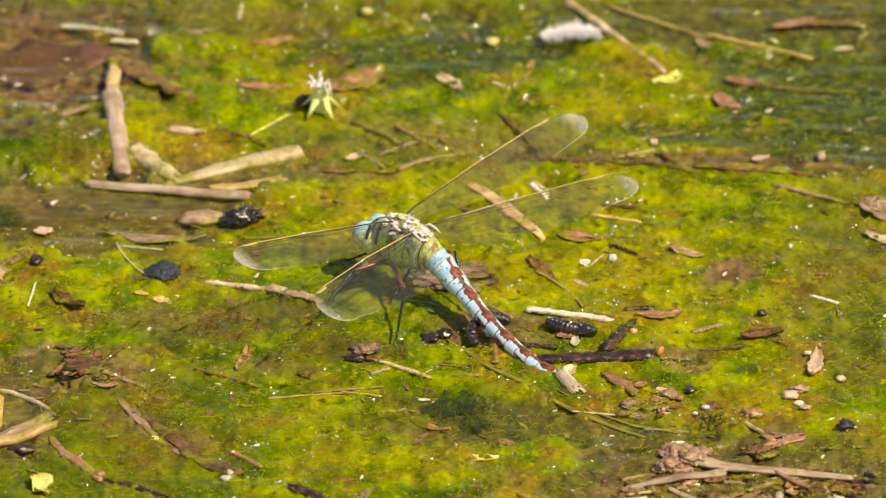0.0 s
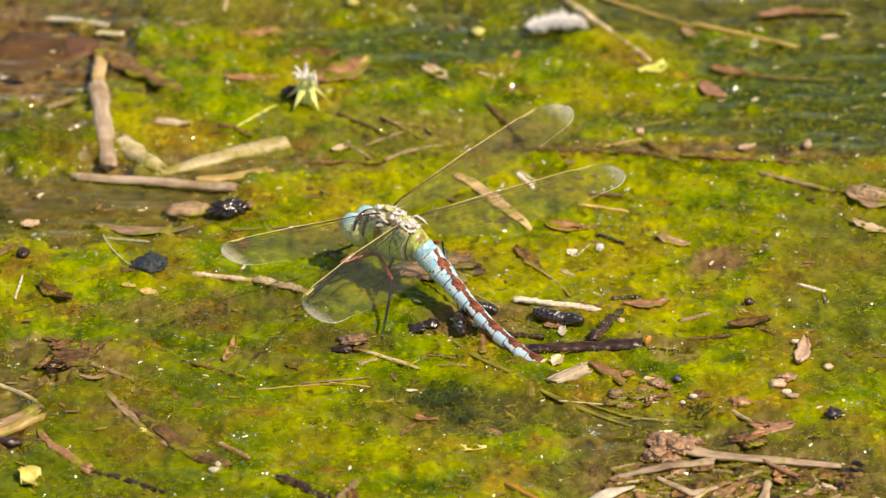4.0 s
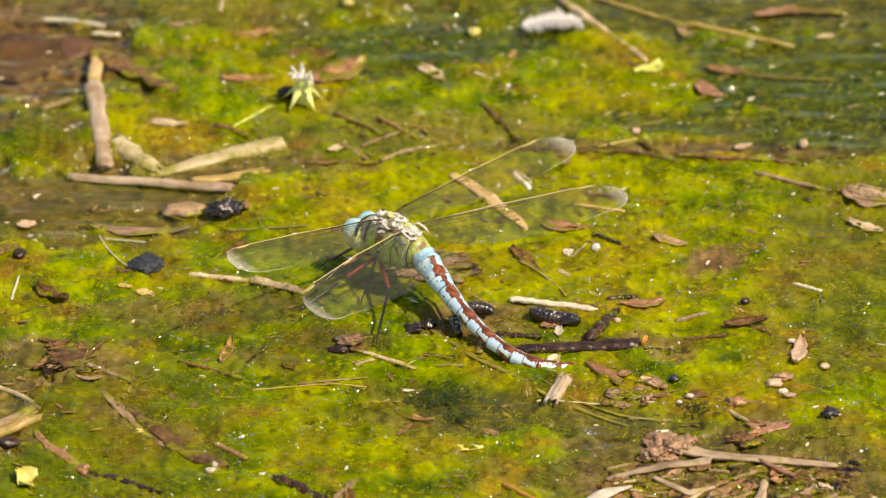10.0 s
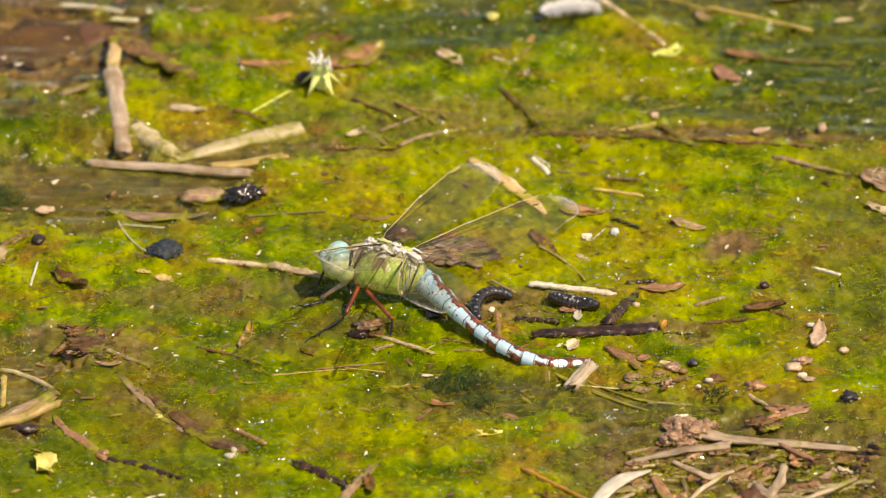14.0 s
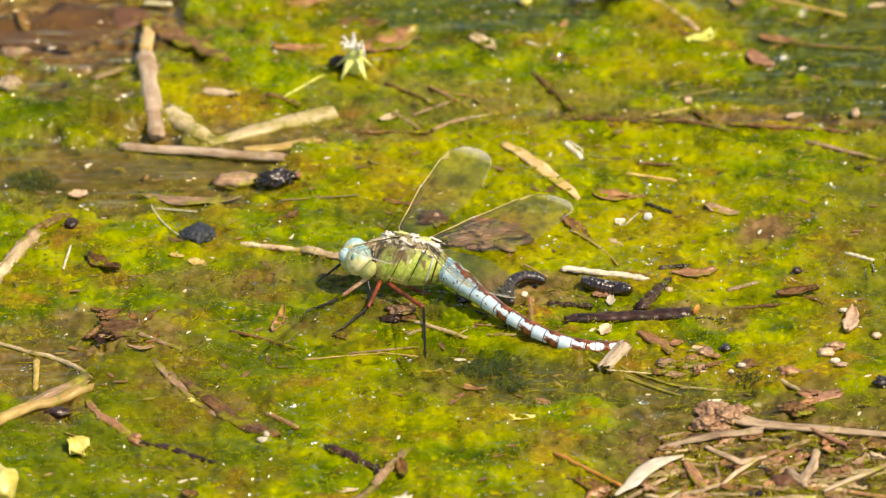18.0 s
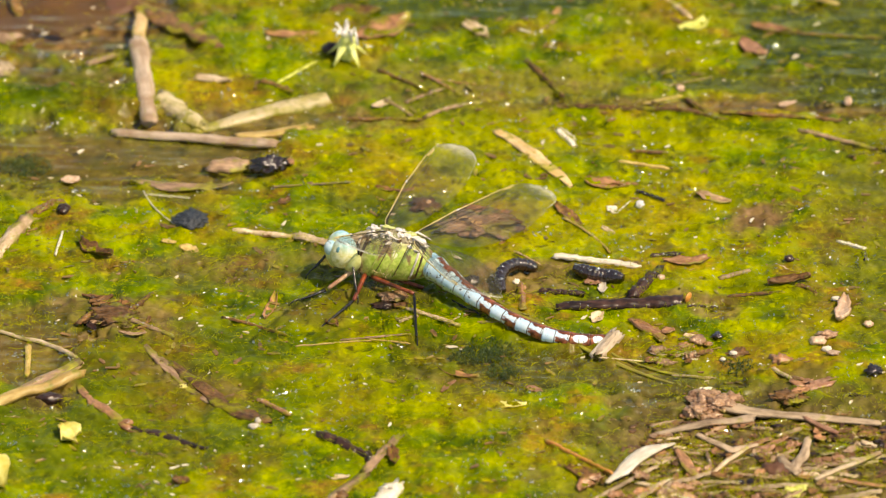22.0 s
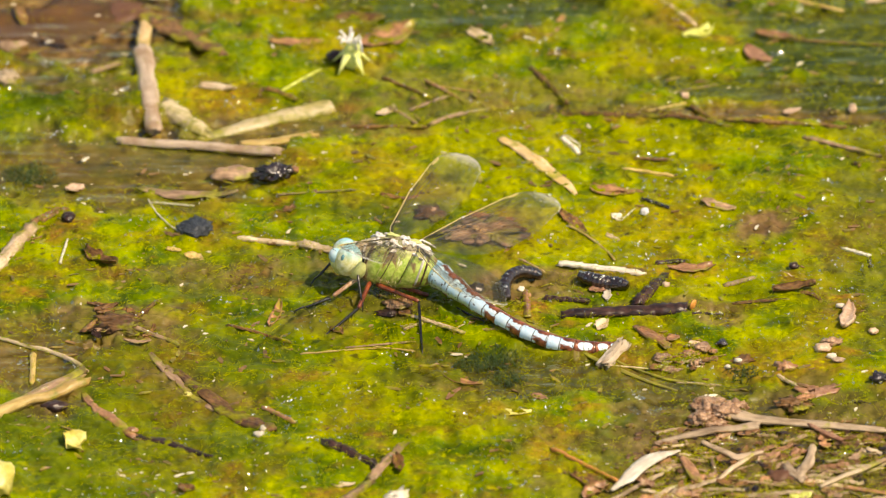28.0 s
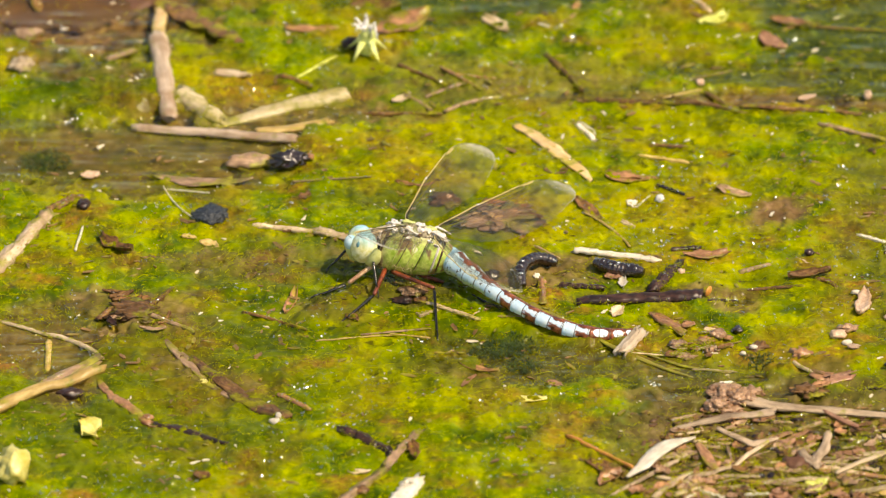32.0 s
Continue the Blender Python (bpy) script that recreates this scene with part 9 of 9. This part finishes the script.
def flower():
    """A fallen pale flower: a lime cup with pointed sepals and a tuft of curled stamens."""
    x, y = (-34.7, 63.9)
    ob = tagged(new("flower"), "fallen lime-yellow flower with curled white stamens", "flower")
    ob.location = Vector((x, y, gh(x, y))) * MM
    bm = bmesh.new()
    ball(bm, (0, 0, 3.0), (2.1, 1.9, 3.8), 14, 10), ball(bm, (0.3, -0.4, 5.6), (1.8, 1.5, 1.8), 12, 8)
    part("cup", bm, LEMON, ob, "swollen lime-yellow cup")
    rng = random.Random(3)
    for i in range(5):
        a = 2 * math.pi * i / 5 + 0.3
        bm = bmesh.new()
        d = Vector((math.cos(a), math.sin(a), 0))
        tube(bm, [d * 0.9 + Vector((0, 0, 4.2)), d * 2.2 + Vector((0, 0, 3.6)), d * 3.6 + Vector((0, 0, 2.0)), d * 5.2 + Vector((0, 0, 0.4))], [0.9, 1.0, 0.6, 0.08], 7, 0.4)
        part("sepal", bm, LEMON, ob)
    for i in range(14):
        a, r = rng.uniform(0, 6.28), rng.uniform(0.8, 3.4)
        d = Vector((math.cos(a), math.sin(a), 0))
        bm = bmesh.new()
        tube(bm, [Vector((0, 0, 5.5)), d * r * 0.5 + Vector((0, 0, 7.4)), d * r + Vector((0, 0, 8.4 + rng.uniform(-1, 1.6))), d * r * 1.2 + Vector((0, 0, 7.6 + rng.uniform(-2.5, 1.4)))], [0.3, 0.34, 0.3, 0.3], 5)
        part("stamen", bm, FEATHER, ob, "curled white stamen")


flower()


def feather(at, turn):
    """A downy feather: a bent shaft with rows of soft barbs."""
    ob = tagged(new("feather"), "small white downy feather lying on the water", "feather")
    ob.matrix_basis = pose(at[0] * MM, at[1] * MM, (gh(*at) + 0.3) * MM, 0, 0, turn)
    shaft = [Vector((-7 + 14 * t / 10, 0.8 * math.sin(t * 0.3), 0.5 + 0.9 * math.sin(math.pi * t / 10))) for t in range(11)]
    bm = bmesh.new()
    tube(bm, shaft, [0.28 - 0.02 * k for k in range(11)], 6)
    part("shaft", bm, FEATHER, ob)
    rng = random.Random(8)
    for s in (1, -1):
        bm = bmesh.new()
        for i in range(420):
            t = rng.uniform(0.0, 9.9)
            p = shaft[int(t)].lerp(shaft[int(t) + 1], t % 1)
            n = rng.uniform(0.8, 3.4) * (0.5 + math.sin(math.pi * (0.1 + 0.8 * t / 10))) * (1 + 0.9 * noise.noise(Vector((t * 0.7, s * 5.0, 0))))
            q = Vector((rng.uniform(0.2, 1.6), s * n, rng.uniform(-0.3, 0.9)))
            tube(bm, [p, p + q * 0.5 + Vector((0, 0, 0.4)), p + q], [0.09, 0.08, 0.03], 4)
        part("vane", bm, FEATHER, ob, "soft white barbs")


feather((24.9, 103.3), 8)


def drifting_reed():
    """The hollow reed end that the tail holds on to and pushes about; its length lies along x."""
    bm = bmesh.new()
    rng = random.Random(6)
    sides = 20
    ribs = [rng.uniform(0.82, 1.12) for _ in range(sides)]
    torn = [[rng.uniform(-0.6, 1.2) for _ in range(sides)] for _ in range(2)]
    rings = []
    keys = ((2.0, 0.95), (0.0, 1.2), (0.2, 1.6), (1.5, 1.75), (3.0, 1.7), (4.5, 1.85), (6.0, 1.75), (7.5, 1.8), (9.0, 1.7), (9.2, 1.35), (6.8, 1.05))
    for i, (x, r) in enumerate(keys):
        e = -1 if i in (1, 2) else 1 if i in (8, 9) else 0
        ring = []
        for k in range(sides):
            a = 2 * math.pi * k / sides
            q = r * ribs[k] * (1 + 0.16 * noise.noise(Vector((x * 0.5, math.cos(a) * 2, math.sin(a) * 2))))
            ring.append(Vector((x + e * torn[0 if e < 0 else 1][k] if e else x, q * math.cos(a), q * 0.78 * math.sin(a))) * MM)
        rings.append(ring)
    loft(bm, rings)
    ob = tagged(part("hollow_reed", bm, REEDEND), "short pale hollow reed end at the insect's tail", "reed")
    for k in range(7):
        bm = bmesh.new()
        a = rng.uniform(0.3, 2.8)
        p = Vector((rng.uniform(0.5, 8), 1.75 * math.cos(a), 1.3 * math.sin(a)))
        tube(bm, [p, p + Vector((rng.uniform(0.8, 2.2), rng.uniform(-0.4, 0.4), rng.uniform(0.1, 0.5)))], [0.14, 0.05], 5)
        part("splinter", bm, REEDEND, ob, "loose splinter of the reed")
    return ob


DRIFT.append((drifting_reed(), [(t, scaled(along(p, q))) for t, p, q in (
    (0, (21.7, -57.8, 1.6), (26.9, -67.4, 0.6)),
    (2.5, (21.4, -57.8, 1.6), (27.1, -68.8, 0.6)),
    (5.0, (23.7, -69.8, 0.6), (26.4, -56.0, 2.6)),
    (8.5, (23.7, -69.8, 0.6), (26.4, -56.0, 2.6)),
    (9.5, (23.1, -73.6, 0.6), (27.7, -60.8, 2.0)),
    (12.0, (25.6, -72.7, 0.6), (30.3, -62.5, 2.0)),
    (13, (23.3, -71.6, 0.6), (30.5, -61.0, 2.2)),
    (14, (23.5, -73.9, 0.6), (30.3, -62.8, 2.2)),
    (16.5, (23.7, -72.2, 0.6), (30.5, -60.8, 2.2)),
    (32, (24.5, -74.0, 0.6), (31.4, -63.1, 2.2)),
)]))


def tuft(at, r, count, seed):
    """A tuft of dark waterweed: many short bent threads from one root."""
    rng = random.Random(seed)
    bm = bmesh.new()
    for i in range(count):
        a, d = rng.uniform(0, 6.28), rng.uniform(0, 1) ** 0.6 * r
        x, y = at[0] + math.cos(a) * d * 1.3, at[1] + math.sin(a) * d
        p = Vector((x, y, gh(x, y) - 0.2))
        b = rng.uniform(0, 6.28)
        q = Vector((math.cos(b), math.sin(b), 0)) * rng.uniform(0.5, 1.8)
        tube(bm, [p, p + q * 0.5 + Vector((0, 0, rng.uniform(0.4, 1.1))), p + q + Vector((0, 0, rng.uniform(0.0, 0.9)))], [0.1, 0.08, 0.04], 4)
    rest("waterweed", bm, WEED, "dark green tuft of fine waterweed in a hollow", "weed")


tuft((-0.2, -70.0), 4.8, 260, 0)
tuft((-5.0, -72.5), 3.6, 150, 1)
tuft((2.4, -78.6), 3.4, 110, 2)
tuft((-109.6, 14.8), 5.0, 260, 3)
tuft((55.6, -77.5), 3.0, 90, 4)


# ================= fine litter, threads and bubbles =================
def scatter(name, mat, label, category, count, seed, make, avoid=0.35, xr=(-135, 130), yr=(-150, 140)):
    rng = random.Random(seed)
    verts, faces = [], []
    xs = np.array([rng.uniform(*xr) for _ in range(count)])
    ys = np.array([rng.uniform(*yr) for _ in range(count)])
    hs, mud, deep, _ = cover(xs, ys)
    patch = value_noise(xs / 11, ys / 11, seed) + value_noise(xs / 4, ys / 4, seed + 1) * 0.6
    for x, y, h, m, d, p in zip(xs, ys, hs, mud, deep, patch):
        if p > avoid - 0.5:
            v, f = make(rng, float(x), float(y), max(0.0, float(h)), float(m), float(d))
            k = len(verts)
            verts += v
            faces += [tuple(i + k for i in q) for q in f]
    me = bpy.data.meshes.new(name)
    me.from_pydata([(a * MM, b * MM, c * MM) for a, b, c in verts], [], faces)
    me.materials.append(mat)
    return tagged(new(name, me), label, category, kind="stuff")


def thread(rng, x, y, h, m, d):
    if m > 0.55 and rng.random() < 0.85:
        return [], []
    long = rng.random() < 0.2
    n, a = (rng.uniform(1.5, 4.5) if long else rng.uniform(0.3, 1.1)), rng.uniform(0, 6.28)
    w, pts = rng.uniform(0.03, 0.055), []
    z0, up = h - 0.15, (rng.uniform(0.1, 0.7) if long else rng.uniform(0.3, 0.8))
    bend = rng.uniform(-1.2, 1.2)
    for i in range(4):
        t = i / 3
        b = a + bend * t
        pts.append((x + math.cos(b) * n * t, y + math.sin(b) * n * t, z0 + up * math.sin(math.pi * (0.15 + 0.75 * t)), w * (1 - 0.5 * t), b))
    v, f = [], []
    for px, py, pz, r, b in pts:
        sx, sy = -math.sin(b) * r, math.cos(b) * r
        v += [(px + sx, py + sy, pz), (px - sx, py - sy, pz), (px, py, pz + r * 1.6)]
    for i in range(3):
        k = 3 * i
        for p, q in ((0, 1), (1, 2), (2, 0)):
            f.append((k + p, k + q, k + 3 + q, k + 3 + p))
    return v, f


def bubble(rng, x, y, h, m, d):
    if d > 0.45 or m > 0.6:
        return [], []
    r = 0.10 + 0.30 * rng.random() ** 4
    m = Euler((rng.uniform(-1, 1), rng.uniform(-1, 1), rng.uniform(0, 6.28))).to_matrix() @ Matrix.Diagonal((r * rng.uniform(0.9, 1.8), r, r * rng.uniform(0.35, 0.9)))
    return [(x + q.x, y + q.y, h + r * 0.3 + q.z) for q in (m @ v for v in ICO_V)], ICO_F


def droplets(rng, x, y, h, m, d):
    """A cluster of wet beads that catch the sun."""
    v, f = [], []
    for _ in range(rng.randint(2, 9)):
        a, q, r = rng.uniform(0, 6.28), rng.uniform(0.2, 2.2), rng.uniform(0.14, 0.38)
        px, py = x + q * 1.5 * math.cos(a), y + q * math.sin(a)
        z, k = gh(px, py) + r * 0.2, len(v)
        v += [(px + c.x, py + c.y, z + c.z) for c in bead(rng, r)]
        f += [tuple(i + k for i in t) for t in ICO_F]
    return v, f


def crumb(rng, x, y, h, m, d):
    """A rotten crumb of stem or leaf in the heap."""
    r, a = 0.25 + 0.7 * rng.random() ** 2, rng.gauss(0, 0.7)
    n, c, s = r * rng.uniform(1.0, 2.6), math.cos(a), math.sin(a)
    lumpy = [1 + rng.uniform(-0.35, 0.35) for _ in ICO_V]
    v = [(q.x * n * k, q.y * r * k, q.z * r * 0.55 * k) for q, k in zip(ICO_V, lumpy)]
    z = gh(x, y) + r * 0.2
    return [(x + p * c - q * s, y + p * s + q * c, z + w) for p, q, w in v], ICO_F


def scrap(rng, x, y, h, m, d):
    k = rng.random() ** 3
    n, w, a = 0.4 + 3.2 * k + 0.5 * rng.random(), 0.25 + 0.9 * k + 0.2 * rng.random(), rng.gauss(0, 0.8)
    c, s, t = math.cos(a), math.sin(a), rng.uniform(0.1, 0.3)
    z = h + rng.uniform(0.0, 0.15)
    v = []
    for k, (u, q) in enumerate(((-1, -0.6), (-0.3, -1), (0.8, -0.7), (1, 0.3), (0.2, 1), (-0.8, 0.6))):
        u, q = u * n / 2 * rng.uniform(0.8, 1.2), q * w / 2 * rng.uniform(0.7, 1.2)
        v.append((x + u * c - q * s, y + u * s + q * c, z + rng.uniform(0, 0.25)))
    v += [(a1, b1, c1 - t) for a1, b1, c1 in v]
    return v, [(0, 1, 2, 3, 4, 5)] + [(i, i + 6, (i + 1) % 6 + 6, (i + 1) % 6) for i in range(6)]


def chaff(rng, x, y, h, m, d):
    v, f = scrap(rng, x, y, h, m, d)
    s = rng.uniform(0.25, 0.5) if rng.random() < 0.85 else 0.8
    return [(x + (a - x) * s, y + (b - y) * s, c) for a, b, c in v], f


scatter("algae_threads", THREAD, "fine yellow-green threads of algae", "algae", 48000, 21, thread, 0.25)
scatter("bubbles", BUBBLE, "tiny glistening air bubbles on the algae", "bubbles", 30000, 41, bubble, 0.60)
scatter("wet_beads", BUBBLE, "clusters of wet beads glinting in the sun", "droplets", 520, 47, droplets, 0.55)
scatter("heap_crumbs", BROWN, "wet brown crumbs of rotten plants in the heap", "litter", 520, 91, crumb, 0.45, (26, 92), (-142, -100))
scatter("dark_heap_crumbs", DARK, "black wet crumbs in the heap of litter", "litter", 150, 93, crumb, 0.45, (44, 92), (-142, -100))
scatter("brown_scraps", FLAKE, "tiny brown plant scraps", "litter", 2800, 61, scrap, 0.5)
scatter("pale_scraps", CHAFF, "tiny pale bits of chaff", "litter", 1900, 81, chaff, 0.5)



def fringe():
    """Threads of algae that creep up the sides of the litter and over it."""
    rng = random.Random(77)
    verts, faces = [], []
    for x, y, z, r, flat, mat in RIMS:
        for _ in range(int(2 + r * 3)):
            if rng.random() < 0.45:
                a, q = rng.uniform(0, 6.28), r * rng.uniform(0.6, 1.5)
                px, py = x + math.cos(a) * q, y + math.sin(a) * q
                v, f = thread(rng, px, py, max(gh(px, py), z + r * flat * math.sqrt(max(0.0, 1 - min(1, q / r) ** 2)) * 0.9), 0, 0)
                k = len(verts)
                verts += v
                faces += [tuple(i + k for i in w) for w in f]
    me = bpy.data.meshes.new("algae_fringe")
    me.from_pydata([(a * MM, b * MM, c * MM) for a, b, c in verts], [], faces)
    me.materials.append(THREAD)
    tagged(new("algae_fringe", me), "algae threads creeping over the litter", "algae", kind="stuff")


fringe()


def litter_beads():
    """Water standing on the wet litter in small beads."""
    rng = random.Random(55)
    verts, faces = [], []
    shiny = (BLACK, DARK, MUDDY, BROWN, SLATE, RUST, TAN)

    def add(x, y, z, r):
        k = len(verts)
        verts.extend((x + c.x, y + c.y, z + c.z) for c in bead(rng, r))
        faces.extend(tuple(i + k for i in f) for f in ICO_F)
    for mat, x, y, z, a, b, c in WET:
        if mat in shiny:
            for _ in range(2 + int(a * b * 0.8)):
                u, v = rng.uniform(-1, 1), rng.uniform(-0.95, 0.5)
                if u * u + v * v < 1:
                    add(x + a * u, y + b * v, z + c * math.sqrt(1 - u * u - v * v), rng.uniform(0.14, 0.34))
    for x, y, z, r, flat, mat in RIMS:
        if mat in shiny and rng.random() < 0.12:
            a = rng.uniform(-0.2, 1.0)
            add(x, y - r * math.sin(a), z + r * flat * math.cos(a), rng.uniform(0.12, 0.26))
    me = bpy.data.meshes.new("litter_beads")
    me.from_pydata([(a * MM, b * MM, c * MM) for a, b, c in verts], [], faces)
    me.materials.append(BUBBLE)
    tagged(new("litter_beads", me), "bright beads of water on the wet litter", "droplets", kind="stuff")


litter_beads()
motions()
